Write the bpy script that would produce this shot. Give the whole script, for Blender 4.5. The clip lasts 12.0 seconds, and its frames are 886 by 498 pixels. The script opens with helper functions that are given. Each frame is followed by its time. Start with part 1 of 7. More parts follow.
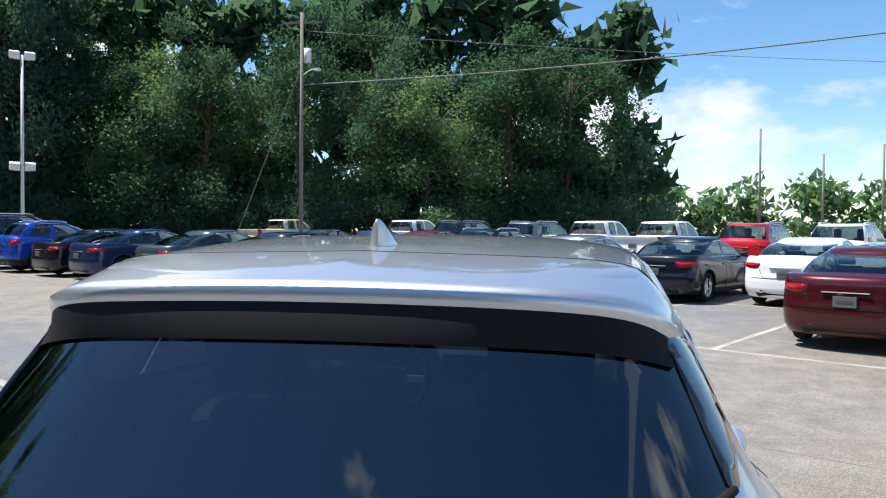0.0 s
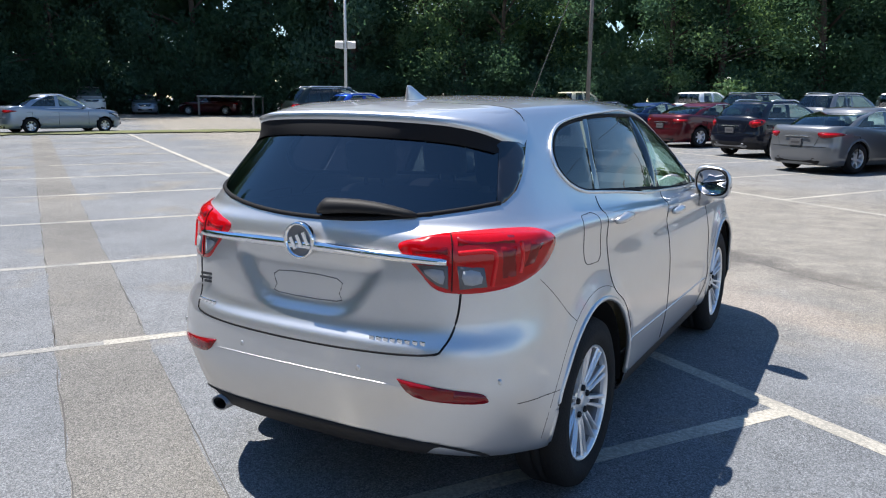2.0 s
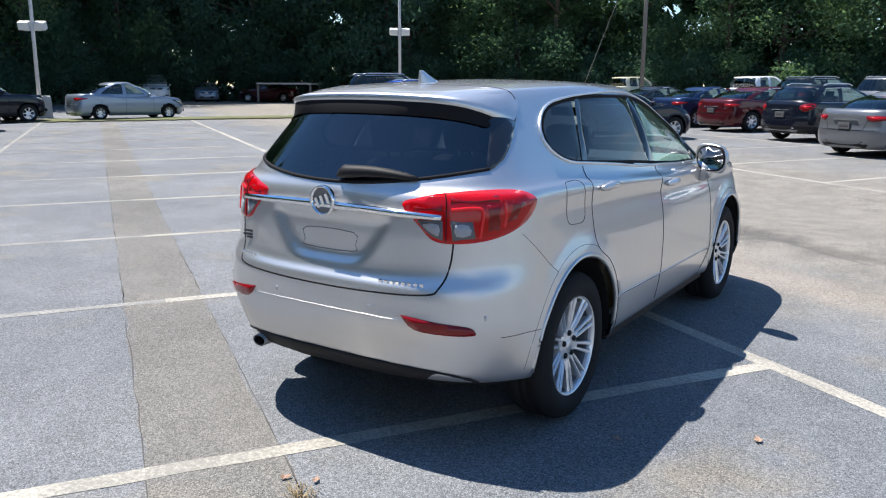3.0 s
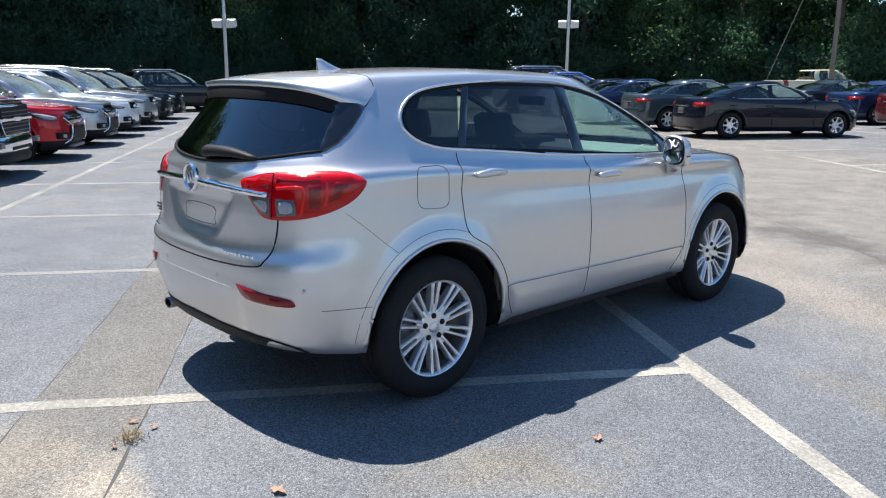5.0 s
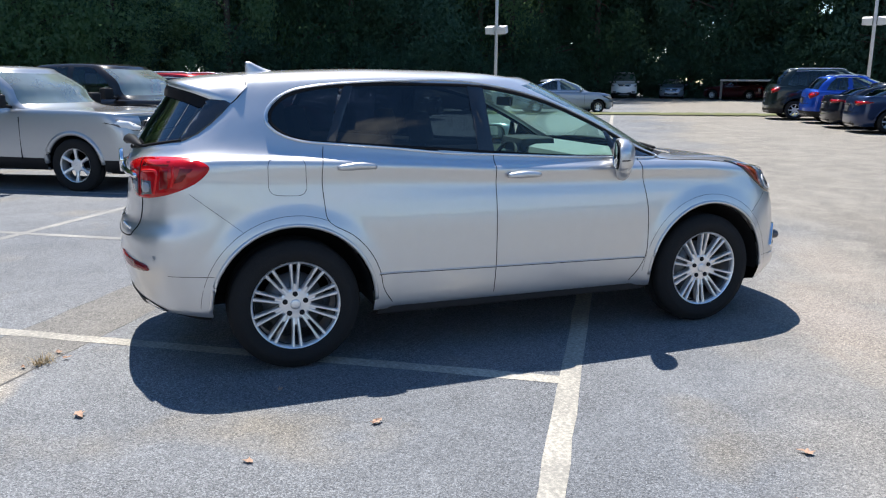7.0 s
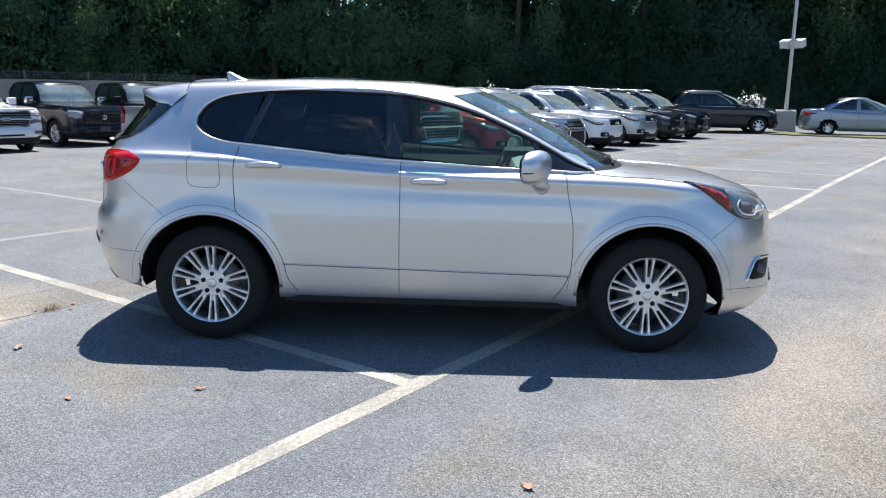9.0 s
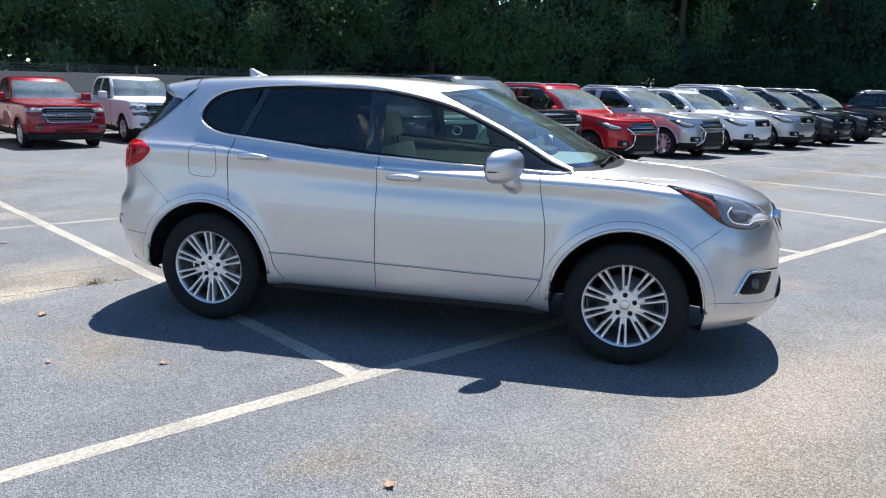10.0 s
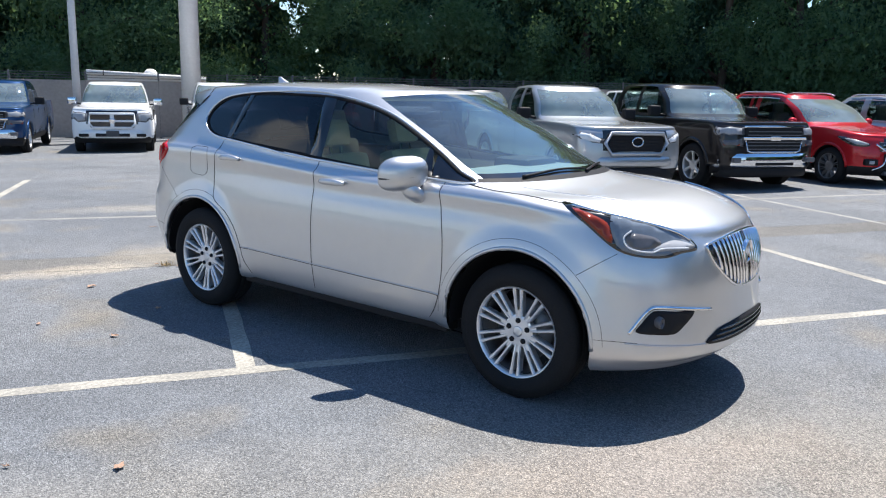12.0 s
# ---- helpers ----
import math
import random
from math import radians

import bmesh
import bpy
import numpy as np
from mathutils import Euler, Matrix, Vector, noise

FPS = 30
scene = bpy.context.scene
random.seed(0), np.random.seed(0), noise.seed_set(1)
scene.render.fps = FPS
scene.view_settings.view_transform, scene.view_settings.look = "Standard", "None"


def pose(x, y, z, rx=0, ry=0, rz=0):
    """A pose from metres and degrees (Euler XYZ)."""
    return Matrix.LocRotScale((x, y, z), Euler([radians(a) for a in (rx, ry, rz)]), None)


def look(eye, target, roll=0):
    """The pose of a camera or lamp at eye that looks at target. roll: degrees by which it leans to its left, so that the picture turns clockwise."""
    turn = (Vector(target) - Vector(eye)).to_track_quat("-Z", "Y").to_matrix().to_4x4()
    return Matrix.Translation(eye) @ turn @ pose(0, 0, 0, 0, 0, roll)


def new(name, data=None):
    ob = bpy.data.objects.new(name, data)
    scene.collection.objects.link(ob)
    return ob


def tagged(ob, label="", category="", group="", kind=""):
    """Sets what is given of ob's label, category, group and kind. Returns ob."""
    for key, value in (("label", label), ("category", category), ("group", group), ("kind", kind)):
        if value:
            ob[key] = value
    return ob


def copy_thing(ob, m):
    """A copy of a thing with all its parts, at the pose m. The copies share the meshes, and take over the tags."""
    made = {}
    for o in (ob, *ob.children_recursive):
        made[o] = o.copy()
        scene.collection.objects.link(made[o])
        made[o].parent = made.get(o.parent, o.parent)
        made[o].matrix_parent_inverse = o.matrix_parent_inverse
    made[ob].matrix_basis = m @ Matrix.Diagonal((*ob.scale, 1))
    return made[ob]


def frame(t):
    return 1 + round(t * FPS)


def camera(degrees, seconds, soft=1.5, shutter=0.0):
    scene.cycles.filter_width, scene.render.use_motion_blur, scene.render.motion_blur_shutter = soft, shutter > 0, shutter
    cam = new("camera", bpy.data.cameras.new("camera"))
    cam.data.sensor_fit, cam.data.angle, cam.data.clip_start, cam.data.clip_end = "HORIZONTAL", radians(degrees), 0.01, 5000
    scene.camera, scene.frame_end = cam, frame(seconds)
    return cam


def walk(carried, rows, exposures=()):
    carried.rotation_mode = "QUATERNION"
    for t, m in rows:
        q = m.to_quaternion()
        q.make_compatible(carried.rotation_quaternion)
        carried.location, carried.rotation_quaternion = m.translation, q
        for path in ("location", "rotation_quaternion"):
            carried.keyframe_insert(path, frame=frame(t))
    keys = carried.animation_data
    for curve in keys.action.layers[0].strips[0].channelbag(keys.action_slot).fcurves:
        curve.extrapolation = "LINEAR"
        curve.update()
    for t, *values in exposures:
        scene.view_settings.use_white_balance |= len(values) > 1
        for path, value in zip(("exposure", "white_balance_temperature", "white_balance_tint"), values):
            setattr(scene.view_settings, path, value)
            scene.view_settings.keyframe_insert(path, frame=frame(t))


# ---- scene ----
cam = camera(58.9, 12.0, 1.15)
PATH = [
    (0, (0.379, -1.815, 1.677), (0.109, 0.166, 1.631), 0.5),
    (0.5, (0.716, -2.167, 1.649), (0.154, -0.253, 1.506), 0.9),
    (1, (1.056, -2.478, 1.621), (0.3, -0.642, 1.378), 1.5),
    (1.5, (1.479, -2.854, 1.62), (0.599, -1.084, 1.315), 0.5),
    (2, (1.875, -3.101, 1.637), (0.908, -1.39, 1.266), 0.7),
    (2.5, (2.154, -3.367, 1.629), (1.147, -1.686, 1.224), 0.2),
    (3, (2.365, -3.455, 1.621), (1.281, -1.824, 1.216), 0.38),
    (3.5, (2.565, -3.375, 1.614), (1.405, -1.797, 1.21), 0.55),
    (4, (2.825, -3.145, 1.61), (1.591, -1.623, 1.208), 0.73),
    (4.5, (3.171, -2.857, 1.607), (1.866, -1.394, 1.208), 0.9),
    (5, (3.658, -2.547, 1.601), (2.219, -1.224, 1.177), 0.5),
    (5.5, (4.043, -2.163, 1.581), (2.48, -0.99, 1.153), 0.6),
    (6, (4.457, -1.737, 1.586), (2.785, -0.723, 1.166), 0.4),
    (6.5, (4.782, -1.237, 1.572), (3.024, -0.383, 1.149), 0.3),
    (7, (5.067, -0.709, 1.595), (3.235, -0.024, 1.176), 0.4),
    (9, (5.621, 1.673, 1.585), (3.661, 1.59, 1.195), 1.1),
    (9.5, (5.613, 2.275, 1.579), (3.675, 1.989, 1.177), 1.4),
    (10, (5.435, 2.856, 1.605), (3.542, 2.353, 1.2), 1.5),
    (10.5, (5.22, 3.444, 1.605), (3.382, 2.755, 1.225), 1.9),
    (11, (4.909, 3.976, 1.607), (3.157, 3.085, 1.238), 1.8),
    (11.5, (4.613, 4.511, 1.624), (2.964, 3.446, 1.239), 1.3),
    (12, (4.259, 4.903, 1.623), (2.711, 3.699, 1.227), 1.3),
]
walk(cam, [(t, look(eye, target, roll)) for t, eye, target, roll in PATH])

# ---------------------------------------------------------------- world, sun
from mathutils.bvhtree import BVHTree
from mathutils.kdtree import KDTree
from mathutils.geometry import delaunay_2d_cdt

SUN_TO = Vector((-0.45, -0.01, 1.0)).normalized()
world = bpy.data.worlds.new("sky")
scene.world = world
world.use_nodes = True
wn, wl = world.node_tree.nodes, world.node_tree.links
wn.clear()
w_out, w_bg = wn.new("ShaderNodeOutputWorld"), wn.new("ShaderNodeBackground")
sky = wn.new("ShaderNodeTexSky")
sky.sky_type, sky.sun_disc = "NISHITA", False
sky.sun_elevation = math.asin(SUN_TO.z)
sky.sun_rotation = math.atan2(SUN_TO.x, SUN_TO.y)
sky.dust_density, sky.air_density, sky.ozone_density, sky.altitude = 0.1, 1.0, 3.0, 300
w_co, w_map, w_noise = wn.new("ShaderNodeTexCoord"), wn.new("ShaderNodeMapping"), wn.new("ShaderNodeTexNoise")
w_map.inputs["Scale"].default_value = (1.0, 1.0, 2.2)
w_map.inputs["Location"].default_value = (0.35, 0.1, 0.0)
w_noise.inputs["Scale"].default_value, w_noise.inputs["Detail"].default_value = 1.9, 8
w_noise.inputs["Roughness"].default_value = 0.56
w_ramp, w_mix = wn.new("ShaderNodeValToRGB"), wn.new("ShaderNodeMixRGB")
w_ramp.color_ramp.elements[0].position, w_ramp.color_ramp.elements[1].position = 0.475, 0.555
w_mix.inputs[2].default_value = (5.6, 6.0, 6.6, 1)
wl.new(w_co.outputs["Generated"], w_map.inputs[0])
wl.new(w_map.outputs[0], w_noise.inputs["Vector"])
w_sep, w_low = wn.new("ShaderNodeSeparateXYZ"), wn.new("ShaderNodeMath")
wl.new(w_co.outputs["Generated"], w_sep.inputs[0])
w_low.operation = "MULTIPLY_ADD"
w_low.inputs[1].default_value = -0.20
wl.new(w_sep.outputs["Z"], w_low.inputs[0])
wl.new(w_noise.outputs["Fac"], w_low.inputs[2])
wl.new(w_low.outputs[0], w_ramp.inputs[0])
wl.new(w_ramp.outputs[0], w_mix.inputs[0])
w_hue = wn.new("ShaderNodeHueSaturation")
w_hue.inputs["Saturation"].default_value = 1.2
wl.new(sky.outputs[0], w_hue.inputs["Color"])
wl.new(w_hue.outputs[0], w_mix.inputs[1])
wl.new(w_mix.outputs[0], w_bg.inputs[0])
w_bg.inputs[1].default_value = 0.116
wl.new(w_bg.outputs[0], w_out.inputs[0])

sun_data = bpy.data.lights.new("sun", "SUN")
sun_data.energy, sun_data.angle, sun_data.color = 5.3, radians(0.55), (1.0, 0.965, 0.92)
sun = new("sun", sun_data)
sun.matrix_world = look(SUN_TO * 50, (0, 0, 0))
scene.view_settings.exposure = 0.68
scene.view_settings.use_white_balance = True
scene.view_settings.white_balance_temperature, scene.view_settings.white_balance_tint = 6650, 10


# ---------------------------------------------------------------- materials
def material(name, colour=(0.5, 0.5, 0.5), rough=0.5, metal=0.0, coat=0.0, grain=0.0, scale=40.0, bump=0.0, ior=1.45, big=0.0):
    """A principled surface with tone variation at two scales and a fine relief."""
    m = bpy.data.materials.new(name)
    m.use_nodes = True
    n, l = m.node_tree.nodes, m.node_tree.links
    p = n["Principled BSDF"]
    p.inputs["Base Color"].default_value = (*colour, 1)
    p.inputs["Roughness"].default_value, p.inputs["Metallic"].default_value = rough, metal
    p.inputs["Coat Weight"].default_value, p.inputs["Coat Roughness"].default_value = coat, 0.03
    p.inputs["IOR"].default_value = ior
    if grain or bump or big:
        co, a, b = n.new("ShaderNodeTexCoord"), n.new("ShaderNodeTexNoise"), n.new("ShaderNodeTexNoise")
        a.inputs["Scale"].default_value, a.inputs["Detail"].default_value = scale, 6
        b.inputs["Scale"].default_value, b.inputs["Detail"].default_value = scale / 14, 4
        l.new(co.outputs["Object"], a.inputs["Vector"])
        l.new(co.outputs["Object"], b.inputs["Vector"])
        mix = n.new("ShaderNodeMath")
        mix.operation = "MULTIPLY_ADD"
        l.new(a.outputs["Fac"], mix.inputs[0])
        mix.inputs[1].default_value = grain
        mix2 = n.new("ShaderNodeMath")
        mix2.operation = "MULTIPLY_ADD"
        l.new(b.outputs["Fac"], mix2.inputs[0])
        mix2.inputs[1].default_value, mix2.inputs[2].default_value = big or grain, 1 - 0.5 * grain - 0.5 * (big or grain)
        l.new(mix2.outputs[0], mix.inputs[2])
        sc = n.new("ShaderNodeVectorMath")
        sc.operation = "SCALE"
        sc.inputs[0].default_value = colour
        l.new(mix.outputs[0], sc.inputs["Scale"])
        l.new(sc.outputs[0], p.inputs["Base Color"])
        if bump:
            bp = n.new("ShaderNodeBump")
            bp.inputs["Strength"].default_value, bp.inputs["Distance"].default_value = bump, 0.01
            l.new(a.outputs["Fac"], bp.inputs["Height"])
            l.new(bp.outputs[0], p.inputs["Normal"])
    return m


def paint(name, colour, metal=0.35, rough=0.32, coat_ior=1.45):
    """Car paint: flakes under a slightly dusty clear coat."""
    m = material(name, colour, rough, metal, 1.0, 0.06, 220.0, 0.0, big=0.05)
    m.node_tree.nodes["Principled BSDF"].inputs["Specular IOR Level"].default_value = 0.12
    m.node_tree.nodes["Principled BSDF"].inputs["Coat IOR"].default_value = coat_ior
    return m


def glass(name, tint, gloss_rough=0.0, index=1.7, veil=0.0):
    """A thin tinted pane: light passes straight through, with a mirror gloss at grazing angles."""
    m = bpy.data.materials.new(name)
    m.use_nodes = True
    n, l = m.node_tree.nodes, m.node_tree.links
    n.clear()
    out, mix, tr, gl, fr = (n.new("ShaderNode" + k) for k in ("OutputMaterial", "MixShader", "BsdfTransparent", "BsdfGlossy", "LayerWeight"))
    tr.inputs[0].default_value = (*tint, 1)
    gl.inputs["Roughness"].default_value = gloss_rough
    gl.inputs[0].default_value = (0.97, 0.98, 1.0, 1)
    # the gloss of a thin pane, alike from within and without
    fr.inputs["Blend"].default_value = 0.5
    power, rise = n.new("ShaderNodeMath"), n.new("ShaderNodeMath")
    power.operation, rise.operation = "POWER", "MULTIPLY_ADD"
    face_on = ((index - 1) / (index + 1)) ** 2
    power.inputs[1].default_value, rise.inputs[1].default_value, rise.inputs[2].default_value = 5.0, 1 - face_on, face_on
    l.new(fr.outputs["Facing"], power.inputs[0])
    l.new(power.outputs[0], rise.inputs[0])
    l.new(rise.outputs[0], mix.inputs[0])
    l.new(tr.outputs[0], mix.inputs[1])
    l.new(gl.outputs[0], mix.inputs[2])
    l.new(mix.outputs[0], out.inputs[0])
    if veil:  # a thin pale film, added to stand in for sky sheen and haze
        film, half, df, tl, co, nz, amount = (n.new("ShaderNode" + k) for k in ("MixShader", "MixShader", "BsdfDiffuse", "BsdfTranslucent", "TexCoord", "TexNoise", "MapRange"))
        df.inputs[0].default_value = tl.inputs[0].default_value = (0.60, 0.70, 0.68, 1)
        l.new(df.outputs[0], half.inputs[1])
        l.new(tl.outputs[0], half.inputs[2])
        nz.inputs["Scale"].default_value = 2.2
        amount.inputs["To Min"].default_value, amount.inputs["To Max"].default_value = veil * 0.4, veil * 1.6
        l.new(co.outputs["Object"], nz.inputs["Vector"])
        l.new(nz.outputs["Fac"], amount.inputs["Value"])
        l.new(amount.outputs[0], film.inputs[0])
        l.new(mix.outputs[0], film.inputs[1])
        l.new(half.outputs[0], film.inputs[2])
        l.new(film.outputs[0], out.inputs[0])
    return m


def lens(name, colour, rough=0.08):
    m = material(name, colour, rough, 0.0, 1.0, 0.3, 60.0, 0.06)
    p = m.node_tree.nodes["Principled BSDF"]
    p.inputs["Coat Weight"].default_value, p.inputs["Specular IOR Level"].default_value = 0.55, 0.25
    return m


M = {
    "silver": paint("silver_paint", (0.635, 0.64, 0.652), 0.88, 0.405, 1.6),
    "chrome": material("chrome", (0.82, 0.83, 0.85), 0.06, 1.0),
    "satin": material("satin_bright_trim", (0.80, 0.81, 0.83), 0.30, 0.85, 0.3, 0.05, 60.0),
    "alloy": material("bright_alloy", (0.80, 0.81, 0.83), 0.30, 0.7, 0.4, 0.05, 120.0),
    "dull_alloy": material("dull_alloy", (0.20, 0.205, 0.22), 0.45, 0.7, 0.0, 0.1, 60.0),
    "black": material("black_plastic", (0.018, 0.018, 0.02), 0.55, 0.0, 0.0, 0.25, 150.0, 0.1),
    "gloss_black": material("gloss_black", (0.01, 0.01, 0.012), 0.12, 0.0, 1.0, 0.1, 80.0),
    "gap": material("panel_gap", (0.012, 0.012, 0.014), 0.8, 0.0, 0.0, 0.1, 90.0),
    "rubber": material("tyre_rubber", (0.020, 0.020, 0.021), 0.85, 0.0, 0.0, 0.3, 90.0, 0.35),
    "under": material("dark_underbody", (0.010, 0.010, 0.011), 0.95, 0.0, 0.0, 0.2, 30.0),
    "red": lens("red_lens", (0.46, 0.002, 0.006)),
    "dark_red": lens("dark_red_lens", (0.20, 0.003, 0.006)),
    "bright_red": lens("bright_red_lens", (0.72, 0.012, 0.018)),
    "clear": lens("clear_lens", (0.34, 0.35, 0.37), 0.06),
    "lamp_blue": lens("pale_blue_lamp_glass", (0.17, 0.205, 0.25), 0.04),
    "smoke": lens("smoked_lens", (0.11, 0.11, 0.12), 0.06),
    "amber": lens("amber_lens", (0.24, 0.032, 0.012)),
    "lamp_white": lens("lamp_white", (0.72, 0.74, 0.76), 0.08),
    "glass_dark": glass("privacy_glass", (0.085, 0.098, 0.125), 0.0, 1.62),
    "glass_rear": glass("rear_privacy_glass", (0.085, 0.098, 0.125), 0.0, 2.0),
    # last value: pale film that brightens the pane like reflected sky
    "glass_mid": glass("green_tinted_glass", (0.52, 0.72, 0.66), 0.0, 1.55, 0.012),
    "glass_front": glass("windscreen_glass", (0.78, 0.95, 0.92), 0.0, 2.8, 0.07),
    "glass_far": glass("tinted_glass", (0.36, 0.44, 0.43)),
    "glass_screen": glass("windscreen_far", (0.70, 0.88, 0.86), 0.0, 3.2, 0.33),
    "mirror": material("mirror_glass", (0.42, 0.44, 0.47), 0.03, 1.0),
    "beige": material("beige_leather", (0.58, 0.50, 0.39), 0.55, 0.0, 0.0, 0.12, 60.0, 0.15),
    # both dash greys are lifted so that sunlight seems to fall on them
    "sunlit_dash": material("sunlit_grey_dash", (0.46, 0.50, 0.50), 0.8, 0.0, 0.0, 0.15, 40.0, 0.2),
    "dash": material("lit_grey_dash_top", (0.33, 0.35, 0.345), 0.75, 0.0, 0.0, 0.15, 60.0, 0.2),
    "dark_trim": material("dark_interior_trim", (0.03, 0.03, 0.034), 0.7, 0.0, 0.0, 0.2, 80.0, 0.2),
    "seat_grey": material("grey_seat_cloth", (0.09, 0.09, 0.095), 0.85, 0.0, 0.0, 0.3, 90.0, 0.2),
    "concrete": material("pale_concrete", (0.42, 0.40, 0.36), 0.9, 0.0, 0.0, 0.3, 18.0, 0.5),
    "steel": material("galvanised_steel", (0.66, 0.67, 0.68), 0.6, 0.25, 0.0, 0.2, 12.0),
    "pole_wood": material("weathered_pole_wood", (0.19, 0.175, 0.16), 0.9, 0.0, 0.0, 0.4, 9.0, 0.6),
    "wire": material("grey_cable", (0.15, 0.15, 0.15), 0.6, 0.0, 0.0, 0.1, 5.0),
    "lamp_body": material("white_lamp_housing", (0.72, 0.72, 0.70), 0.5, 0.0, 0.0, 0.15, 12.0),
    "fence": material("weathered_fence_boards", (0.40, 0.338, 0.292), 0.9, 0.0, 0.0, 0.4, 10.0, 0.5),
    "bark": material("bark", (0.09, 0.07, 0.055), 0.95, 0.0, 0.0, 0.5, 14.0, 1.0),
    "dead_leaf": material("dry_brown_leaf", (0.42, 0.27, 0.19), 0.8, 0.0, 0.0, 0.5, 90.0, 0.4),
    "straw": material("dry_straw", (0.34, 0.26, 0.15), 0.9, 0.0, 0.0, 0.4, 60.0, 0.2),
    "grass": material("short_grass", (0.12, 0.13, 0.055), 0.9, 0.0, 0.0, 0.5, 8.0, 0.6),
    "white_wall": material("white_siding", (0.72, 0.72, 0.70), 0.7, 0.0, 0.0, 0.12, 6.0),
    "roof_grey": material("grey_roof", (0.22, 0.22, 0.23), 0.9, 0.0, 0.0, 0.3, 6.0),
    "badge_dark": material("dark_badge_ink", (0.06, 0.06, 0.065), 0.5, 0.0, 0.0, 0.1, 40.0),
    "plate": material("dull_plate", (0.11, 0.11, 0.115), 0.5, 0.0, 0.0, 0.2, 40.0),
}
for key in ("rubber", "under", "gap", "black"):
    M[key].node_tree.nodes["Principled BSDF"].inputs["Specular IOR Level"].default_value = 0.2
PAINTS = {
    "white": (0.78, 0.79, 0.80, 0.05), "silver_grey": (0.47, 0.48, 0.495, 0.65), "grey": (0.17, 0.18, 0.195, 0.5),
    "black": (0.006, 0.008, 0.016, 0.0), "brown_black": (0.017, 0.014, 0.014, 0.1), "red": (0.50, 0.015, 0.022, 0.25),
    "maroon": (0.055, 0.007, 0.010, 0.3), "dark_red": (0.075, 0.008, 0.012, 0.3), "cherry": (0.30, 0.012, 0.022, 0.3), "blue": (0.012, 0.07, 0.42, 0.35), "navy": (0.014, 0.03, 0.085, 0.35),
    "pale_blue": (0.25, 0.30, 0.375, 0.5), "deep_blue": (0.010, 0.045, 0.13, 0.3), "charcoal": (0.020, 0.023, 0.028, 0.2), "green_black": (0.012, 0.020, 0.020, 0.1), "teal": (0.055, 0.078, 0.092, 0.4), "cream": (0.60, 0.58, 0.44, 0.05),
}
for key, (r, g, b, met) in PAINTS.items():
    M["paint_" + key] = paint("paint_" + key, (r, g, b), met, 0.30)


def leaf_material(name, colour, through_colour):
    m = bpy.data.materials.new(name)
    m.use_nodes = True
    n, l = m.node_tree.nodes, m.node_tree.links
    n.clear()
    out, mix, df, tl, gi, hsv = (n.new("ShaderNode" + k) for k in ("OutputMaterial", "MixShader", "BsdfDiffuse", "BsdfTranslucent", "NewGeometry", "HueSaturation"))
    rng, rng2 = n.new("ShaderNodeMapRange"), n.new("ShaderNodeMapRange")
    rng.inputs["To Min"].default_value, rng.inputs["To Max"].default_value = 0.72, 1.28
    rng2.inputs["To Min"].default_value, rng2.inputs["To Max"].default_value = 0.47, 0.53
    l.new(gi.outputs["Random Per Island"], rng.inputs["Value"])
    info = n.new("ShaderNodeObjectInfo")
    l.new(info.outputs["Random"], rng2.inputs["Value"])
    hsv.inputs["Color"].default_value = (*colour, 1)
    tone, both = n.new("ShaderNodeMapRange"), n.new("ShaderNodeMath")
    tone.inputs["To Min"].default_value, tone.inputs["To Max"].default_value = 0.75, 1.6
    l.new(info.outputs["Random"], tone.inputs["Value"])
    both.operation = "MULTIPLY"
    l.new(rng.outputs[0], both.inputs[0])
    l.new(tone.outputs[0], both.inputs[1])
    l.new(both.outputs[0], hsv.inputs["Value"])
    l.new(rng2.outputs[0], hsv.inputs["Hue"])
    l.new(hsv.outputs[0], df.inputs[0])
    tl.inputs[0].default_value = (*through_colour, 1)
    mix.inputs[0].default_value = 0.5
    l.new(df.outputs[0], mix.inputs[1])
    l.new(tl.outputs[0], mix.inputs[2])
    l.new(mix.outputs[0], out.inputs[0])
    return m


M["leaf"] = leaf_material("green_leaves", (0.092, 0.164, 0.092), (0.20, 0.32, 0.11))
# darker copy of the leaf green, used also where the wood is shaded
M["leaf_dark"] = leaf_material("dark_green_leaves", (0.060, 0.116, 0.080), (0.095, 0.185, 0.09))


# washed-out sand, gravel and dark coarse patches: place, half sizes, turn, strength, colour
STAINS = [
    (0.95, -1.78, 0.75, 0.22, -0.35, 0.85, (0.40, 0.355, 0.29)), (0.05, -1.95, 0.55, 0.40, 0.3, 0.6, (0.31, 0.275, 0.22)),
    (2.35, 3.60, 0.85, 0.60, 0.6, 0.6, (0.245, 0.215, 0.172)), (3.4, 4.4, 1.1, 0.6, -0.5, 0.35, (0.235, 0.21, 0.17)),
    (1.15, 3.65, 1.1, 0.38, -0.55, 0.6, (0.33, 0.285, 0.245)), (0.0, 4.9, 1.3, 0.35, -0.5, 0.55, (0.33, 0.29, 0.25)),
    (0.35, 5.85, 1.0, 0.40, -0.35, 0.8, (0.105, 0.097, 0.090)), (1.45, 5.15, 0.6, 0.28, -0.5, 0.7, (0.115, 0.105, 0.095)),
    (-1.2, 6.9, 1.6, 0.6, -0.5, 0.5, (0.17, 0.155, 0.135)), (-1.5, -4.6, 1.2, 0.35, -0.5, 0.5, (0.36, 0.33, 0.28)), (3.6, 0.2, 0.7, 0.5, 0.4, 0.35, (0.26, 0.24, 0.205)),
]


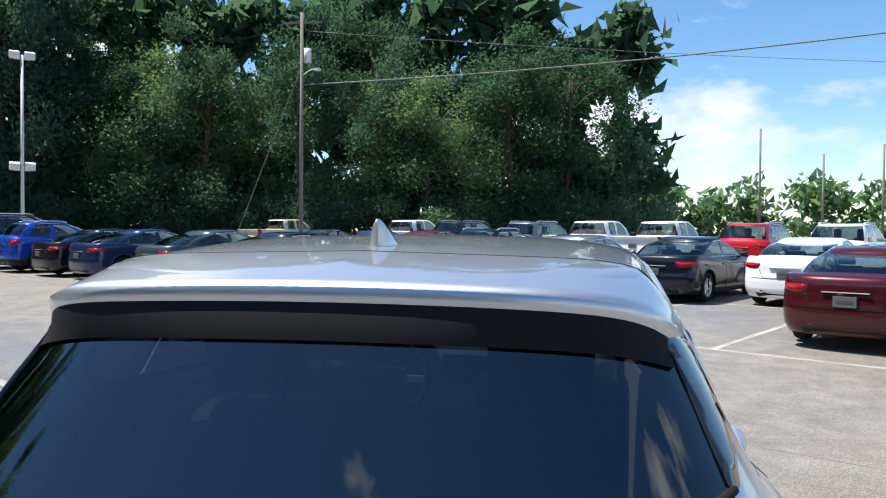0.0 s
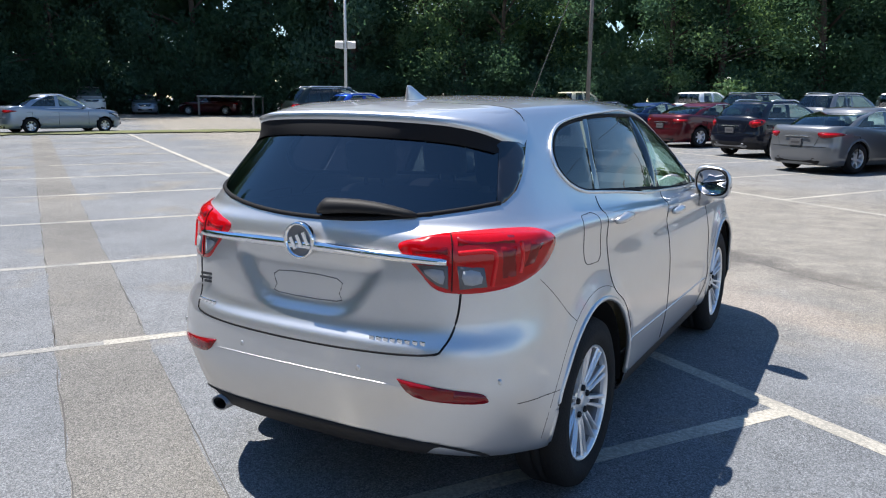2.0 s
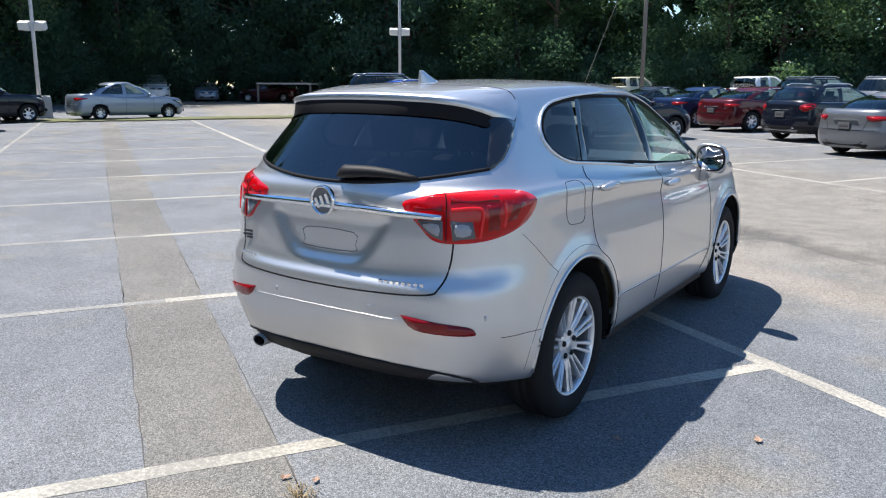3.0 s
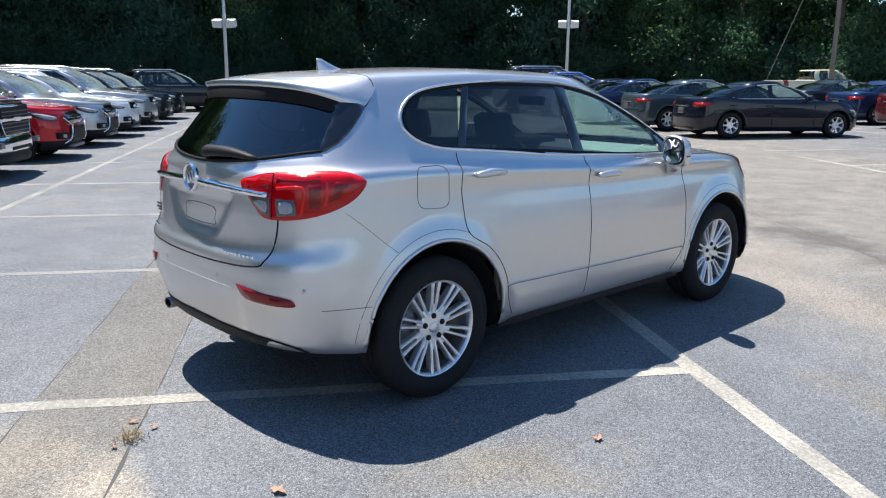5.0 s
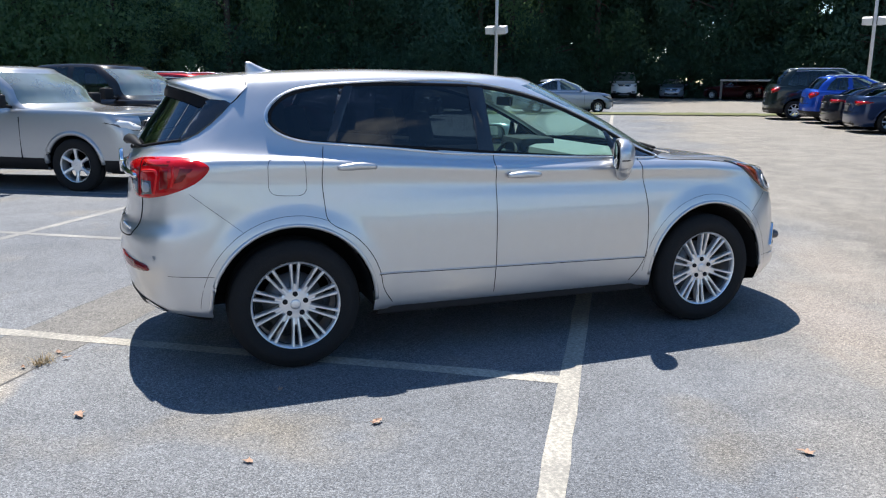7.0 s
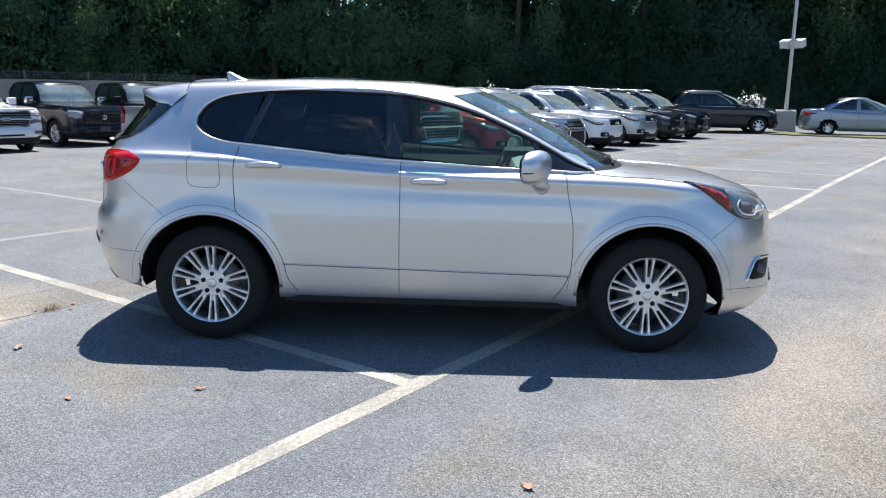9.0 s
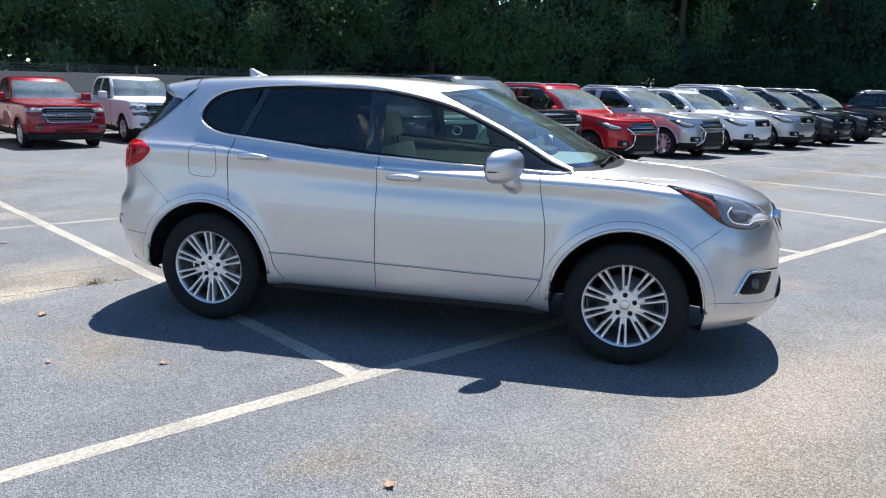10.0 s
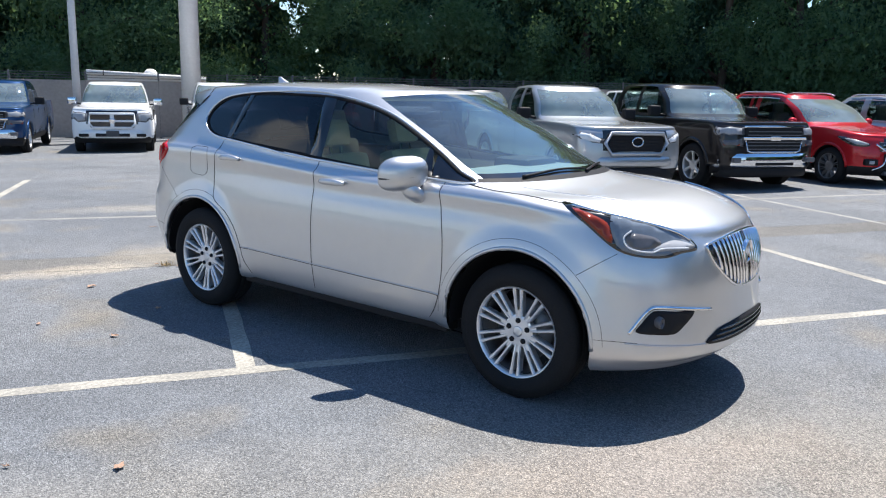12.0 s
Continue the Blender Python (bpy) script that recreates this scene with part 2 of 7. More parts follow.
def asphalt_material(name="worn_asphalt", low=(0.143, 0.155, 0.172), high=(0.190, 0.200, 0.213), sandy=True):
    """Old asphalt: stone speckle, broad grey-blue and brown fields, sandy tracks and fine cracks."""
    m = bpy.data.materials.new(name)
    m.use_nodes = True
    n, l = m.node_tree.nodes, m.node_tree.links
    p = n["Principled BSDF"]
    co = n.new("ShaderNodeTexCoord")

    def tex(kind, scale, detail=5.0):
        t = n.new("ShaderNodeTex" + kind)
        t.inputs["Scale"].default_value = scale
        if kind == "Noise":
            t.inputs["Detail"].default_value = detail
        l.new(co.outputs["Object"], t.inputs["Vector"])
        return t

    def ramp(source, a, b, low, high):
        r = n.new("ShaderNodeValToRGB")
        e = r.color_ramp.elements
        e[0].position, e[1].position, e[0].color, e[1].color = a, b, (*low, 1), (*high, 1)
        l.new(source, r.inputs[0])
        return r.outputs[0]

    def mixed(kind, fac, a, b):
        x = n.new("ShaderNodeMixRGB")
        x.blend_type = kind
        for k, v in ((0, fac), (1, a), (2, b)):
            if isinstance(v, (int, float)):
                x.inputs[k].default_value = v
            elif isinstance(v, tuple):
                x.inputs[k].default_value = (*v, 1)
            else:
                l.new(v, x.inputs[k])
        return x.outputs[0]

    broad, mid, fine, stone = tex("Noise", 0.35), tex("Noise", 3.0, 8), tex("Noise", 60, 4), tex("Voronoi", 125)
    base = ramp(broad.outputs["Fac"], 0.35, 0.65, low, high)
    # lengthwise distance across the lot: sandy, browner aisle
    dot = n.new("ShaderNodeVectorMath")
    dot.operation = "DOT_PRODUCT"
    dot.inputs[1].default_value = (0.5426, 0.84, 0)
    l.new(co.outputs["Object"], dot.inputs[0])
    add = n.new("ShaderNodeMath")
    add.operation = "MULTIPLY_ADD"
    l.new(broad.outputs["Fac"], add.inputs[0])
    add.inputs[1].default_value = 5.0
    l.new(dot.outputs["Value"], add.inputs[2])
    band = n.new("ShaderNodeMapRange")
    band.inputs["From Min"].default_value, band.inputs["From Max"].default_value = 5.2, 7.0
    band.clamp = True
    l.new(add.outputs[0], band.inputs["Value"])
    off = n.new("ShaderNodeMapRange")
    off.inputs["From Min"].default_value, off.inputs["From Max"].default_value = 12.0, 16.0
    off.inputs["To Min"].default_value, off.inputs["To Max"].default_value = 0.85, 0.15
    l.new(add.outputs[0], off.inputs["Value"])
    both = n.new("ShaderNodeMath")
    both.operation = "MULTIPLY"
    l.new(band.outputs[0], both.inputs[0])
    l.new(off.outputs[0], both.inputs[1])
    sand = ramp(mid.outputs["Fac"], 0.3, 0.7, (0.212, 0.197, 0.172), (0.268, 0.244, 0.206))
    if sandy:
        base = mixed("MIX", both.outputs[0], base, sand)
    # the eastern side of the lot, out of view: earth-coloured tint added to warm the doors' reflections
    east, shore = n.new("ShaderNodeSeparateXYZ"), n.new("ShaderNodeMath")
    l.new(co.outputs["Object"], east.inputs[0])
    shore.operation = "MULTIPLY_ADD"
    l.new(broad.outputs["Fac"], shore.inputs[0])
    shore.inputs[1].default_value = 2.0
    l.new(east.outputs["X"], shore.inputs[2])
    dry = n.new("ShaderNodeMapRange")
    dry.inputs["From Min"].default_value, dry.inputs["From Max"].default_value = 4.4, 7.2
    l.new(shore.outputs[0], dry.inputs["Value"])
    if sandy:
        base = mixed("MIX", dry.outputs[0], base, ramp(mid.outputs["Fac"], 0.3, 0.7, (0.160, 0.136, 0.107), (0.208, 0.178, 0.139)))
    stain = ramp(tex("Noise", 0.9, 6).outputs["Fac"], 0.56, 0.72, (0, 0, 0), (1, 1, 1))
    base = mixed("MIX", stain, base, (0.205, 0.192, 0.170))
    for px, py, sx, sy, turn, amount, tone in STAINS:
        away = n.new("ShaderNodeMapping")
        away.vector_type = "TEXTURE"
        away.inputs["Location"].default_value, away.inputs["Rotation"].default_value, away.inputs["Scale"].default_value = (px, py, 0), (0, 0, turn), (sx, sy, 1)
        l.new(co.outputs["Object"], away.inputs["Vector"])
        size, ragged, mask = n.new("ShaderNodeVectorMath"), n.new("ShaderNodeMath"), n.new("ShaderNodeMapRange")
        size.operation, ragged.operation = "LENGTH", "MULTIPLY_ADD"
        l.new(away.outputs[0], size.inputs[0])
        l.new(mid.outputs["Fac"], ragged.inputs[0])
        ragged.inputs[1].default_value = 1.6
        l.new(size.outputs["Value"], ragged.inputs[2])
        mask.inputs["From Min"].default_value, mask.inputs["From Max"].default_value = 1.25, 2.0
        mask.inputs["To Min"].default_value, mask.inputs["To Max"].default_value = amount, 0.0
        l.new(ragged.outputs[0], mask.inputs["Value"])
        base = mixed("MIX", mask.outputs[0], base, tone)
    base = mixed("OVERLAY", 0.28, base, ramp(mid.outputs["Fac"], 0.25, 0.75, (0.35, 0.35, 0.35), (0.65, 0.65, 0.65)))
    speck = ramp(stone.outputs["Color"], 0.1, 0.9, (0.38, 0.39, 0.40), (1.76, 1.74, 1.70))
    base = mixed("MULTIPLY", 0.66, base, speck)
    base = mixed("MULTIPLY", 0.5, base, ramp(tex("Voronoi", 240).outputs["Color"], 0.1, 0.9, (0.45, 0.45, 0.46), (1.58, 1.57, 1.55)))
    # hollows between stones: their small shadows are painted into the colour
    shaded_pits = n.new("ShaderNodeTexVoronoi")
    shaded_pits.inputs["Scale"].default_value = 135
    l.new(co.outputs["Object"], shaded_pits.inputs["Vector"])
    coarse = ramp(tex("Noise", 1.3, 3).outputs["Fac"], 0.38, 0.62, (0.25, 0.25, 0.25), (1, 1, 1))
    base = mixed("MULTIPLY", coarse, base, ramp(shaded_pits.outputs["Distance"], 0.28, 0.70, (1.18, 1.18, 1.17), (0.60, 0.60, 0.61)))
    crack = n.new("ShaderNodeTexVoronoi")
    crack.feature = "DISTANCE_TO_EDGE"
    crack.inputs["Scale"].default_value = 0.42
    warp = n.new("ShaderNodeVectorMath")
    warp.operation = "MULTIPLY_ADD"
    l.new(mid.outputs["Color"], warp.inputs[0])
    warp.inputs[1].default_value = (0.5, 0.5, 0)
    l.new(co.outputs["Object"], warp.inputs[2])
    l.new(warp.outputs[0], crack.inputs["Vector"])
    line = ramp(crack.outputs["Distance"], 0.002, 0.007, (0.45, 0.45, 0.45), (1, 1, 1))
    base = mixed("MULTIPLY", 0.14, base, line)
    l.new(base, p.inputs["Base Color"])
    p.inputs["Roughness"].default_value = 0.85
    bp = n.new("ShaderNodeBump")
    bp.inputs["Strength"].default_value, bp.inputs["Distance"].default_value = 0.9, 0.006
    hmix = n.new("ShaderNodeMath")
    hmix.operation = "ADD"
    l.new(fine.outputs["Fac"], hmix.inputs[0])
    l.new(shaded_pits.outputs["Distance"], hmix.inputs[1])
    l.new(hmix.outputs[0], bp.inputs["Height"])
    l.new(bp.outputs[0], p.inputs["Normal"])
    return m


def line_material(name="worn_white_line_paint", low=0.67, high=0.93, bare=(0.245, 0.235, 0.21, 1), full=(0.49, 0.46, 0.395, 1)):
    """White line paint worn through to the asphalt in flecks and patches."""
    m = material(name, full[:3], 0.8)
    n, l = m.node_tree.nodes, m.node_tree.links
    p, co = n["Principled BSDF"], n.new("ShaderNodeTexCoord")
    fine, broad, mul, ramp, mix = n.new("ShaderNodeTexNoise"), n.new("ShaderNodeTexNoise"), n.new("ShaderNodeMath"), n.new("ShaderNodeValToRGB"), n.new("ShaderNodeMixRGB")
    fine.inputs["Scale"].default_value, fine.inputs["Detail"].default_value, fine.inputs["Roughness"].default_value = 42, 6, 0.75
    broad.inputs["Scale"].default_value = 1.6
    l.new(co.outputs["Object"], fine.inputs["Vector"])
    l.new(co.outputs["Object"], broad.inputs["Vector"])
    mul.operation = "MULTIPLY_ADD"
    l.new(broad.outputs["Fac"], mul.inputs[0])
    mul.inputs[1].default_value = 0.55
    l.new(fine.outputs["Fac"], mul.inputs[2])
    ramp.color_ramp.elements[0].position, ramp.color_ramp.elements[1].position = low, high
    l.new(mul.outputs[0], ramp.inputs[0])
    l.new(ramp.outputs[0], mix.inputs[0])
    mix.inputs[1].default_value, mix.inputs[2].default_value = bare, full
    l.new(mix.outputs[0], p.inputs["Base Color"])
    bp = n.new("ShaderNodeBump")
    bp.inputs["Strength"].default_value, bp.inputs["Distance"].default_value = 0.8, 0.004
    l.new(fine.outputs["Fac"], bp.inputs["Height"])
    l.new(bp.outputs[0], p.inputs["Normal"])
    return m


M["line"] = line_material()
M["faded_line"] = line_material("faded_line_paint", 0.70, 1.02, (0.19, 0.19, 0.185, 1), (0.40, 0.385, 0.345, 1))
M["asphalt"] = asphalt_material()
M["tar"] = material("crack_filler", (0.085, 0.082, 0.078), 0.9, 0.0, 0.0, 0.4, 60.0, 0.6)
M["patch"] = asphalt_material("brownish_asphalt", (0.142, 0.138, 0.131), (0.186, 0.180, 0.169), False)


# ---------------------------------------------------------------- mesh tools
def part(name, bm, mat, parent=None, label="", smooth=True):
    """Links a bmesh as one mesh object under a thing or a part."""
    me = bpy.data.meshes.new(name)
    bm.to_mesh(me)
    bm.free()
    for one in mat if isinstance(mat, (list, tuple)) else (mat,):
        me.materials.append(one)
    if smooth:
        me.polygons.foreach_set("use_smooth", [True] * len(me.polygons))
    ob = new(name, me)
    ob.parent = parent
    if label:
        ob["label"] = label
    return ob


def mesh_part(name, verts, faces, mat, parent=None, label="", smooth=True):
    me = bpy.data.meshes.new(name)
    me.from_pydata([tuple(map(float, v)) for v in verts], [], [tuple(map(int, f)) for f in faces])
    for one in mat if isinstance(mat, (list, tuple)) else (mat,):
        me.materials.append(one)
    if smooth:
        me.polygons.foreach_set("use_smooth", [True] * len(me.polygons))
    ob = new(name, me)
    ob.parent = parent
    if label:
        ob["label"] = label
    return ob


def thing(name, label, category, group="", at=None, kind=""):
    ob = new(name)
    if at is not None:
        ob.matrix_basis = at
    return tagged(ob, label, category, group, kind)


def box(bm, lo, hi, bevel=0.0, m=None):
    """A bevelled box between two corners, added to bm."""
    lo, hi = Vector(lo), Vector(hi)
    made = bmesh.ops.create_cube(bm, size=1.0)["verts"]
    mat4 = Matrix.Translation((lo + hi) / 2) @ Matrix.Diagonal((*(hi - lo), 1))
    bmesh.ops.transform(bm, matrix=(m or Matrix()) @ mat4, verts=made)
    if bevel:
        edges = list({e for v in made for e in v.link_edges})
        bmesh.ops.bevel(bm, geom=edges, offset=bevel, segments=2, affect="EDGES", profile=0.6)
    return bm


def boxed(name, lo, hi, mat, parent=None, bevel=0.0, label="", m=None):
    return part(name, box(bmesh.new(), lo, hi, bevel, m), mat, parent, label, smooth=False)


def revolve(profile, steps=48, axis="x"):
    """Verts and faces of a profile of (along, radius) turned about an axis."""
    vs, fs, n = [], [], len(profile)
    for k in range(steps):
        c, s = math.cos(2 * math.pi * k / steps), math.sin(2 * math.pi * k / steps)
        for a, r in profile:
            vs.append((a, r * c, r * s) if axis == "x" else (r * c, r * s, a) if axis == "z" else (r * c, a, r * s))
    for k in range(steps):
        j = (k + 1) % steps
        for i in range(n - 1):
            fs.append((k * n + i, k * n + i + 1, j * n + i + 1, j * n + i))
    return vs, fs


def tube(points, radius, sides=8, closed=False, flat=1.0):
    """Verts and faces of a tube along points."""
    pts = [Vector(p) for p in points]
    n, vs, fs = len(pts), [], []
    for i, p in enumerate(pts):
        a, b = (pts[(i - 1) % n], pts[(i + 1) % n]) if closed else (pts[max(i - 1, 0)], pts[min(i + 1, n - 1)])
        d = (b - a).normalized()
        up = Vector((0, 0, 1)) if abs(d.z) < 0.95 else Vector((0, 1, 0))
        e = d.cross(up).normalized()
        f = e.cross(d)
        r = radius[i] if isinstance(radius, (list, tuple)) else radius
        for k in range(sides):
            t = 2 * math.pi * k / sides
            vs.append(p + e * r * math.cos(t) * flat + f * r * math.sin(t))
    for i in range(n if closed else n - 1):
        j = (i + 1) % n
        for k in range(sides):
            q = (k + 1) % sides
            fs.append((i * sides + k, i * sides + q, j * sides + q, j * sides + k))
    if not closed:
        fs.append(tuple(range(sides - 1, -1, -1)))
        fs.append(tuple((n - 1) * sides + k for k in range(sides)))
    return vs, fs


def spline(points, per=6, closed=False):
    """A smooth line through points (Catmull-Rom), in 2D or 3D."""
    p = np.array(points, float)
    n, out = len(p), []
    for i in range(n if closed else n - 1):
        a, b, c, d = (p[(i + k) % n] if closed else p[min(max(i + k, 0), n - 1)] for k in (-1, 0, 1, 2))
        for t in np.arange(per) / per:
            out.append(0.5 * (2 * b + (c - a) * t + (2 * a - 5 * b + 4 * c - d) * t * t + (3 * b - a - 3 * c + d) * t**3))
    if not closed:
        out.append(p[-1])
    return np.array(out)


def inside(poly, y, z):
    """Whether each (y, z) lies in the polygon."""
    y, z = np.asarray(y), np.asarray(z)
    hit = np.zeros(y.shape, bool)
    for (a, b), (c, d) in zip(poly, np.roll(poly, -1, 0)):
        cross = (b > z) != (d > z)
        hit ^= cross & (y < (c - a) * (z - b) / (d - b + 1e-12) + a)
    return hit


def smooth_curve(pairs):
    """A function through (y, z) pairs, with no overshoot (monotone cubic)."""
    x, v = np.array(pairs, float).T
    d = np.diff(v) / np.diff(x)
    m = np.r_[d[0], [0 if a * b <= 0 else 2 * a * b / (a + b) for a, b in zip(d[:-1], d[1:])], d[-1]] if len(d) else np.zeros(1)

    def f(q):
        q = np.clip(q, x[0], x[-1])
        i = np.clip(np.searchsorted(x, q, "right") - 1, 0, len(x) - 2)
        h = x[i + 1] - x[i]
        t = (q - x[i]) / h
        return (2 * t**3 - 3 * t**2 + 1) * v[i] + (t**3 - 2 * t**2 + t) * h * m[i] + (-2 * t**3 + 3 * t**2) * v[i + 1] + (t**3 - t**2) * h * m[i + 1]

    return f


# ---------------------------------------------------------------- car shells, made of rings that run round the car
def ring(yr, yf, w, z, cr=0.4, cf=0.6, nr=2.8, nf=2.4, bow=0.0, counts=(20, 60, 24), taper=0.0):
    """Half a ring, from the tail's middle round the right side to the nose's middle. yr, yf: tail and nose; w: half width; z: pairs of
    (y, z); cr, cf: how far the corners reach along the car; nr, nf: how square they are."""
    na, nb, nc = counts
    ta = np.linspace(0, math.pi / 2, na + 1)
    tc = np.linspace(math.pi / 2, 0, nc + 1)
    xa, ya = w * np.sin(ta) ** (2 / nr), yr + cr * (1 - np.cos(ta) ** (2 / nr))
    xc, yc = w * np.sin(tc) ** (2 / nf), yf - cf * (1 - np.cos(tc) ** (2 / nf))
    yb = np.linspace(yr + cr, yf - cf, nb + 1)
    xb = w + bow * np.sin(np.linspace(0, math.pi, nb + 1))
    x, y = np.r_[xa[:-1], xb, xc[1:]], np.r_[ya[:-1], yb, yc[1:]]
    x = x * (1 - taper * np.clip((1.1 - y) / 1.6, 0, 1) ** 1.6)
    return np.stack([x, y, smooth_curve(z)(y)], 1)


def loft(rings, steps):
    """Rings drawn out to a fine mesh: half grid of rows by columns, and the ring position of each row."""
    r, rows, at = np.array(rings), [], []
    for i, k in enumerate(steps):
        a, b, c, d = r[max(i - 1, 0)], r[i], r[i + 1], r[min(i + 2, len(r) - 1)]
        for t in np.arange(k) / k:
            rows.append(0.5 * (2 * b + (c - a) * t + (2 * a - 5 * b + 4 * c - d) * t * t + (3 * b - a - 3 * c + d) * t**3))
            at.append(i + t)
    rows.append(r[-1])
    at.append(float(len(r) - 1))
    grid = np.array(rows)
    grid[:, 0, 0] = grid[:, -1, 0] = 0
    grid[:, :, 0] = np.maximum(grid[:, :, 0], 0)
    return grid, np.array(at)


def shell_faces(grid):
    """Both sides of a half grid: vertices, faces, and for each face its row and column."""
    nr, nc, _ = grid.shape
    right = grid.reshape(-1, 3)
    left = right * (-1, 1, 1)
    verts = np.r_[right, left]
    i, j = np.meshgrid(np.arange(nr - 1), np.arange(nc - 1), indexing="ij")
    a, b, c, d = i * nc + j, i * nc + j + 1, (i + 1) * nc + j + 1, (i + 1) * nc + j
    half = np.stack([a, b, c, d], -1).reshape(-1, 4)
    faces = np.r_[half, half[:, ::-1] + len(right)]
    rc = np.stack([i, j], -1).reshape(-1, 2)
    return verts, faces, np.r_[rc, rc]


def sheet(name, verts, faces, mat, parent, label="", thick=0.0):
    """Some faces of a shell as a mesh of its own, seams welded, perhaps with thickness."""
    used, inv = np.unique(faces, return_inverse=True)
    ob = mesh_part(name, verts[used], inv.reshape(faces.shape), mat, parent, label)
    bm = bmesh.new()
    bm.from_mesh(ob.data)
    bmesh.ops.remove_doubles(bm, verts=bm.verts, dist=0.0005)
    bmesh.ops.dissolve_degenerate(bm, edges=bm.edges, dist=0.0002)
    bm.to_mesh(ob.data)
    bm.free()
    ob.data.polygons.foreach_set("use_smooth", [True] * len(ob.data.polygons))
    if thick:
        mod = ob.modifiers.new("thickness", "SOLIDIFY")
        mod.thickness, mod.offset = thick, -1
    return ob


def even_shading(sheets, verts, faces):
    """Neighbouring panels of one skin take the skin's own normals, so that no seam shows in their shading."""
    bm = bmesh.new()
    vv = [bm.verts.new(v) for v in verts]
    for f in faces:
        if len(set(f)) == len(f):
            bm.faces.new([vv[i] for i in f])
    bmesh.ops.remove_doubles(bm, verts=[v for v in bm.verts if v.link_faces], dist=0.0005)
    bm.normal_update()
    live = [v for v in bm.verts if v.link_faces]
    tree = KDTree(len(live))
    for i, v in enumerate(live):
        tree.insert(v.co, i)
    tree.balance()
    for ob in sheets:
        found = []
        for v in ob.data.vertices:
            _, i, d = tree.find(v.co)
            nrm = live[i].normal.copy() if d < 0.002 and live[i].normal.length > 0.5 else v.normal.copy()
            found.append(nrm if nrm.dot(v.normal) > 0 else v.normal.copy())
        ob.data.normals_split_custom_set_from_vertices(found)
    bm.free()


VIEWS = {  # the way that a view looks, and its sideways axis
    "right": (Vector((-1, 0, 0)), Vector((0, 1, 0))), "left": (Vector((1, 0, 0)), Vector((0, 1, 0))),
    "rear": (Vector((0, 1, 0)), Vector((1, 0, 0))), "front": (Vector((0, -1, 0)), Vector((1, 0, 0))),
    "rear_right": (Vector((-1, 1, 0)).normalized(), Vector((1, 1, 0)).normalized()),
    "rear_left": (Vector((1, 1, 0)).normalized(), Vector((-1, 1, 0)).normalized()),
    "front_right": (Vector((-1, -1, 0)).normalized(), Vector((-1, 1, 0)).normalized()),
    "front_left": (Vector((1, -1, 0)).normalized(), Vector((1, 1, 0)).normalized()),
}


class Skin:
    """A shell to lay panels, strips and lines on."""

    def __init__(self, verts, faces):
        self.tree = BVHTree.FromPolygons([tuple(v) for v in verts.tolist()], faces.tolist())

    def at(self, view, a, z, off=0.0):
        way, side = VIEWS[view]
        start = side * a + Vector((0, 0, z)) - way * 8
        place, normal, _, _ = self.tree.ray_cast(start, way)
        if place is None:
            near = self.tree.find_nearest(side * a + Vector((0, 0, z)) - way * 1.5)
            place, normal = near[0], near[1]
        if normal.dot(way) > 0:
            normal = -normal
        return place + normal * off

    def panel(self, name, outline, view, off, mat, parent, label="", thick=0.006, gap=0.03):
        """A plate cut to an outline and laid on the skin, with thickness."""
        poly = np.array(outline, float)
        lo, hi = poly.min(0), poly.max(0)
        gy, gz = np.meshgrid(np.arange(lo[0] + gap / 2, hi[0], gap), np.arange(lo[1] + gap / 2, hi[1], gap))
        gy, gz = gy.ravel(), gz.ravel()
        mid = poly.mean(0)
        keep = inside((poly - mid) * (1 - 0.5 * gap / max(0.02, (hi - lo).min())) + mid, gy, gz) & inside(poly, gy, gz)
        pts = [Vector(p) for p in poly] + [Vector(p) for p in np.stack([gy, gz], 1)[keep]]
        n = len(poly)
        v2, _, f2, *_ = delaunay_2d_cdt(pts, [(i, (i + 1) % n) for i in range(n)], [], 1, 1e-5)
        top = [self.at(view, p[0], p[1], off) for p in v2]
        if not thick:
            return mesh_part(name, top, [tuple(f) for f in f2], mat, parent, label)
        low = [self.at(view, p[0], p[1], off - thick) for p in v2]
        k = len(top)
        count = {}
        for f in f2:
            for a, b in zip(f, (*f[1:], f[0])):
                count[(a, b)] = 1
        rim = [(a, b) for a, b in count if (b, a) not in count]
        faces = [tuple(f) for f in f2] + [tuple(i + k for i in reversed(f)) for f in f2] + [(b, a, a + k, b + k) for a, b in rim]
        ob = mesh_part(name, top + low, faces, mat, parent, label)
        bm = bmesh.new()
        bm.from_mesh(ob.data)
        bmesh.ops.recalc_face_normals(bm, faces=bm.faces)
        bm.to_mesh(ob.data)
        bm.free()
        ob.data.polygons.foreach_set("use_smooth", [True] * len(ob.data.polygons))
        return ob

    def strip(self, name, line, view, width, off, mat, parent, label="", closed=False):
        """A narrow rounded strip along a line on the skin."""
        pts = [self.at(view, p[0], p[1], off) for p in line]
        vs, fs = tube(pts, width / 2, 6, closed)
        return mesh_part(name, vs, fs, mat, parent, label)


# ---------------------------------------------------------------- the lot: rows run along U, stalls along V
U, V = Vector((-0.84, 0.5426, 0)), Vector((0.5426, 0.84, 0))
TURN = -math.degrees(math.atan2(0.5426, 0.84))


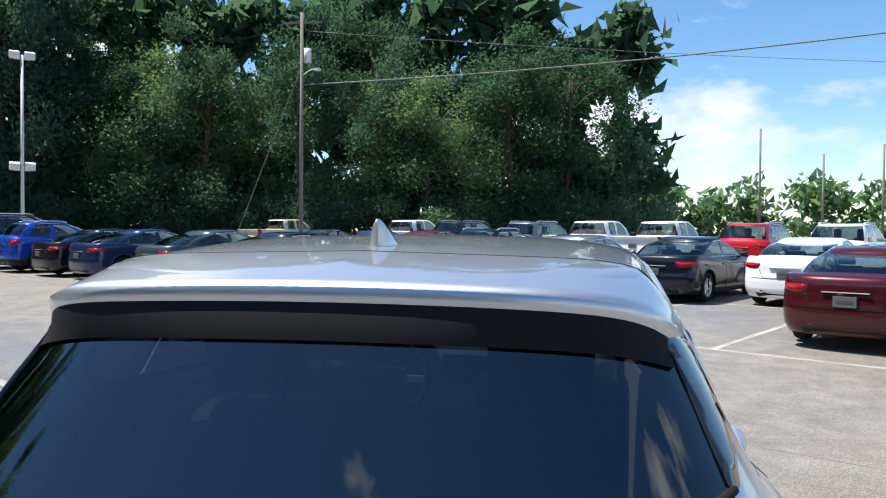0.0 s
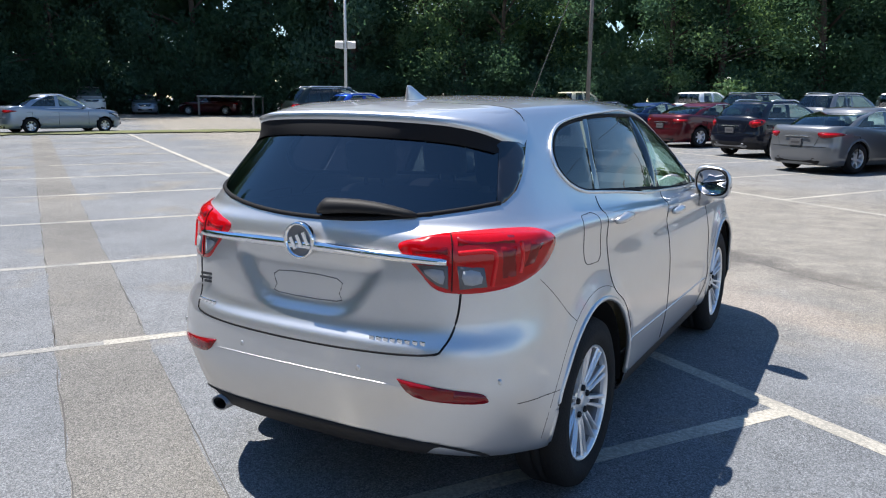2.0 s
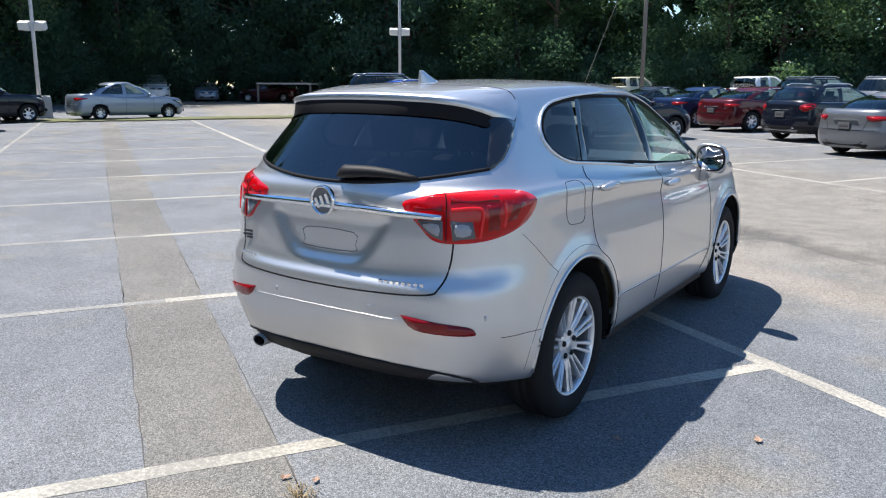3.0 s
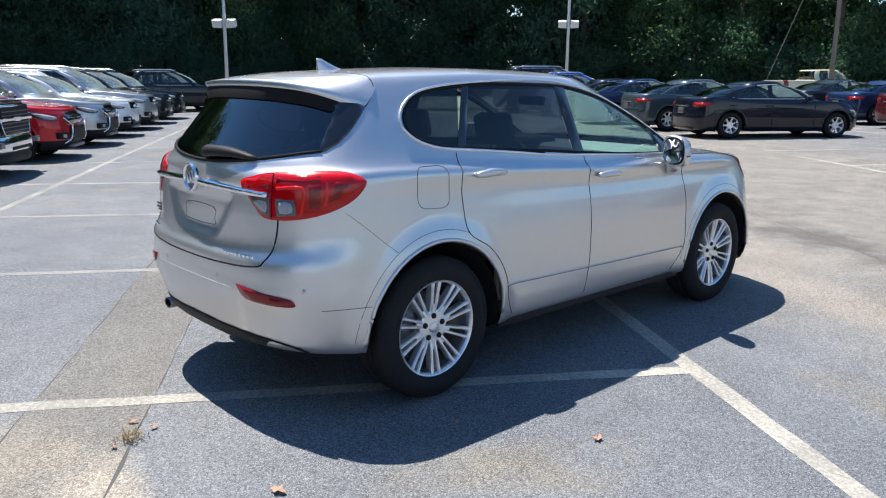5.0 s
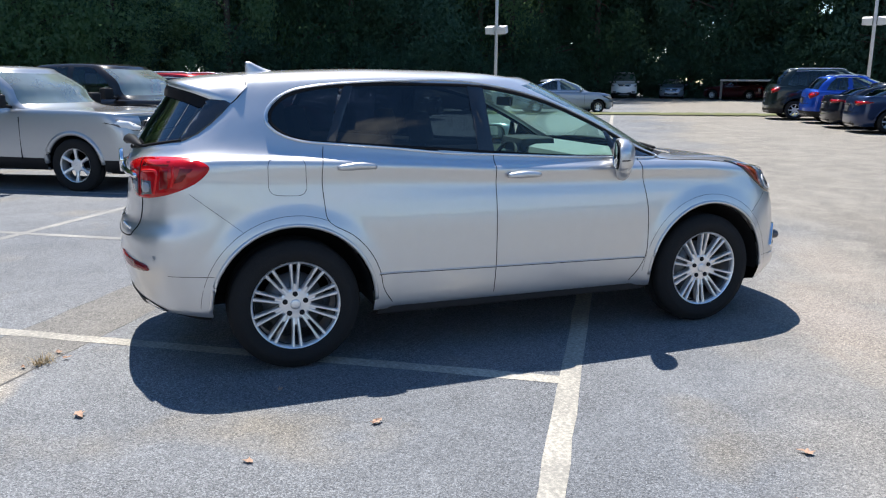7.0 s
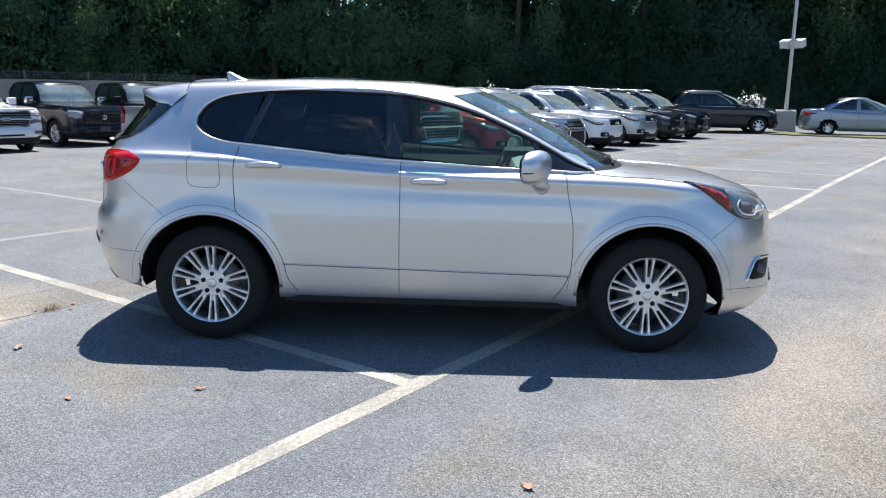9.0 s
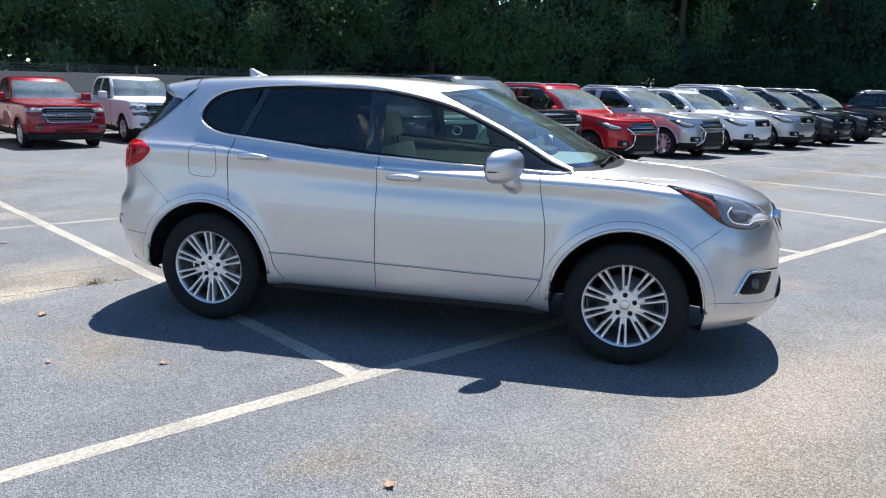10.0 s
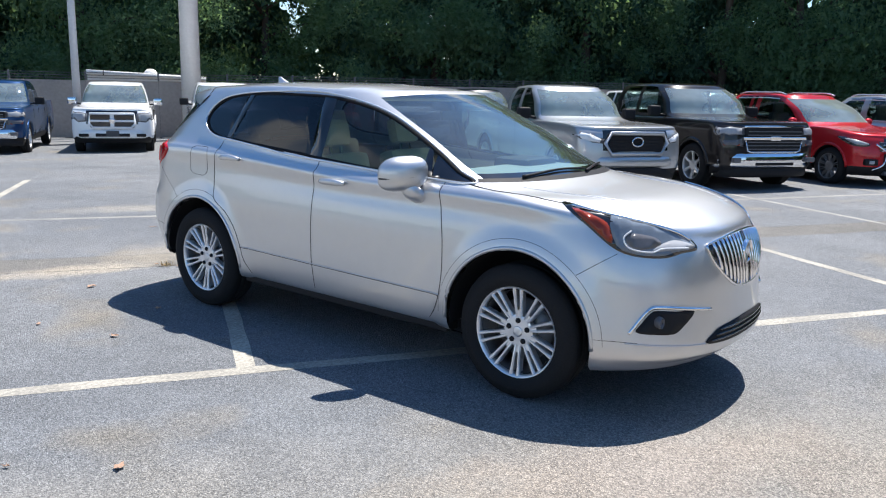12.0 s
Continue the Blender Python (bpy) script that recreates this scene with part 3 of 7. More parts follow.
def ground_z(x, y):
    """The lot rises gently away from the stalls in the middle, and falls a little towards the fence."""
    r = math.hypot(x - 1.0, y - 1.4)
    s = min(max((r - 5.0) / 8.0, 0.0), 1.0)
    u, v = -0.84 * x + 0.5426 * y, 0.5426 * x + 0.84 * y
    lift = 0.006 * u + 0.007 * v - 0.008 * max(0.0, -v - 7.0)
    return s * s * (3 - 2 * s) * max(min(lift, 0.6), -0.45)


def lot(u, v, lift=0.0):
    p = U * u + V * v
    return Vector((p.x, p.y, ground_z(p.x, p.y) + lift))


def build_ground():
    ticks = np.r_[-900, -500, -300, -200, -140, -100, -80, -64, np.arange(-56, 56.1, 0.7), 64, 80, 100, 140, 200, 300, 500, 900]
    n = len(ticks)
    vs = [(x, y, ground_z(x, y)) for y in ticks for x in ticks]
    fs = [(j * n + i, j * n + i + 1, (j + 1) * n + i + 1, (j + 1) * n + i) for j in range(n - 1) for i in range(n - 1)]
    ob = mesh_part("ground", vs, fs, M["asphalt"], None)
    tagged(ob, "worn grey asphalt of a car park with sandy stains", "ground", kind="structure")


def lot_strip(name, u0, v0, u1, v1, width, mat, label, category, lift=0.0016, wobble=0.006, seed=1):
    """A flat strip laid on the ground from (u0, v0) to (u1, v1), with slightly uneven edges."""
    rnd = random.Random(seed)
    a, b = Vector((u0, v0)), Vector((u1, v1))
    n = max(2, int((b - a).length / 0.25))
    side = Vector((-(b - a).y, (b - a).x)).normalized() * width / 2
    vs, fs = [], []
    for i in range(n + 1):
        p = a.lerp(b, i / n)
        for k in (1, -1):
            q = p + side * (k + rnd.uniform(-1, 1) * wobble / width * 2)
            vs.append(lot(q.x, q.y, lift * (1 + 0.15 * max(0.0, q.length - 8))))
        if i:
            fs.append((2 * i - 2, 2 * i - 1, 2 * i + 1, 2 * i))
    ob = mesh_part(name, vs, fs, mat, None, smooth=False)
    tagged(ob, label, category, kind="structure")


build_ground()
LINE_LABEL = "worn white painted parking line on asphalt"
STALL = 2.735
lot_strip("road_line", -6, 1.98, 34, 1.90, 0.115, M["line"], LINE_LABEL, "line", seed=3)
lot_strip("road_line", -8, -3.98, 34, -3.62, 0.105, M["faded_line"], "faded white parking line on asphalt", "line", seed=4)
for k, u in enumerate([-3.30, -0.545] + [2.31 + 2.85 * n for n in range(10)]):
    if u < 2.0:
        lot_strip("road_line", u, -9.0, u, 1.92, 0.11, M["line"], LINE_LABEL, "line", 0.0024, seed=20 + k)
    else:
        lot_strip("road_line", u, -9.0, u, -1.25, 0.10, M["faded_line"], "faded white parking line on asphalt", "line", 0.0024, seed=20 + k)
        lot_strip("road_line", u, -1.25, u, 1.92, 0.11, M["line"], LINE_LABEL, "line", 0.0024, seed=40 + k)
lot_strip("road_line", 2, 15.6, 34, 15.6, 0.11, M["line"], LINE_LABEL, "line", seed=5)
lot_strip("road_line", -4, 9.6, 10.0, 9.6, 0.11, M["line"], LINE_LABEL, "line", seed=6)
for k in range(0, 12):
    lot_strip("road_line", 3.0 + STALL * k, 9.6, 3.0 + STALL * k, 15.6, 0.1, M["line"], LINE_LABEL, "line", 0.0024, seed=50 + k)
    lot_strip("road_line", 3.6 + STALL * k, 15.7, 3.6 + STALL * k, 21.5, 0.1, M["line"], LINE_LABEL, "line", 0.0024, seed=70 + k)
lot_strip("asphalt_patch", -6, -1.255, 30, -1.255, 0.575, M["patch"], "long brownish asphalt repair strip in the ground", "patch", 0.0008, 0.015, seed=9)
for k, (u0, v0, u1, v1) in enumerate(((-6, -1.545, 12, -1.545), (-6, -0.968, 12, -0.968), (-0.8, 4.97, 1.2, 4.93), (1.2, 4.93, 2.4, 5.12), (2.4, 5.12, 5.5, 5.35))):
    lot_strip("seam_crack", u0, v0, u1, v1, 0.004 if k < 2 else 0.014, M["tar"], "thin dark crack in the asphalt", "crack", 0.0011, 0.010 if k < 2 else 0.012, seed=90 + k)


# ---------------------------------------------------------------- wheels
def wheel(name, radius, width, rim, parent, at, spokes=10, double=True, fine=True, dark=False):
    """A wheel on the right side, its face towards +x; > tyre, rim, hub_cap, lug nuts."""
    w = new(name)
    w.parent, w.matrix_basis = parent, at
    h = width / 2
    prof = [(-h * 0.8, rim * 0.97), (-h, rim + 0.03), (-h, radius - 0.05), (-h * 0.86, radius - 0.012), (-h * 0.6, radius), (-h * 0.22, radius), (-h * 0.2, radius - 0.008),
            (-h * 0.16, radius - 0.008), (-h * 0.14, radius), (h * 0.14, radius), (h * 0.16, radius - 0.008), (h * 0.2, radius - 0.008), (h * 0.22, radius), (h * 0.6, radius),
            (h * 0.86, radius - 0.012), (h, radius - 0.05), (h * 1.03, (radius + rim) / 2), (h * 0.97, rim + 0.012), (h * 0.8, rim * 0.97)]
    mesh_part("tyre", *revolve(prof, 64 if fine else 26), M["rubber"], w)
    metal = M["dull_alloy"] if dark else M["alloy"]
    barrel = [(-h * 0.8, rim * 0.96), (-h * 0.6, rim * 0.9), (h * 0.5, rim * 0.88), (h * 0.66, rim * 0.90)]
    mesh_part("barrel", *revolve(barrel, 64 if fine else 26), M["dull_alloy"] if fine else metal, w, "dull inner barrel" if fine else "")
    lip = [(h * 0.60, rim * 0.925), (h * 0.76, rim * 0.935), (h * 0.83, rim * 0.952), (h * 0.87, rim * 0.968), (h * 0.89, rim * 0.985), (h * 0.82, rim * 1.005)]
    vs, fs = revolve(lip, 64 if fine else 32)
    vs, fs = list(map(tuple, vs)), list(fs)
    centre = [(h * 0.40, 0.0), (h * 0.62, 0.012), (h * 0.62, 0.03), (h * 0.60, 0.055), (h * 0.60, 0.078), (h * 0.56, 0.090), (h * 0.3, 0.092)]

    def add(v2, f2):
        k = len(vs)
        vs.extend(map(tuple, v2))
        fs.extend(tuple(i + k for i in f) for f in f2)

    add(*revolve(centre, 32))
    for s in range(spokes):
        for d in ((-1, 1) if double else (0,)):
            a = 2 * math.pi * (s + 0.5) / spokes
            a0, a1 = a + d * 0.150, a + d * (0.094 if double else 0)
            half0, half1 = (0.0082, 0.0112) if double else (0.022, 0.03)
            pts = []
            for r, ang, half, x in ((0.070, a0, half0 * 1.15, h * 0.58), (rim * 0.48, a0 * 0.5 + a1 * 0.5, half0, h * 0.68), (rim * 0.74, a0 * 0.15 + a1 * 0.85, half0, h * 0.76), (rim * 0.955, a1, half1, h * 0.84)):
                c, sn = math.cos(ang), math.sin(ang)
                for e, dx in ((-1, -0.008), (-0.45, 0.0), (0.45, 0.0), (1, -0.008), (0.85, -0.045), (-0.85, -0.045)):
                    pts.append((x + dx, r * c - e * half * sn, r * sn + e * half * c))
            add(pts, [(q * 6 + k, q * 6 + (k + 1) % 6, (q + 1) * 6 + (k + 1) % 6, (q + 1) * 6 + k) for q in range(3) for k in range(6)])
        if double:  # the web that joins each pair near the hub
            pts = []
            for r, half in ((0.070, 0.013), (rim * 0.40, 0.012), (rim * 0.47, 0.004)):
                c, sn = math.cos(a), math.sin(a)
                pts += [(h * 0.58 + 0.2 * (r - 0.07) * h, r * c - e * half * sn, r * sn + e * half * c) for e in (-1, 1)]
            add(pts, [(0, 1, 3, 2), (2, 3, 5, 4)])
    mesh_part("rim", vs, fs, metal, w, smooth=False)
    if fine:
        mesh_part("brake_disc", *revolve([(0.0, 0.03), (0.0, rim * 0.68), (-0.02, rim * 0.68), (-0.02, 0.03)], 32), M["dull_alloy"], w)
    if fine:
        mesh_part("hub_cap", *revolve([(h * 0.66, 0.0001), (h * 0.66, 0.022), (h * 0.63, 0.03), (h * 0.5, 0.031)], 24), M["alloy"], w)
        for k in range(5):
            a = 2 * math.pi * (k + 0.25) / 5
            vs2, fs2 = revolve([(0.010, 0.0001), (0.012, 0.010), (0.006, 0.015), (-0.02, 0.017)], 8)
            mesh_part("lug_nut", [(x + h * 0.60, y + 0.060 * math.cos(a), z + 0.060 * math.sin(a)) for x, y, z in vs2], fs2, M["black"], w)
    return w


# ---------------------------------------------------------------- the silver crossover
def mirrored(points):
    return [(-a, b) for a, b in points]


def build_crossover():
    car = thing("crossover_car", "silver metallic crossover car with closed tailgate, parked across white stall lines", "car")
    cnt = NA, NB, NC = 56, 200, 56
    rings = [
        ring(-0.68, 3.38, 0.66, [(-0.8, 0.30), (0.3, 0.24), (3.4, 0.22)], 0.3, 0.5, counts=cnt),
        ring(-0.80, 3.59, 0.80, [(-0.9, 0.36), (-0.4, 0.33), (0.4, 0.29), (2.4, 0.28), (3.1, 0.25), (3.6, 0.275)], 0.46, 0.58, 2.7, 2.4, counts=cnt),
        ring(-0.845, 3.63, 0.842, [(-0.95, 0.40), (-0.4, 0.37), (0.4, 0.325), (2.3, 0.325), (3.1, 0.285), (3.6, 0.31)], 0.52, 0.62, 2.7, 2.4, counts=cnt),
        ring(-0.900, 3.685, 0.864, [(-1.0, 0.60), (-0.4, 0.58), (0.45, 0.52), (2.3, 0.49), (3.1, 0.40), (3.7, 0.36)], 0.53, 0.68, 2.95, 2.4, 0.012, cnt),
        ring(-0.900, 3.675, 0.868, [(-1.0, 0.70), (0.45, 0.66), (2.3, 0.64), (3.0, 0.60), (3.7, 0.56)], 0.53, 0.70, 2.95, 2.3, 0.014, cnt),
        ring(-0.893, 3.665, 0.866, [(-1.0, 0.775), (0.45, 0.80), (2.3, 0.78), (3.0, 0.74), (3.7, 0.70)], 0.53, 0.72, 2.9, 2.3, 0.014, cnt),
        ring(-0.860, 3.64, 0.856, [(-1.0, 0.82), (-0.4, 0.90), (0.45, 0.92), (2.3, 0.90), (3.0, 0.86), (3.7, 0.82)], 0.52, 0.74, 2.8, 2.3, 0.010, cnt),
        ring(-0.848, 3.605, 0.842, [(-1.0, 1.00), (-0.4, 1.05), (0.45, 1.04), (1.5, 1.00), (2.3, 0.99), (3.0, 0.97), (3.6, 0.91)], 0.51, 0.80, 2.8, 2.3, 0.006, cnt),
        ring(-0.830, 3.545, 0.842, [(-1.0, 1.13), (-0.4, 1.165), (0.45, 1.135), (1.5, 1.08), (2.3, 1.065), (3.0, 1.045), (3.6, 0.972)], 0.50, 0.86, 2.8, 2.3, 0.012, cnt, 0.015),
        ring(-0.805, 3.26, 0.808, [(-0.9, 1.20), (-0.4, 1.205), (0.45, 1.175), (1.5, 1.115), (2.3, 1.105), (2.9, 1.085), (3.3, 1.07)], 0.50, 0.76, 2.6, 2.3, 0.012, cnt, 0.03),
        ring(-0.780, 2.66, 0.790, [(-0.9, 1.235), (-0.3, 1.27), (0.2, 1.245), (0.66, 1.215), (1.14, 1.175), (1.66, 1.145), (2.1, 1.125), (2.7, 1.135)], 0.46, 0.52, 2.6, 2.4, 0.010, cnt, 0.075),
        ring(-0.665, 2.20, 0.717, [(-0.7, 1.40), (-0.2, 1.425), (0.6, 1.42), (1.3, 1.395), (1.7, 1.355), (2.2, 1.37)], 0.44, 0.60, 2.6, 2.5, 0.016, cnt, 0.09),
        ring(-0.555, 1.71, 0.622, [(-0.6, 1.555), (-0.1, 1.585), (0.6, 1.600), (1.1, 1.585), (1.4, 1.565), (1.7, 1.60)], 0.44, 0.56, 2.6, 2.6, 0.022, cnt, 0.09),
        ring(-0.545, 1.56, 0.545, [(-0.6, 1.585), (-0.1, 1.618), (0.6, 1.638), (1.1, 1.628), (1.6, 1.622)], 0.44, 0.50, 2.6, 2.6, 0.022, cnt, 0.08),
        ring(-0.50, 1.42, 0.36, [(-0.5, 1.602), (0, 1.638), (0.6, 1.658), (1.1, 1.652), (1.5, 1.634)], 0.4, 0.45, 2.6, 2.6, 0.02, cnt),
        ring(-0.40, 1.2, 0.0001, [(-0.5, 1.612), (0, 1.648), (0.6, 1.667), (1.2, 1.660)], 0.3, 0.35, 2.6, 2.6, 0.0, cnt),
    ]
    grid, at = loft(rings, [2, 2, 8, 6, 6, 6, 9, 8, 5, 5, 9, 9, 4, 5, 4])
    # hollow for the number plate in the tailgate, and the wheel bulges
    x, y, z = grid[..., 0], grid[..., 1], grid[..., 2]
    dish = np.clip((0.13 + 0.22 * np.sqrt(np.clip((z - 0.85) / 0.2, 0, 1)) - np.abs(x)) / 0.045, 0, 1) * np.clip((1.085 - z) / 0.05, 0, 1) * np.clip((z - 0.845) / 0.035, 0, 1) * (y < -0.5)
    grid[..., 1] += 0.024 * dish * dish * (3 - 2 * dish)
    AX, RA = (0.0, 2.75), 0.445
    side = (x > 0.55)
    for yc in AX:
        d = np.hypot(y - yc, (z - 0.37))
        swell = np.clip(1 - np.abs(d - RA) / 0.14, 0, 1)
        grid[..., 0] += side * 0.022 * swell * swell * (3 - 2 * swell) * (z < 1.0)
    verts, faces, rc = shell_faces(grid)
    skin = Skin(verts, faces)
    cen = verts[faces].mean(1)
    ax, cy, cz = np.abs(cen[:, 0]), cen[:, 1], cen[:, 2]
    t = at[rc[:, 0]]

    belt = [(2.37, 1.125), (2.05, 1.135), (1.66, 1.15), (1.14, 1.185), (0.66, 1.222), (0.30, 1.250), (0.10, 1.268), (-0.02, 1.305), (-0.085, 1.36), (-0.09, 1.41), (-0.055, 1.465), (0.02, 1.515),
            (0.13, 1.548), (0.35, 1.572), (0.63, 1.582), (0.95, 1.582), (1.15, 1.572), (1.40, 1.535), (1.64, 1.472), (1.89, 1.368), (2.09, 1.268), (2.25, 1.18)]
    win = spline(belt, 4, True)
    ws_hole = (t > 10.05) & (t < 11.95) & (rc[:, 1] >= NA + NB + 20)
    wing_edge = (ax + cy) / math.sqrt(2) < 0.080 + 0.30 * (cz - 1.272)
    rear_hole = (t > 8.8) & (t < 11.95) & (cy < -0.3) & wing_edge & (cz > 1.203 + 0.070 * (ax / 0.66) ** 2)
    side_hole = inside(win, cy, cz) & (ax > 0.5) & (t > 9)
    arch = np.zeros(len(cen), bool)
    for yc in AX:
        arch |= (np.hypot(cy - yc, cz - 0.37) < RA) & (ax > 0.5) & (cz < 0.86)
    floor_hole = t < 0.6
    drop = side_hole | arch
    for yc in AX:  # draw the wheel-arch edge out to a clean arc
        near = (np.hypot(verts[:, 1] - yc, verts[:, 2] - 0.37) < RA) & (np.abs(verts[:, 0]) > 0.5) & (verts[:, 2] < 0.86) & (verts[:, 2] > 0.2)
        d = np.hypot(verts[near, 1] - yc, verts[near, 2] - 0.37)
        d[d < 1e-6] = 1
        keep_r = RA / d
        ok = d > RA - 0.035
        idx = np.where(near)[0][ok]
        verts[idx, 1] = yc + (verts[idx, 1] - yc) * keep_r[ok]
        verts[idx, 2] = 0.37 + (verts[idx, 2] - 0.37) * keep_r[ok]

    rear_door = [(0.20, 1.30), (0.165, 1.10), (0.172, 0.93), (0.195, 0.832), (0.325, 0.753), (0.418, 0.655), (0.475, 0.54), (0.50, 0.43), (0.56, 0.335), (1.195, 0.335), (1.195, 1.30)]
    front_door = [(1.205, 1.30), (1.205, 0.335), (2.16, 0.335), (2.22, 0.42), (2.262, 0.55), (2.262, 0.80), (2.225, 1.0), (2.21, 1.13), (2.30, 1.30)]
    gate_side = [(-2, 0.80), (-0.72, 0.80), (-0.70, 1.00), (-0.66, 1.10), (-0.60, 1.24), (-0.35, 1.62), (-2, 1.7)]
    label = np.full(len(cen), "body", object)
    label[(t < 5.05) & (cy < -0.42) & (cz < 0.80)] = "rear_bumper"
    label[(t < 7.4) & (cy > 3.16)] = "front_bumper"
    label[inside(np.array(gate_side), cy, cz) & (ax < 0.70)] = "tailgate"
    label[(t >= 8.15) & (t < 9.95) & (rc[:, 1] >= NA + NB - 4)] = "bonnet"
    label[t >= 12.6] = "roof"
    for nm, poly in (("rear_door", rear_door), ("front_door", front_door)):
        m = inside(np.array(poly), cy, cz) & (ax > 0.5) & (t < 11) & (t > 2)
        label[m & (cen[:, 0] > 0)], label[m & (cen[:, 0] < 0)] = nm, nm + "_left"
    label[floor_hole] = "underbody"
    label[rear_hole], label[ws_hole] = "rear_window", "windscreen"
    label[rear_hole & (t > 11.5)] = "window_band"
    label[ws_hole & (t < 10.16)] = "windscreen_band"
    label[(t >= 9.95) & (t <= 10.05) & (rc[:, 1] >= NA + NB + 4)] = "cowl"
    made = {}
    for nm in sorted(set(label[~drop])):
        mat = M[{"underbody": "under", "rear_window": "glass_rear", "windscreen": "glass_front", "window_band": "gloss_black", "windscreen_band": "gloss_black", "cowl": "black"}.get(nm, "silver")]
        made[nm] = sheet(nm.replace("_left", ""), verts, faces[(label == nm) & ~drop], mat, car)
    panels = [nm for nm in made if made[nm].data.materials[0] == M["silver"]]
    even_shading([made[nm] for nm in panels], verts, faces[np.isin(label.astype(str), panels) & ~drop])
    gate, bonnet, body = made["tailgate"], made["bonnet"], made["body"]
    fr, rr = made["front_bumper"], made["rear_bumper"]

    # underbody, wheel houses, lower trim
    boxed("floor_pan", (-0.60, -0.62, 0.34), (0.60, 3.20, 0.40), M["under"], car, 0.02)
    for yc in AX:
        for sx in (1, -1):
            view = "right" if sx > 0 else "left"
            arc = []
            for a in np.linspace(-0.08, math.pi + 0.08, 33):
                cy2, cz2 = yc + (RA - 0.004) * math.cos(a), 0.37 + (RA - 0.004) * math.sin(a)
                lip = min(0.855, abs(skin.at(view, yc + (RA + 0.02) * math.cos(a), max(0.33, 0.37 + (RA + 0.02) * math.sin(a))).x) - 0.010)
                arc += [(sx * lip, cy2, cz2), (sx * 0.575, cy2, cz2)]
            fsx = [(2 * i, 2 * i + 1, 2 * i + 3, 2 * i + 2) for i in range(32)]
            cap = len(arc)
            arc.append((sx * 0.575, yc, 0.37))
            fsx += [(2 * i + 1, cap, 2 * i + 3) for i in range(32)]
            mesh_part("wheel_house", arc, fsx, M["under"], car)
            arcl = [(yc + (RA + 0.012) * math.cos(a), 0.37 + (RA + 0.012) * math.sin(a)) for a in np.linspace(0.0, math.pi, 48)]
            skin.strip("arch_lip", arcl, view, 0.024, -0.003, M["silver"], car)
            # dark strip painted for the soft shade along the arch's crease
            arcg = [(yc + (RA + 0.062) * math.cos(a), 0.37 + (RA + 0.062) * math.sin(a)) for a in np.linspace(0.05 if yc > 1 else 1.18, math.pi - 0.05, 48)]
            skin.strip("arch_crease", arcg, view, 0.0035, -0.001, M["gap"], car)
    for sx in (1, -1):
        boxed("sill_trim", (min(sx * 0.72, sx * 0.835), 0.47, 0.265), (max(sx * 0.72, sx * 0.835), 2.28, 0.318), M["black"], car, 0.012)
    low = [(-0.62, 0.40), (-0.30, 0.43), (0.30, 0.43), (0.62, 0.40), (0.60, 0.345), (-0.60, 0.345)]
    skin.panel("rear_valance", spline(low, 3, True), "rear", 0.006, M["black"], rr, "black lower rear valance", 0.03, 0.05)
    vs, fs = revolve([(-0.03, 0.024), (-0.03, 0.030), (0.14, 0.030)], 24, "y")
    mesh_part("exhaust_tip", [(p[0] * 1.5 - 0.50, p[1] - 0.785, p[2] + 0.362) for p in vs], fs, M["dull_alloy"], car)

    # wheels
    for yc in AX:
        for sx in (1, -1):
            m = Matrix.Translation((sx * 0.752, yc, 0.368)) @ Matrix.Rotation(0 if sx > 0 else math.pi, 4, "Z")
            wheel("wheel", 0.368, 0.232, 0.252, car, m)

    # side glass, trims, gaps, handles
    panes = [
        ("quarter_window", [(-0.10, 1.2), (0.20, 1.2), (0.335, 1.62), (-0.2, 1.62)], "glass_dark"),
        ("rear_door_window", [(0.245, 1.2), (1.115, 1.1), (1.095, 1.62), (0.385, 1.62)], "glass_dark"),
        ("front_door_window", [(1.20, 1.1), (2.05, 1.1), (2.02, 1.62), (1.185, 1.62)], "glass_mid"),
        ("corner_window", [(2.09, 1.1), (2.45, 1.1), (2.45, 1.4), (2.07, 1.4)], "gloss_black"),
    ]
    for view, sx in (("right", 1), ("left", -1)):
        centre = win.mean(0)
        frame_out = win + (win - centre) / np.linalg.norm(win - centre, axis=1)[:, None] * 0.004
        skin.strip("window_chrome", frame_out + (frame_out - centre) / np.linalg.norm(frame_out - centre, axis=1)[:, None] * 0.013, view, 0.014, 0.003, M["satin"], body, "chrome window surround", True)
        skin.strip("window_gasket", win - (win - centre) / np.linalg.norm(win - centre, axis=1)[:, None] * 0.006, view, 0.024, -0.006, M["gap"], body, "black window gasket", True)
        for nm, clip, mat in panes:
            keep = clip_poly(win, clip)
            if len(keep) > 3:
                owner = made["rear_door" if sx > 0 else "rear_door_left"] if nm == "rear_door_window" else made["front_door" if sx > 0 else "front_door_left"] if nm == "front_door_window" else body
                skin.panel(nm, keep, view, -0.004, M[mat], owner, "", 0.0, 0.05)
        for nm, pil in (("window_pillar", [(0.20, 1.25), (0.345, 1.57), (0.395, 1.575), (0.255, 1.25)]), ("window_pillar", [(1.108, 1.18), (1.09, 1.578), (1.195, 1.57), (1.21, 1.175)]), ("window_pillar", [(2.035, 1.135), (2.005, 1.318), (2.03, 1.306), (2.11, 1.135)])):
            skin.panel(nm, pil, view, 0.001, M["gloss_black"], body, "", 0.0, 0.05)
        for nm, poly, cl in (("door_gap", spline(rear_door[:9], 4), False), ("door_gap", np.array([(1.20, 1.17), (1.20, 0.335)]), False), ("door_gap", spline(front_door[2:8], 4), False)):
            line = poly if len(poly) > 4 else np.linspace(poly[0], poly[-1], 24)
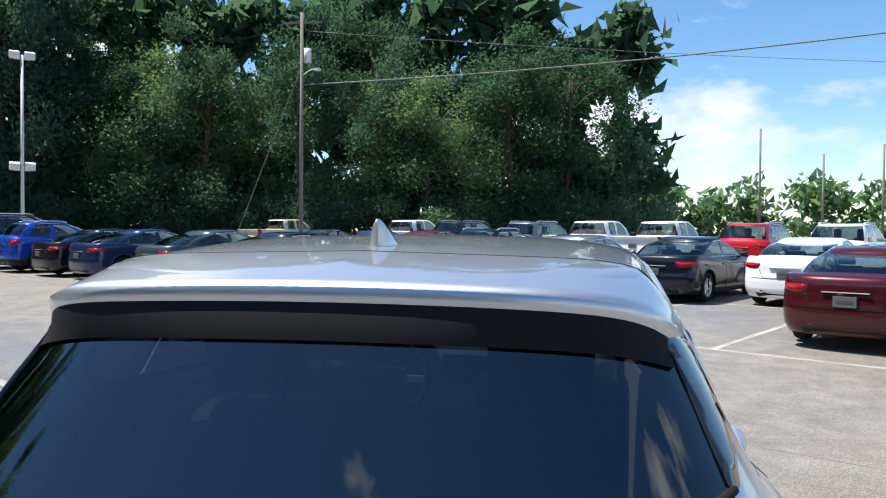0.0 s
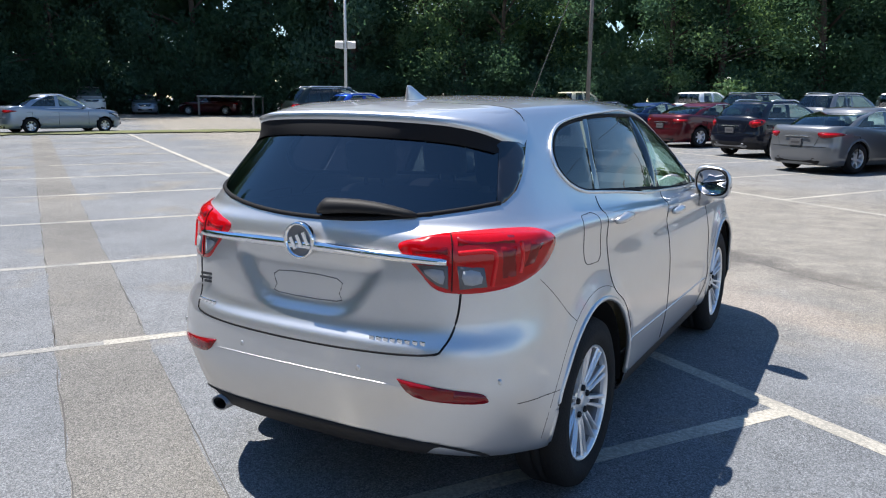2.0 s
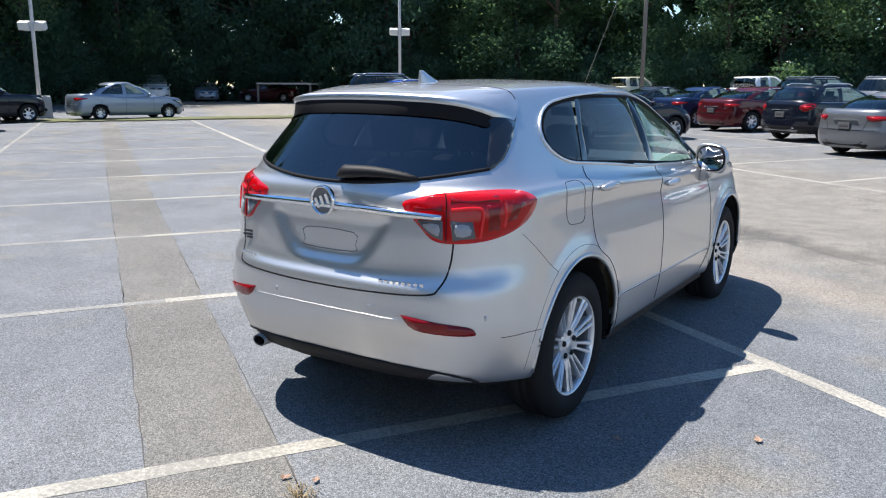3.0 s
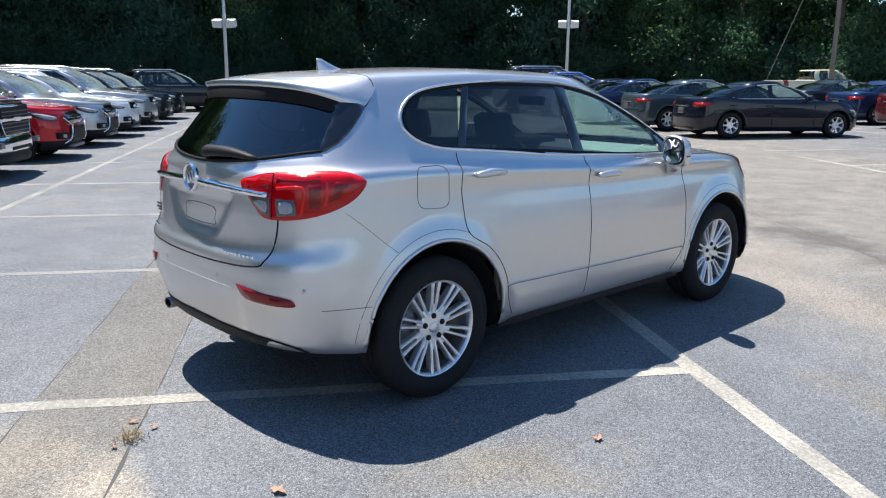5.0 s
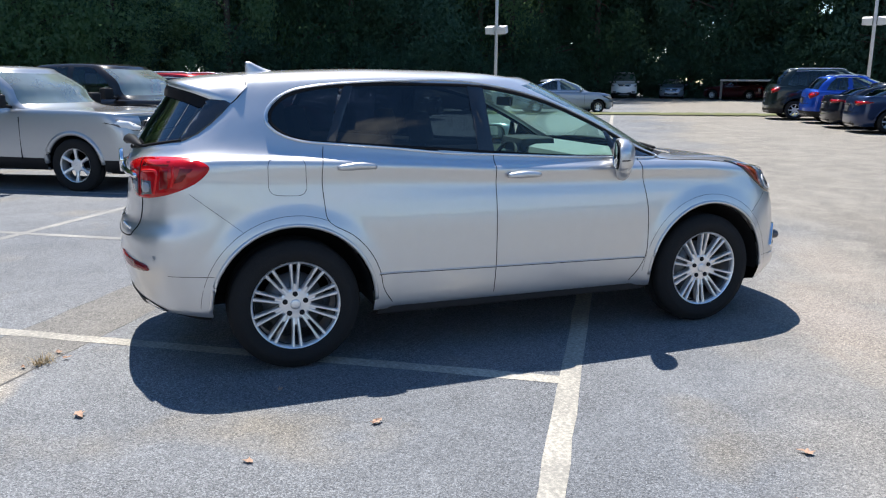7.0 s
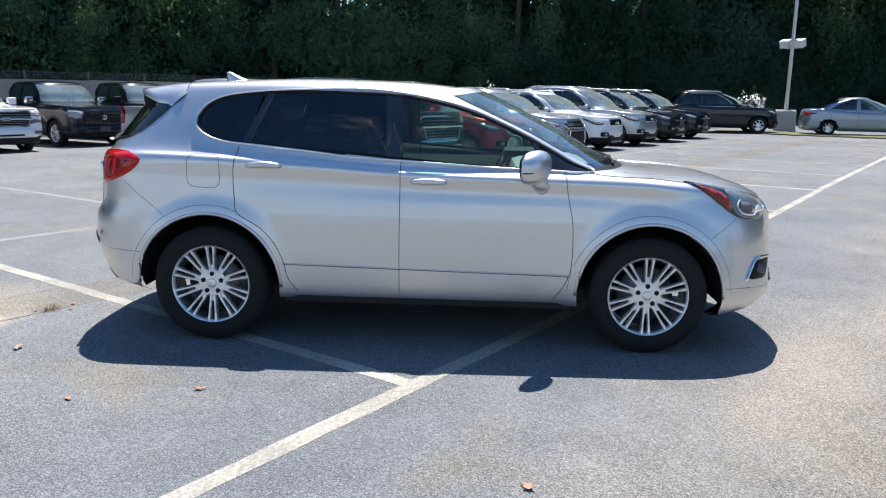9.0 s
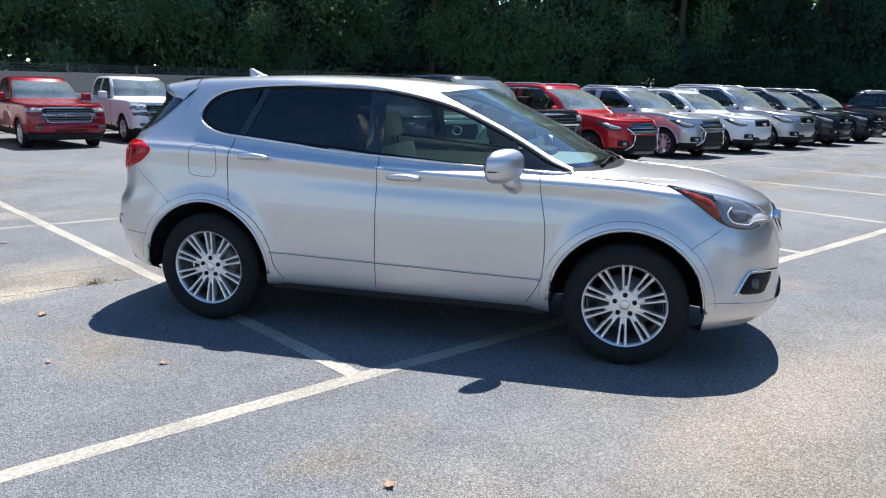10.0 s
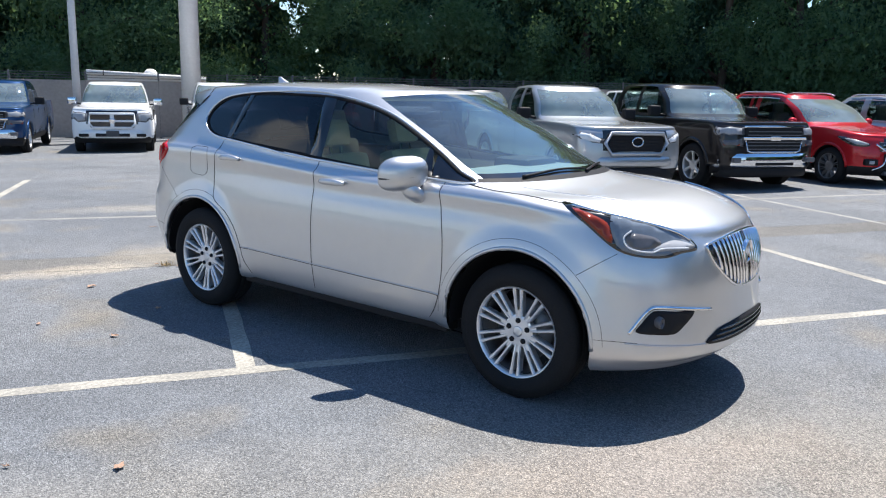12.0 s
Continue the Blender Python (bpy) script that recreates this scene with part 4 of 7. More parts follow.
            line = np.array([p for a, b in zip(line[:-1], line[1:]) for p in np.linspace(a, b, 5)[:4]])
            skin.strip(nm, line[line[:, 1] < 1.258 - 0.058 * np.clip(line[:, 0], 0, 3)], view, 0.0046, 0.0002, M["gap"], body)
        low_line = np.array([(yy, 0.52 - 0.016 * (yy - 0.5)) for yy in np.linspace(0.47, 2.25, 40)])
        skin.strip("lower_crease", low_line, view, 0.008, 0.001, M["silver"], body)
        # dark strip painted for the shade under the crease
        skin.strip("lower_crease_shadow", low_line - (0, 0.006), view, 0.004, 0.0, M["gap"], body)
        # no gap here: a dark line drawn for the bumper crease's shading
        rb = np.array([(yy, 0.572 - 0.03 * (yy + 0.46)) for yy in np.linspace(-0.66, -0.43, 20)])
        skin.strip("bumper_gap", rb, view, 0.003, 0.0, M["gap"], body)
        seam = np.linspace((-0.53, 1.01), (-0.27, 0.80), 30)
        skin.strip("bumper_gap", seam, view, 0.0022, 0.0, M["gap"], body)
        seam = np.linspace((3.27, 0.86), (3.10, 0.74), 10)
        skin.strip("bumper_gap", seam, view, 0.004, -0.001, M["gap"], body)
        ff = np.array([(yy, 0.432 - 0.025 * (yy - 3.2)) for yy in np.linspace(3.19, 3.40, 14)])
        skin.strip("bumper_gap", ff, view, 0.0035, -0.001, M["gap"], body)
        fuel = spline([(-0.122, 1.155), (-0.095, 1.183), (-0.02, 1.186), (0.045, 1.183), (0.073, 1.155), (0.077, 1.08), (0.076, 1.015), (0.045, 0.985), (-0.02, 0.984), (-0.095, 0.992), (-0.124, 1.025), (-0.125, 1.09)], 6, True)
        skin.strip("fuel_flap_gap", fuel, view, 0.0030, 0.0004, M["gap"], body, "", True)
        for y0, zz in ((0.25, 1.125), (1.27, 1.052)):
            pts = [skin.at(view, y0 + 0.215 * k / 12, zz + 0.006 * math.sin(math.pi * k / 12), 0.012 + 0.014 * math.sin(math.pi * k / 12) ** 0.5) for k in range(13)]
            vs, fs = tube(pts, [0.012 + 0.010 * math.sin(math.pi * k / 12) ** 0.7 for k in range(13)], 10)
            owner = made[("rear_door" if y0 < 1 else "front_door") + ("" if sx > 0 else "_left")]
            mesh_part("door_handle", vs, fs, M["silver"], owner)
        build_mirror(car, sx)
        # lamps
        rv, fv = ("rear_right", "front_right") if sx > 0 else ("rear_left", "front_left")
        tail = spline([(-0.290, 1.132), (-0.22, 1.163), (-0.12, 1.183), (0.06, 1.194), (0.20, 1.188), (0.278, 1.160), (0.286, 1.125), (0.235, 1.065), (0.14, 1.018), (0.02, 0.988), (-0.10, 0.978), (-0.175, 0.990), (-0.225, 1.045)], 5, True)
        lampo = skin.panel("tail_lamp", tail, rv, 0.0045, M["red"], car, "red wrap-around tail lamp", 0.02, 0.025)
        for out in ([(-0.235, 1.072), (-0.135, 1.074), (-0.135, 0.992), (-0.172, 1.004), (-0.205, 1.03)], [(-0.105, 1.074), (-0.015, 1.070), (-0.005, 1.002), (-0.098, 0.992)]):
            mid = np.mean(out, 0)
            rv_lens = skin.panel("reverse_lens", out, rv, 0.0062, M["smoke"], lampo, "smoked clear reversing lens", 0.008, 0.02)
            skin.panel("reflector_cup", spline([(mid[0] + (a - mid[0]) * 0.62, mid[1] + (b - mid[1]) * 0.58) for a, b in out], 2, True), rv, 0.0078, M["clear"], rv_lens, "pale reflector bowl", 0.004, 0.02)
        skin.strip("lamp_split", np.linspace((-0.118, 1.180), (-0.124, 0.984), 24), rv, 0.0045, 0.0055, M["gap"], lampo)
        for out in ([(-0.10, 1.168), (0.10, 1.174), (0.10, 1.150), (-0.10, 1.142)], [(0.045, 1.140), (0.105, 1.140), (0.100, 1.036), (0.050, 1.030)], [(0.165, 1.150), (0.225, 1.140), (0.175, 1.075), (0.135, 1.065)], [(-0.25, 1.128), (-0.135, 1.138), (-0.135, 1.112), (-0.245, 1.106)]):
            skin.panel("inner_lens", out, rv, 0.0052, M["dark_red"], lampo, "darker red inner lens", 0.006, 0.02)
        for line in ([(-0.10, 1.118), (0.0, 1.126), (0.028, 1.11), (0.020, 1.05), (0.012, 1.004)], [(0.125, 1.155), (0.128, 1.10), (0.118, 1.045)]):
            skin.strip("light_guide", spline(line, 6), rv, 0.020, 0.0005, M["bright_red"], lampo, "bright red light guide")
        head = spline([(1.545, 1.075), (1.70, 1.05), (1.90, 1.012), (2.07, 0.968), (2.165, 0.915), (2.185, 0.872), (2.10, 0.862), (2.0, 0.842), (1.85, 0.85), (1.75, 0.885), (1.65, 0.97)], 4, True)
        hl = skin.panel("headlamp", head, fv, 0.005, M["gloss_black"], car, "swept headlamp with clear lens and amber corner", 0.02, 0.03)
        skin.panel("amber_reflector", spline([(1.578, 1.056), (1.69, 1.022), (1.738, 0.985), (1.742, 0.905), (1.66, 0.975)], 3, True), fv, 0.008, M["amber"], hl, "amber side reflector", 0.006)
        skin.panel("lamp_cover", spline([(1.752, 1.030), (1.92, 0.996), (2.06, 0.955), (2.158, 0.908), (2.165, 0.880), (2.06, 0.868), (1.98, 0.852), (1.86, 0.858), (1.765, 0.897)], 3, True), fv, 0.008, M["lamp_blue"], hl, "pale clear lamp cover", 0.006)
        skin.panel("lamp_lens", spline([(1.83, 0.955), (1.94, 0.94), (1.985, 0.905), (1.91, 0.882), (1.84, 0.888), (1.81, 0.92)], 3, True), fv, 0.011, M["smoke"], hl, "dark projector lens", 0.006)
        skin.panel("lamp_reflector", spline([(1.935, 0.872), (1.985, 0.905), (2.06, 0.920), (2.145, 0.900), (2.155, 0.884), (2.05, 0.876)], 3, True), fv, 0.011, M["clear"], hl, "pale inner reflector", 0.005)
        skin.strip("light_guide", spline([(1.84, 0.966), (1.80, 0.93), (1.825, 0.885), (1.93, 0.868), (1.99, 0.884), (2.13, 0.882)], 5), fv, 0.009, 0.010, M["lamp_white"], hl, "white light guide")
        skin.strip("lamp_chrome", spline([(1.585, 1.066), (1.70, 1.044), (1.90, 1.005), (2.07, 0.960), (2.15, 0.918)], 6), fv, 0.014, 0.006, M["chrome"], hl)
        # fog lamp and its chrome
        fogv = "front"
        fx = [(0.505, 0.572), (0.60, 0.580), (0.68, 0.588), (0.705, 0.576), (0.735, 0.530), (0.758, 0.482), (0.70, 0.470), (0.624, 0.469), (0.585, 0.491)]
        fog = spline([(sx * a, b) for a, b in fx], 3, True)
        fo = skin.panel("fog_lamp_recess", fog, fogv, 0.004, M["black"], fr, "black fog lamp recess", 0.02, 0.04)
        skin.strip("fog_chrome", spline([(sx * a, b) for a, b in ((0.40, 0.572), (0.50, 0.584), (0.60, 0.597), (0.68, 0.605), (0.710, 0.592), (0.742, 0.545), (0.778, 0.472))], 6), fogv, 0.020, 0.003, M["chrome"], fr, "chrome fog lamp blade")
        c = skin.at("front", sx * 0.674, 0.530, 0.012)
        vs, fs = revolve([(0.004, 0.0001), (0.002, 0.018), (0.010, 0.022), (0.012, 0.027), (0.006, 0.031), (-0.03, 0.032)], 24, "y")
        mesh_part("fog_lamp", [(c.x + p[0] + sx * 0.55 * p[1], c.y + p[1], c.z + p[2]) for p in vs], fs, M["smoke"], fo)
        # rear reflector
        refl = spline([(sx * a, b) for a, b in ((0.445, 0.662), (0.455, 0.668), (0.60, 0.650), (0.71, 0.636), (0.735, 0.616), (0.725, 0.598), (0.62, 0.598), (0.50, 0.612))], 3, True)
        skin.panel("reflector", refl, "rear", 0.006, M["dark_red"], rr, "red bumper reflector", 0.01, 0.03)
        for a, b in ((0.28, 0.685), (0.765, 0.672)):
            c = skin.at("rear", sx * a, b, 0.002)
            vs, fs = revolve([(0.0, 0.0001), (-0.001, 0.009), (0.004, 0.012)], 16, "y")
            mesh_part("parking_sensor", [(c.x + p[0], c.y + p[1], c.z + p[2]) for p in vs], fs, M["silver"], rr)

    # tailgate: glass, spoiler, bar, badges, gaps
    wing = [(0.066, 1.268), (0.105, 1.278), (0.160, 1.312), (0.201, 1.360), (0.235, 1.418), (0.255, 1.467), (0.188, 1.499), (0.134, 1.525), (0.07, 1.542), (0.100, 1.50), (0.126, 1.462), (0.108, 1.40), (0.085, 1.325)]
    for rv in ("rear_right", "rear_left"):
        skin.panel("side_wing", wing, rv, 0.004, M["gloss_black"], gate, "glossy black pillar wing", 0.006, 0.025)
    rear_glass(skin, gate)
    bar = [skin.at("rear", a, 1.102 - 0.05 * (abs(a) / 0.55) ** 2 * 0.3, 0.014) for a in np.linspace(-0.575, 0.575, 41)]
    vs, fs = tube(bar, [0.020 - 0.007 * (abs(k - 20) / 20) ** 2 for k in range(41)], 10)
    mesh_part("chrome_bar", vs, fs, M["chrome"], gate, "chrome bar across the tailgate")
    c = skin.at("rear", 0, 1.118, 0.02)
    emblem(gate, c - Vector((0, 0.012, 0)), 0.070, "rear")
    for first, count, zz in ((0.325, 8, 0.800), (-0.585, 5, 0.806)):
        for k in range(count):
            c = skin.at("rear", first + k * 0.0275, zz + 0.012 * (abs(first) - 0.3), 0.0)
            boxed("badge_bar", (c.x - 0.0105, c.y - 0.005, c.z - 0.0085), (c.x + 0.0105, c.y + 0.004, c.z + 0.0085), M["chrome"], gate, 0.003)
    for zz, wd in ((0.918, 0.05), (0.90, 0.055), (0.886, 0.03)):
        c = skin.at("rear", -0.54, zz, 0.001)
        boxed("sticker_bar", (c.x - wd, c.y - 0.003, c.z - 0.005), (c.x + wd, c.y + 0.004, c.z + 0.005), M["badge_dark"], gate)
    gapline = spline([(-0.625, 1.0), (-0.618, 0.90), (-0.592, 0.795), (-0.54, 0.764), (-0.3, 0.752), (0, 0.747), (0.3, 0.752), (0.54, 0.764), (0.592, 0.795), (0.618, 0.90), (0.625, 1.0)], 8)
    skin.strip("tailgate_gap", gapline, "rear", 0.009, -0.001, M["gap"], gate)
    ridge = [skin.at("rear", a, 0.648 - 0.02 * (a / 0.6) ** 4, -0.001) for a in np.linspace(-0.47, 0.47, 61)]
    mesh_part("bumper_crease", *tube(ridge, [0.0032 * min(1.0, 0.2 + 8 * (0.5 - abs(k - 30) / 60)) for k in range(61)], 8), M["silver"], rr)
    plate = spline([(-0.15, 0.93), (-0.14, 0.985), (0.14, 0.985), (0.15, 0.93), (0.14, 0.90), (-0.14, 0.90)], 3, True)
    skin.strip("plate_outline", plate, "rear", 0.005, -0.0005, M["dull_alloy"], gate, "", True)

    # nose: grille, lower intake, bonnet lines, windscreen
    half = [(0.15, 0.917), (0.30, 0.900), (0.378, 0.885), (0.375, 0.855), (0.352, 0.797), (0.30, 0.742), (0.243, 0.700), (0.16, 0.662)]
    gr = [(0.0, 0.922)] + half + [(0.0, 0.650)] + mirrored(half)[::-1]
    gro = spline(gr, 4, True)
    grille = skin.panel("grille", gro, "front", 0.006, M["gloss_black"], car, "black grille with chrome upright slats", 0.02, 0.04)
    skin.strip("grille_frame", gro, "front", 0.015, 0.005, M["chrome"], grille, "chrome grille surround", True)
    for k in range(-8, 9):
        xx = 0.042 * k
        top, bottom = 0.918 - 0.036 * (xx / 0.38) ** 2, float(np.interp(abs(xx) * 0.92, [0, 0.13, 0.243, 0.30, 0.352, 0.378], [0.658, 0.664, 0.708, 0.750, 0.806, 0.865]))
        if abs(k) >= 1:
            pts = [skin.at("front", xx * (0.92 + 0.08 * q), bottom + (top - bottom) * q, 0.008 + 0.004 * math.sin(math.pi * q)) for q in np.linspace(0, 1, 9)]
            mesh_part("grille_slat", *tube(pts, 0.009, 8), M["chrome"], grille)
    emblem(grille, skin.at("front", 0, 0.815, 0.012), 0.065, "front")
    lo_in = spline([(-0.433, 0.400), (-0.387, 0.440), (-0.29, 0.470), (0.0, 0.484), (0.29, 0.470), (0.387, 0.440), (0.433, 0.400), (0.30, 0.388), (0.0, 0.384), (-0.30, 0.388)], 4, True)
    lg = skin.panel("lower_grille", lo_in, "front", 0.006, M["black"], fr, "black lower intake", 0.02, 0.04)
    for q in range(3):
        xs = np.linspace(-0.40 + 0.035 * q, 0.40 - 0.035 * q, 25)
        skin.strip("intake_slat", np.stack([xs, 0.408 + 0.024 * q + 0 * xs], 1), "front", 0.012, 0.008, M["gloss_black"], lg)
    lip = [skin.at("front", a, 0.387 + 0.040 * (abs(a) / 0.82) ** 2.2, -0.001) for a in np.linspace(-0.79, 0.79, 81)]
    mesh_part("lip_crease", *tube(lip, 0.005, 8), M["silver"], fr)
    wipers(skin, body)
    for sx in (1, -1):
        line = [skin.tree.ray_cast(Vector((sx * (0.40 + 0.22 * q), 3.42 - 0.85 * q, 3)), Vector((0, 0, -1)))[0] + Vector((0, 0, 0.001)) for q in np.linspace(0, 1, 24)]
        mesh_part("bonnet_crease", *tube(line, [0.0035 * math.sin(math.pi * (k + 0.5) / 24) + 0.0005 for k in range(24)], 6), M["silver"], bonnet)
        edge = [skin.tree.ray_cast(Vector((sx * (0.765 - 0.10 * max(0, q - 0.6)), 2.28 + 0.95 * q, 3)), Vector((0, 0, -1)))[0] for q in np.linspace(0, 1, 30)]
        mesh_part("bonnet_gap", *tube(edge, 0.0035, 6), M["gap"], bonnet)

    # shark-fin aerial on the roof
    vs, fs = [], []
    for i, q in enumerate(np.linspace(0, 1, 9)):
        hgt, half, y0, y1 = 0.062 * q, 0.030 * (1 - q) ** 0.7 + 0.003, -0.125 + 0.004 * q, 0.075 - 0.165 * q ** 0.75
        for k in range(12):
            a = 2 * math.pi * k / 12
            yy = (y0 + y1) / 2 + (y1 - y0) / 2 * math.cos(a)
            vs.append((half * math.sin(a), yy, 1.640 + 0.04 * yy * (1 - q) + hgt))
        if i:
            fs += [((i - 1) * 12 + k, (i - 1) * 12 + (k + 1) % 12, i * 12 + (k + 1) % 12, i * 12 + k) for k in range(12)]
    fs.append(tuple(range(8 * 12, 9 * 12)))
    mesh_part("roof_aerial", vs, fs, M["silver"], made["roof"], "silver shark-fin aerial")
    interior(car)


def clip_poly(poly, clip):
    """The part of poly inside the convex polygon clip (given anticlockwise)."""
    out = [tuple(p) for p in poly]
    area = sum(a[0] * b[1] - b[0] * a[1] for a, b in zip(clip, clip[1:] + clip[:1]))
    c = clip if area > 0 else clip[::-1]
    for (ax, ay), (bx, by) in zip(c, c[1:] + c[:1]):
        side = lambda p: (bx - ax) * (p[1] - ay) - (by - ay) * (p[0] - ax)
        res = []
        for p, q in zip(out, out[1:] + out[:1]):
            sp, sq = side(p), side(q)
            if sp >= 0:
                res.append(p)
            if (sp >= 0) != (sq >= 0):
                k = sp / (sp - sq)
                res.append((p[0] + k * (q[0] - p[0]), p[1] + k * (q[1] - p[1])))
        out = res
    slim = []
    for p in out:
        if not slim or math.dist(p, slim[-1]) > 0.004:
            slim.append(p)
    if len(slim) > 2 and math.dist(slim[0], slim[-1]) < 0.004:
        slim.pop()
    return slim


def emblem(parent, c, r, way):
    """A plain round badge: chrome ring on dark, with three slanted bars."""
    s = -1 if way == "rear" else 1
    vs, fs = revolve([(0.0, r * 0.80), (s * 0.010, r * 0.84), (s * 0.012, r * 0.95), (0.0, r), (-s * 0.01, r)], 32, "y")
    ob = mesh_part("emblem", [(c.x + p[0], c.y + p[1], c.z + p[2]) for p in vs], fs, M["chrome"], parent, "round chrome emblem")
    vs, fs = revolve([(0.0, 0.0001), (0.0, r * 0.82)], 32, "y")
    mesh_part("emblem_field", [(c.x + p[0], c.y + p[1], c.z + p[2]) for p in vs], fs, M["dull_alloy"], ob)
    for k in (-1, 0, 1):
        m = Matrix.Translation((c.x + k * r * 0.42, c.y + s * 0.003, c.z + k * r * 0.16)) @ Matrix.Rotation(radians(25) * s, 4, "Y")
        boxed("emblem_bar", (-r * 0.13, -0.003, -r * 0.36), (r * 0.13, 0.003, r * 0.36), M["chrome"], ob, 0.002, "", m)


def build_mirror(car, sx):
    """Door mirror: shell, foot, glass and the dark line round it."""
    m = bmesh.new()
    bmesh.ops.create_uvsphere(m, u_segments=28, v_segments=18, radius=1.0)
    for v in m.verts:
        x, y, z = v.co
        y = max(y, -0.40)
        a = 0.122 * math.copysign(abs(x) ** 0.74, x)
        v.co = (sx * (0.925 + a), 2.01 - 0.46 * a + 0.088 * y, 1.160 + 0.098 * math.copysign(abs(z) ** 0.70, z) - 0.016 * x)
    body = part("door_mirror", m, M["silver"], car, "silver door mirror")
    vs, fs = tube([(sx * 0.80, 2.07, 1.035), (sx * 0.855, 2.065, 1.035), (sx * 0.885, 2.05, 1.055), (sx * 0.91, 2.025, 1.12)], [0.044, 0.046, 0.050, 0.056], 12)
    mesh_part("mirror_foot", vs, fs, M["silver"], body)
    def square(p):
        return math.copysign(abs(p[0]) ** 0.78, p[0]), p[1], math.copysign(abs(p[2]) ** 0.75, p[2])
    vs, fs = revolve([(0.0, 0.0001), (0.0, 0.92), (0.01, 0.97)], 36, "y")
    vs = [square(p) for p in vs]
    mesh_part("mirror_glass", [(sx * (0.925 + p[0] * 0.100), 2.01 - 0.040 - 0.46 * p[0] * 0.100 - p[1], 1.160 + p[2] * 0.080) for p in vs], fs, M["mirror"], body, "mirror glass")
    vs, fs = revolve([(0.0, 0.90), (-0.004, 0.98), (-0.002, 1.06), (0.012, 1.12)], 36, "y")
    vs = [square(p) for p in vs]
    mesh_part("mirror_rim", [(sx * (0.925 + p[0] * 0.102), 2.01 - 0.038 - 0.46 * p[0] * 0.102 + p[1], 1.160 + p[2] * 0.083) for p in vs], fs, M["black"], body, "black mirror rim")
    arc = [(sx * (0.925 + 0.120 * math.cos(a)), 2.01 - 0.46 * 0.120 * math.cos(a) + 0.082 * math.sin(a), 1.146 - 0.012 * math.cos(a)) for a in np.linspace(-0.25, math.pi * 0.8, 24)]
    mesh_part("mirror_line", *tube(arc, 0.005, 6), M["badge_dark"], body)


def rear_glass(skin, gate):
    """Tailgate window with its black edge, roof spoiler, high brake lamp and covered wiper."""
    edge = np.array([(a, 1.205 + 0.070 * (a / 0.66) ** 2) for a in np.linspace(-0.668, 0.668, 61)])
    skin.strip("window_edge", edge, "rear", 0.018, 0.0, M["gap"], gate)
    # spoiler: runs on from the roof to a trailing edge that turns down at its ends into the pillar wings
    n, m, vs, fs = 48, 7, [], []
    for i, q in enumerate(np.linspace(-1, 1, n + 1)):
        p = abs(q)
        front = skin.tree.ray_cast(Vector((0.600 * q + 0.0003, -0.235 + 0.05 * p ** 2, 3)), Vector((0, 0, -1)))[0] + Vector((0, 0, 0.002))
        back = Vector((0.636 * q, -0.595 + 0.05 * p ** 2 + 0.265 * p ** 7, 1.586 - 0.024 * p ** 2 - 0.096 * p ** 9))
        for k in range(m + 1):
            f = k / m
            lift = 0.005 * math.sin(math.pi * f)
            vs.append(front.lerp(back, f) + Vector((0.012 * q * p ** 4 * math.sin(math.pi * f), 0, lift)))
        inner = skin.at("rear", 0.585 * q, 1.496 - 0.022 * p ** 2 - 0.03 * p ** 6, 0.006)
        vs += [back + Vector((0, 0.010, -0.026)), back.lerp(inner, 0.55) + Vector((0, 0, -0.004)), inner]
        w = m + 4
        if i:
            fs += [((i - 1) * w + k, (i - 1) * w + k + 1, i * w + k + 1, i * w + k) for k in range(w - 1)]
    sp = mesh_part("roof_spoiler", vs, [f for f in fs if f[0] % w <= m], M["silver"], gate, "silver roof spoiler")
    mesh_part("spoiler_underside", vs, [f for f in fs if f[0] % w > m], M["gap"], sp, "black spoiler underside")
    for sx in (1, -1):
        seam = [Vector((sx * v[0], v[1], v[2])) for v in spline([(0.0, -0.236, 1.634), (0.20, -0.232, 1.628), (0.42, -0.212, 1.612), (0.535, -0.192, 1.592), (0.588, -0.196, 1.556), (0.620, -0.235, 1.505), (0.636, -0.278, 1.466)], 6)]
        pts = []
        for v in seam:
            near, nrm, *_ = skin.tree.find_nearest(v)
            pts.append(near + (nrm if nrm.z > 0 else -nrm) * 0.0005)
        mesh_part("spoiler_gap", *tube(pts, 0.003, 6), M["gap"], sp)
    boxed("brake_lamp", (-0.13, -0.578, 1.549), (0.13, -0.545, 1.563), M["dark_red"], sp, 0.004, "high red brake lamp")
    vs, fs = [], []
    for i, q in enumerate(np.linspace(0, 1, 20)):
        c = skin.at("rear", 0.045 + 0.39 * q, 1.222 + 0.008 * q + 0.012 * math.sin(math.pi * q), 0.0)
        high, deep = 0.044 * (1 - q) ** 0.6 * min(1, 8 * q + 0.35) + 0.012, 0.050 * (1 - q) ** 0.5 * min(1, 6 * q + 0.3) + 0.014
        vs += [c + Vector((0, -deep * a, high * b)) for a, b in ((0, 0), (0.7, -0.05), (1.0, 0.3), (0.85, 0.8), (0.45, 1.05), (0, 1.0))]
        if i:
            fs += [((i - 1) * 6 + k, i * 6 + k, i * 6 + (k + 1) % 6, (i - 1) * 6 + (k + 1) % 6) for k in range(6)]
    fs += [(0, 1, 2, 3, 4, 5), tuple(len(vs) - 1 - k for k in range(6))]
    mesh_part("rear_wiper", vs, fs, M["black"], gate, "black covered rear wiper")


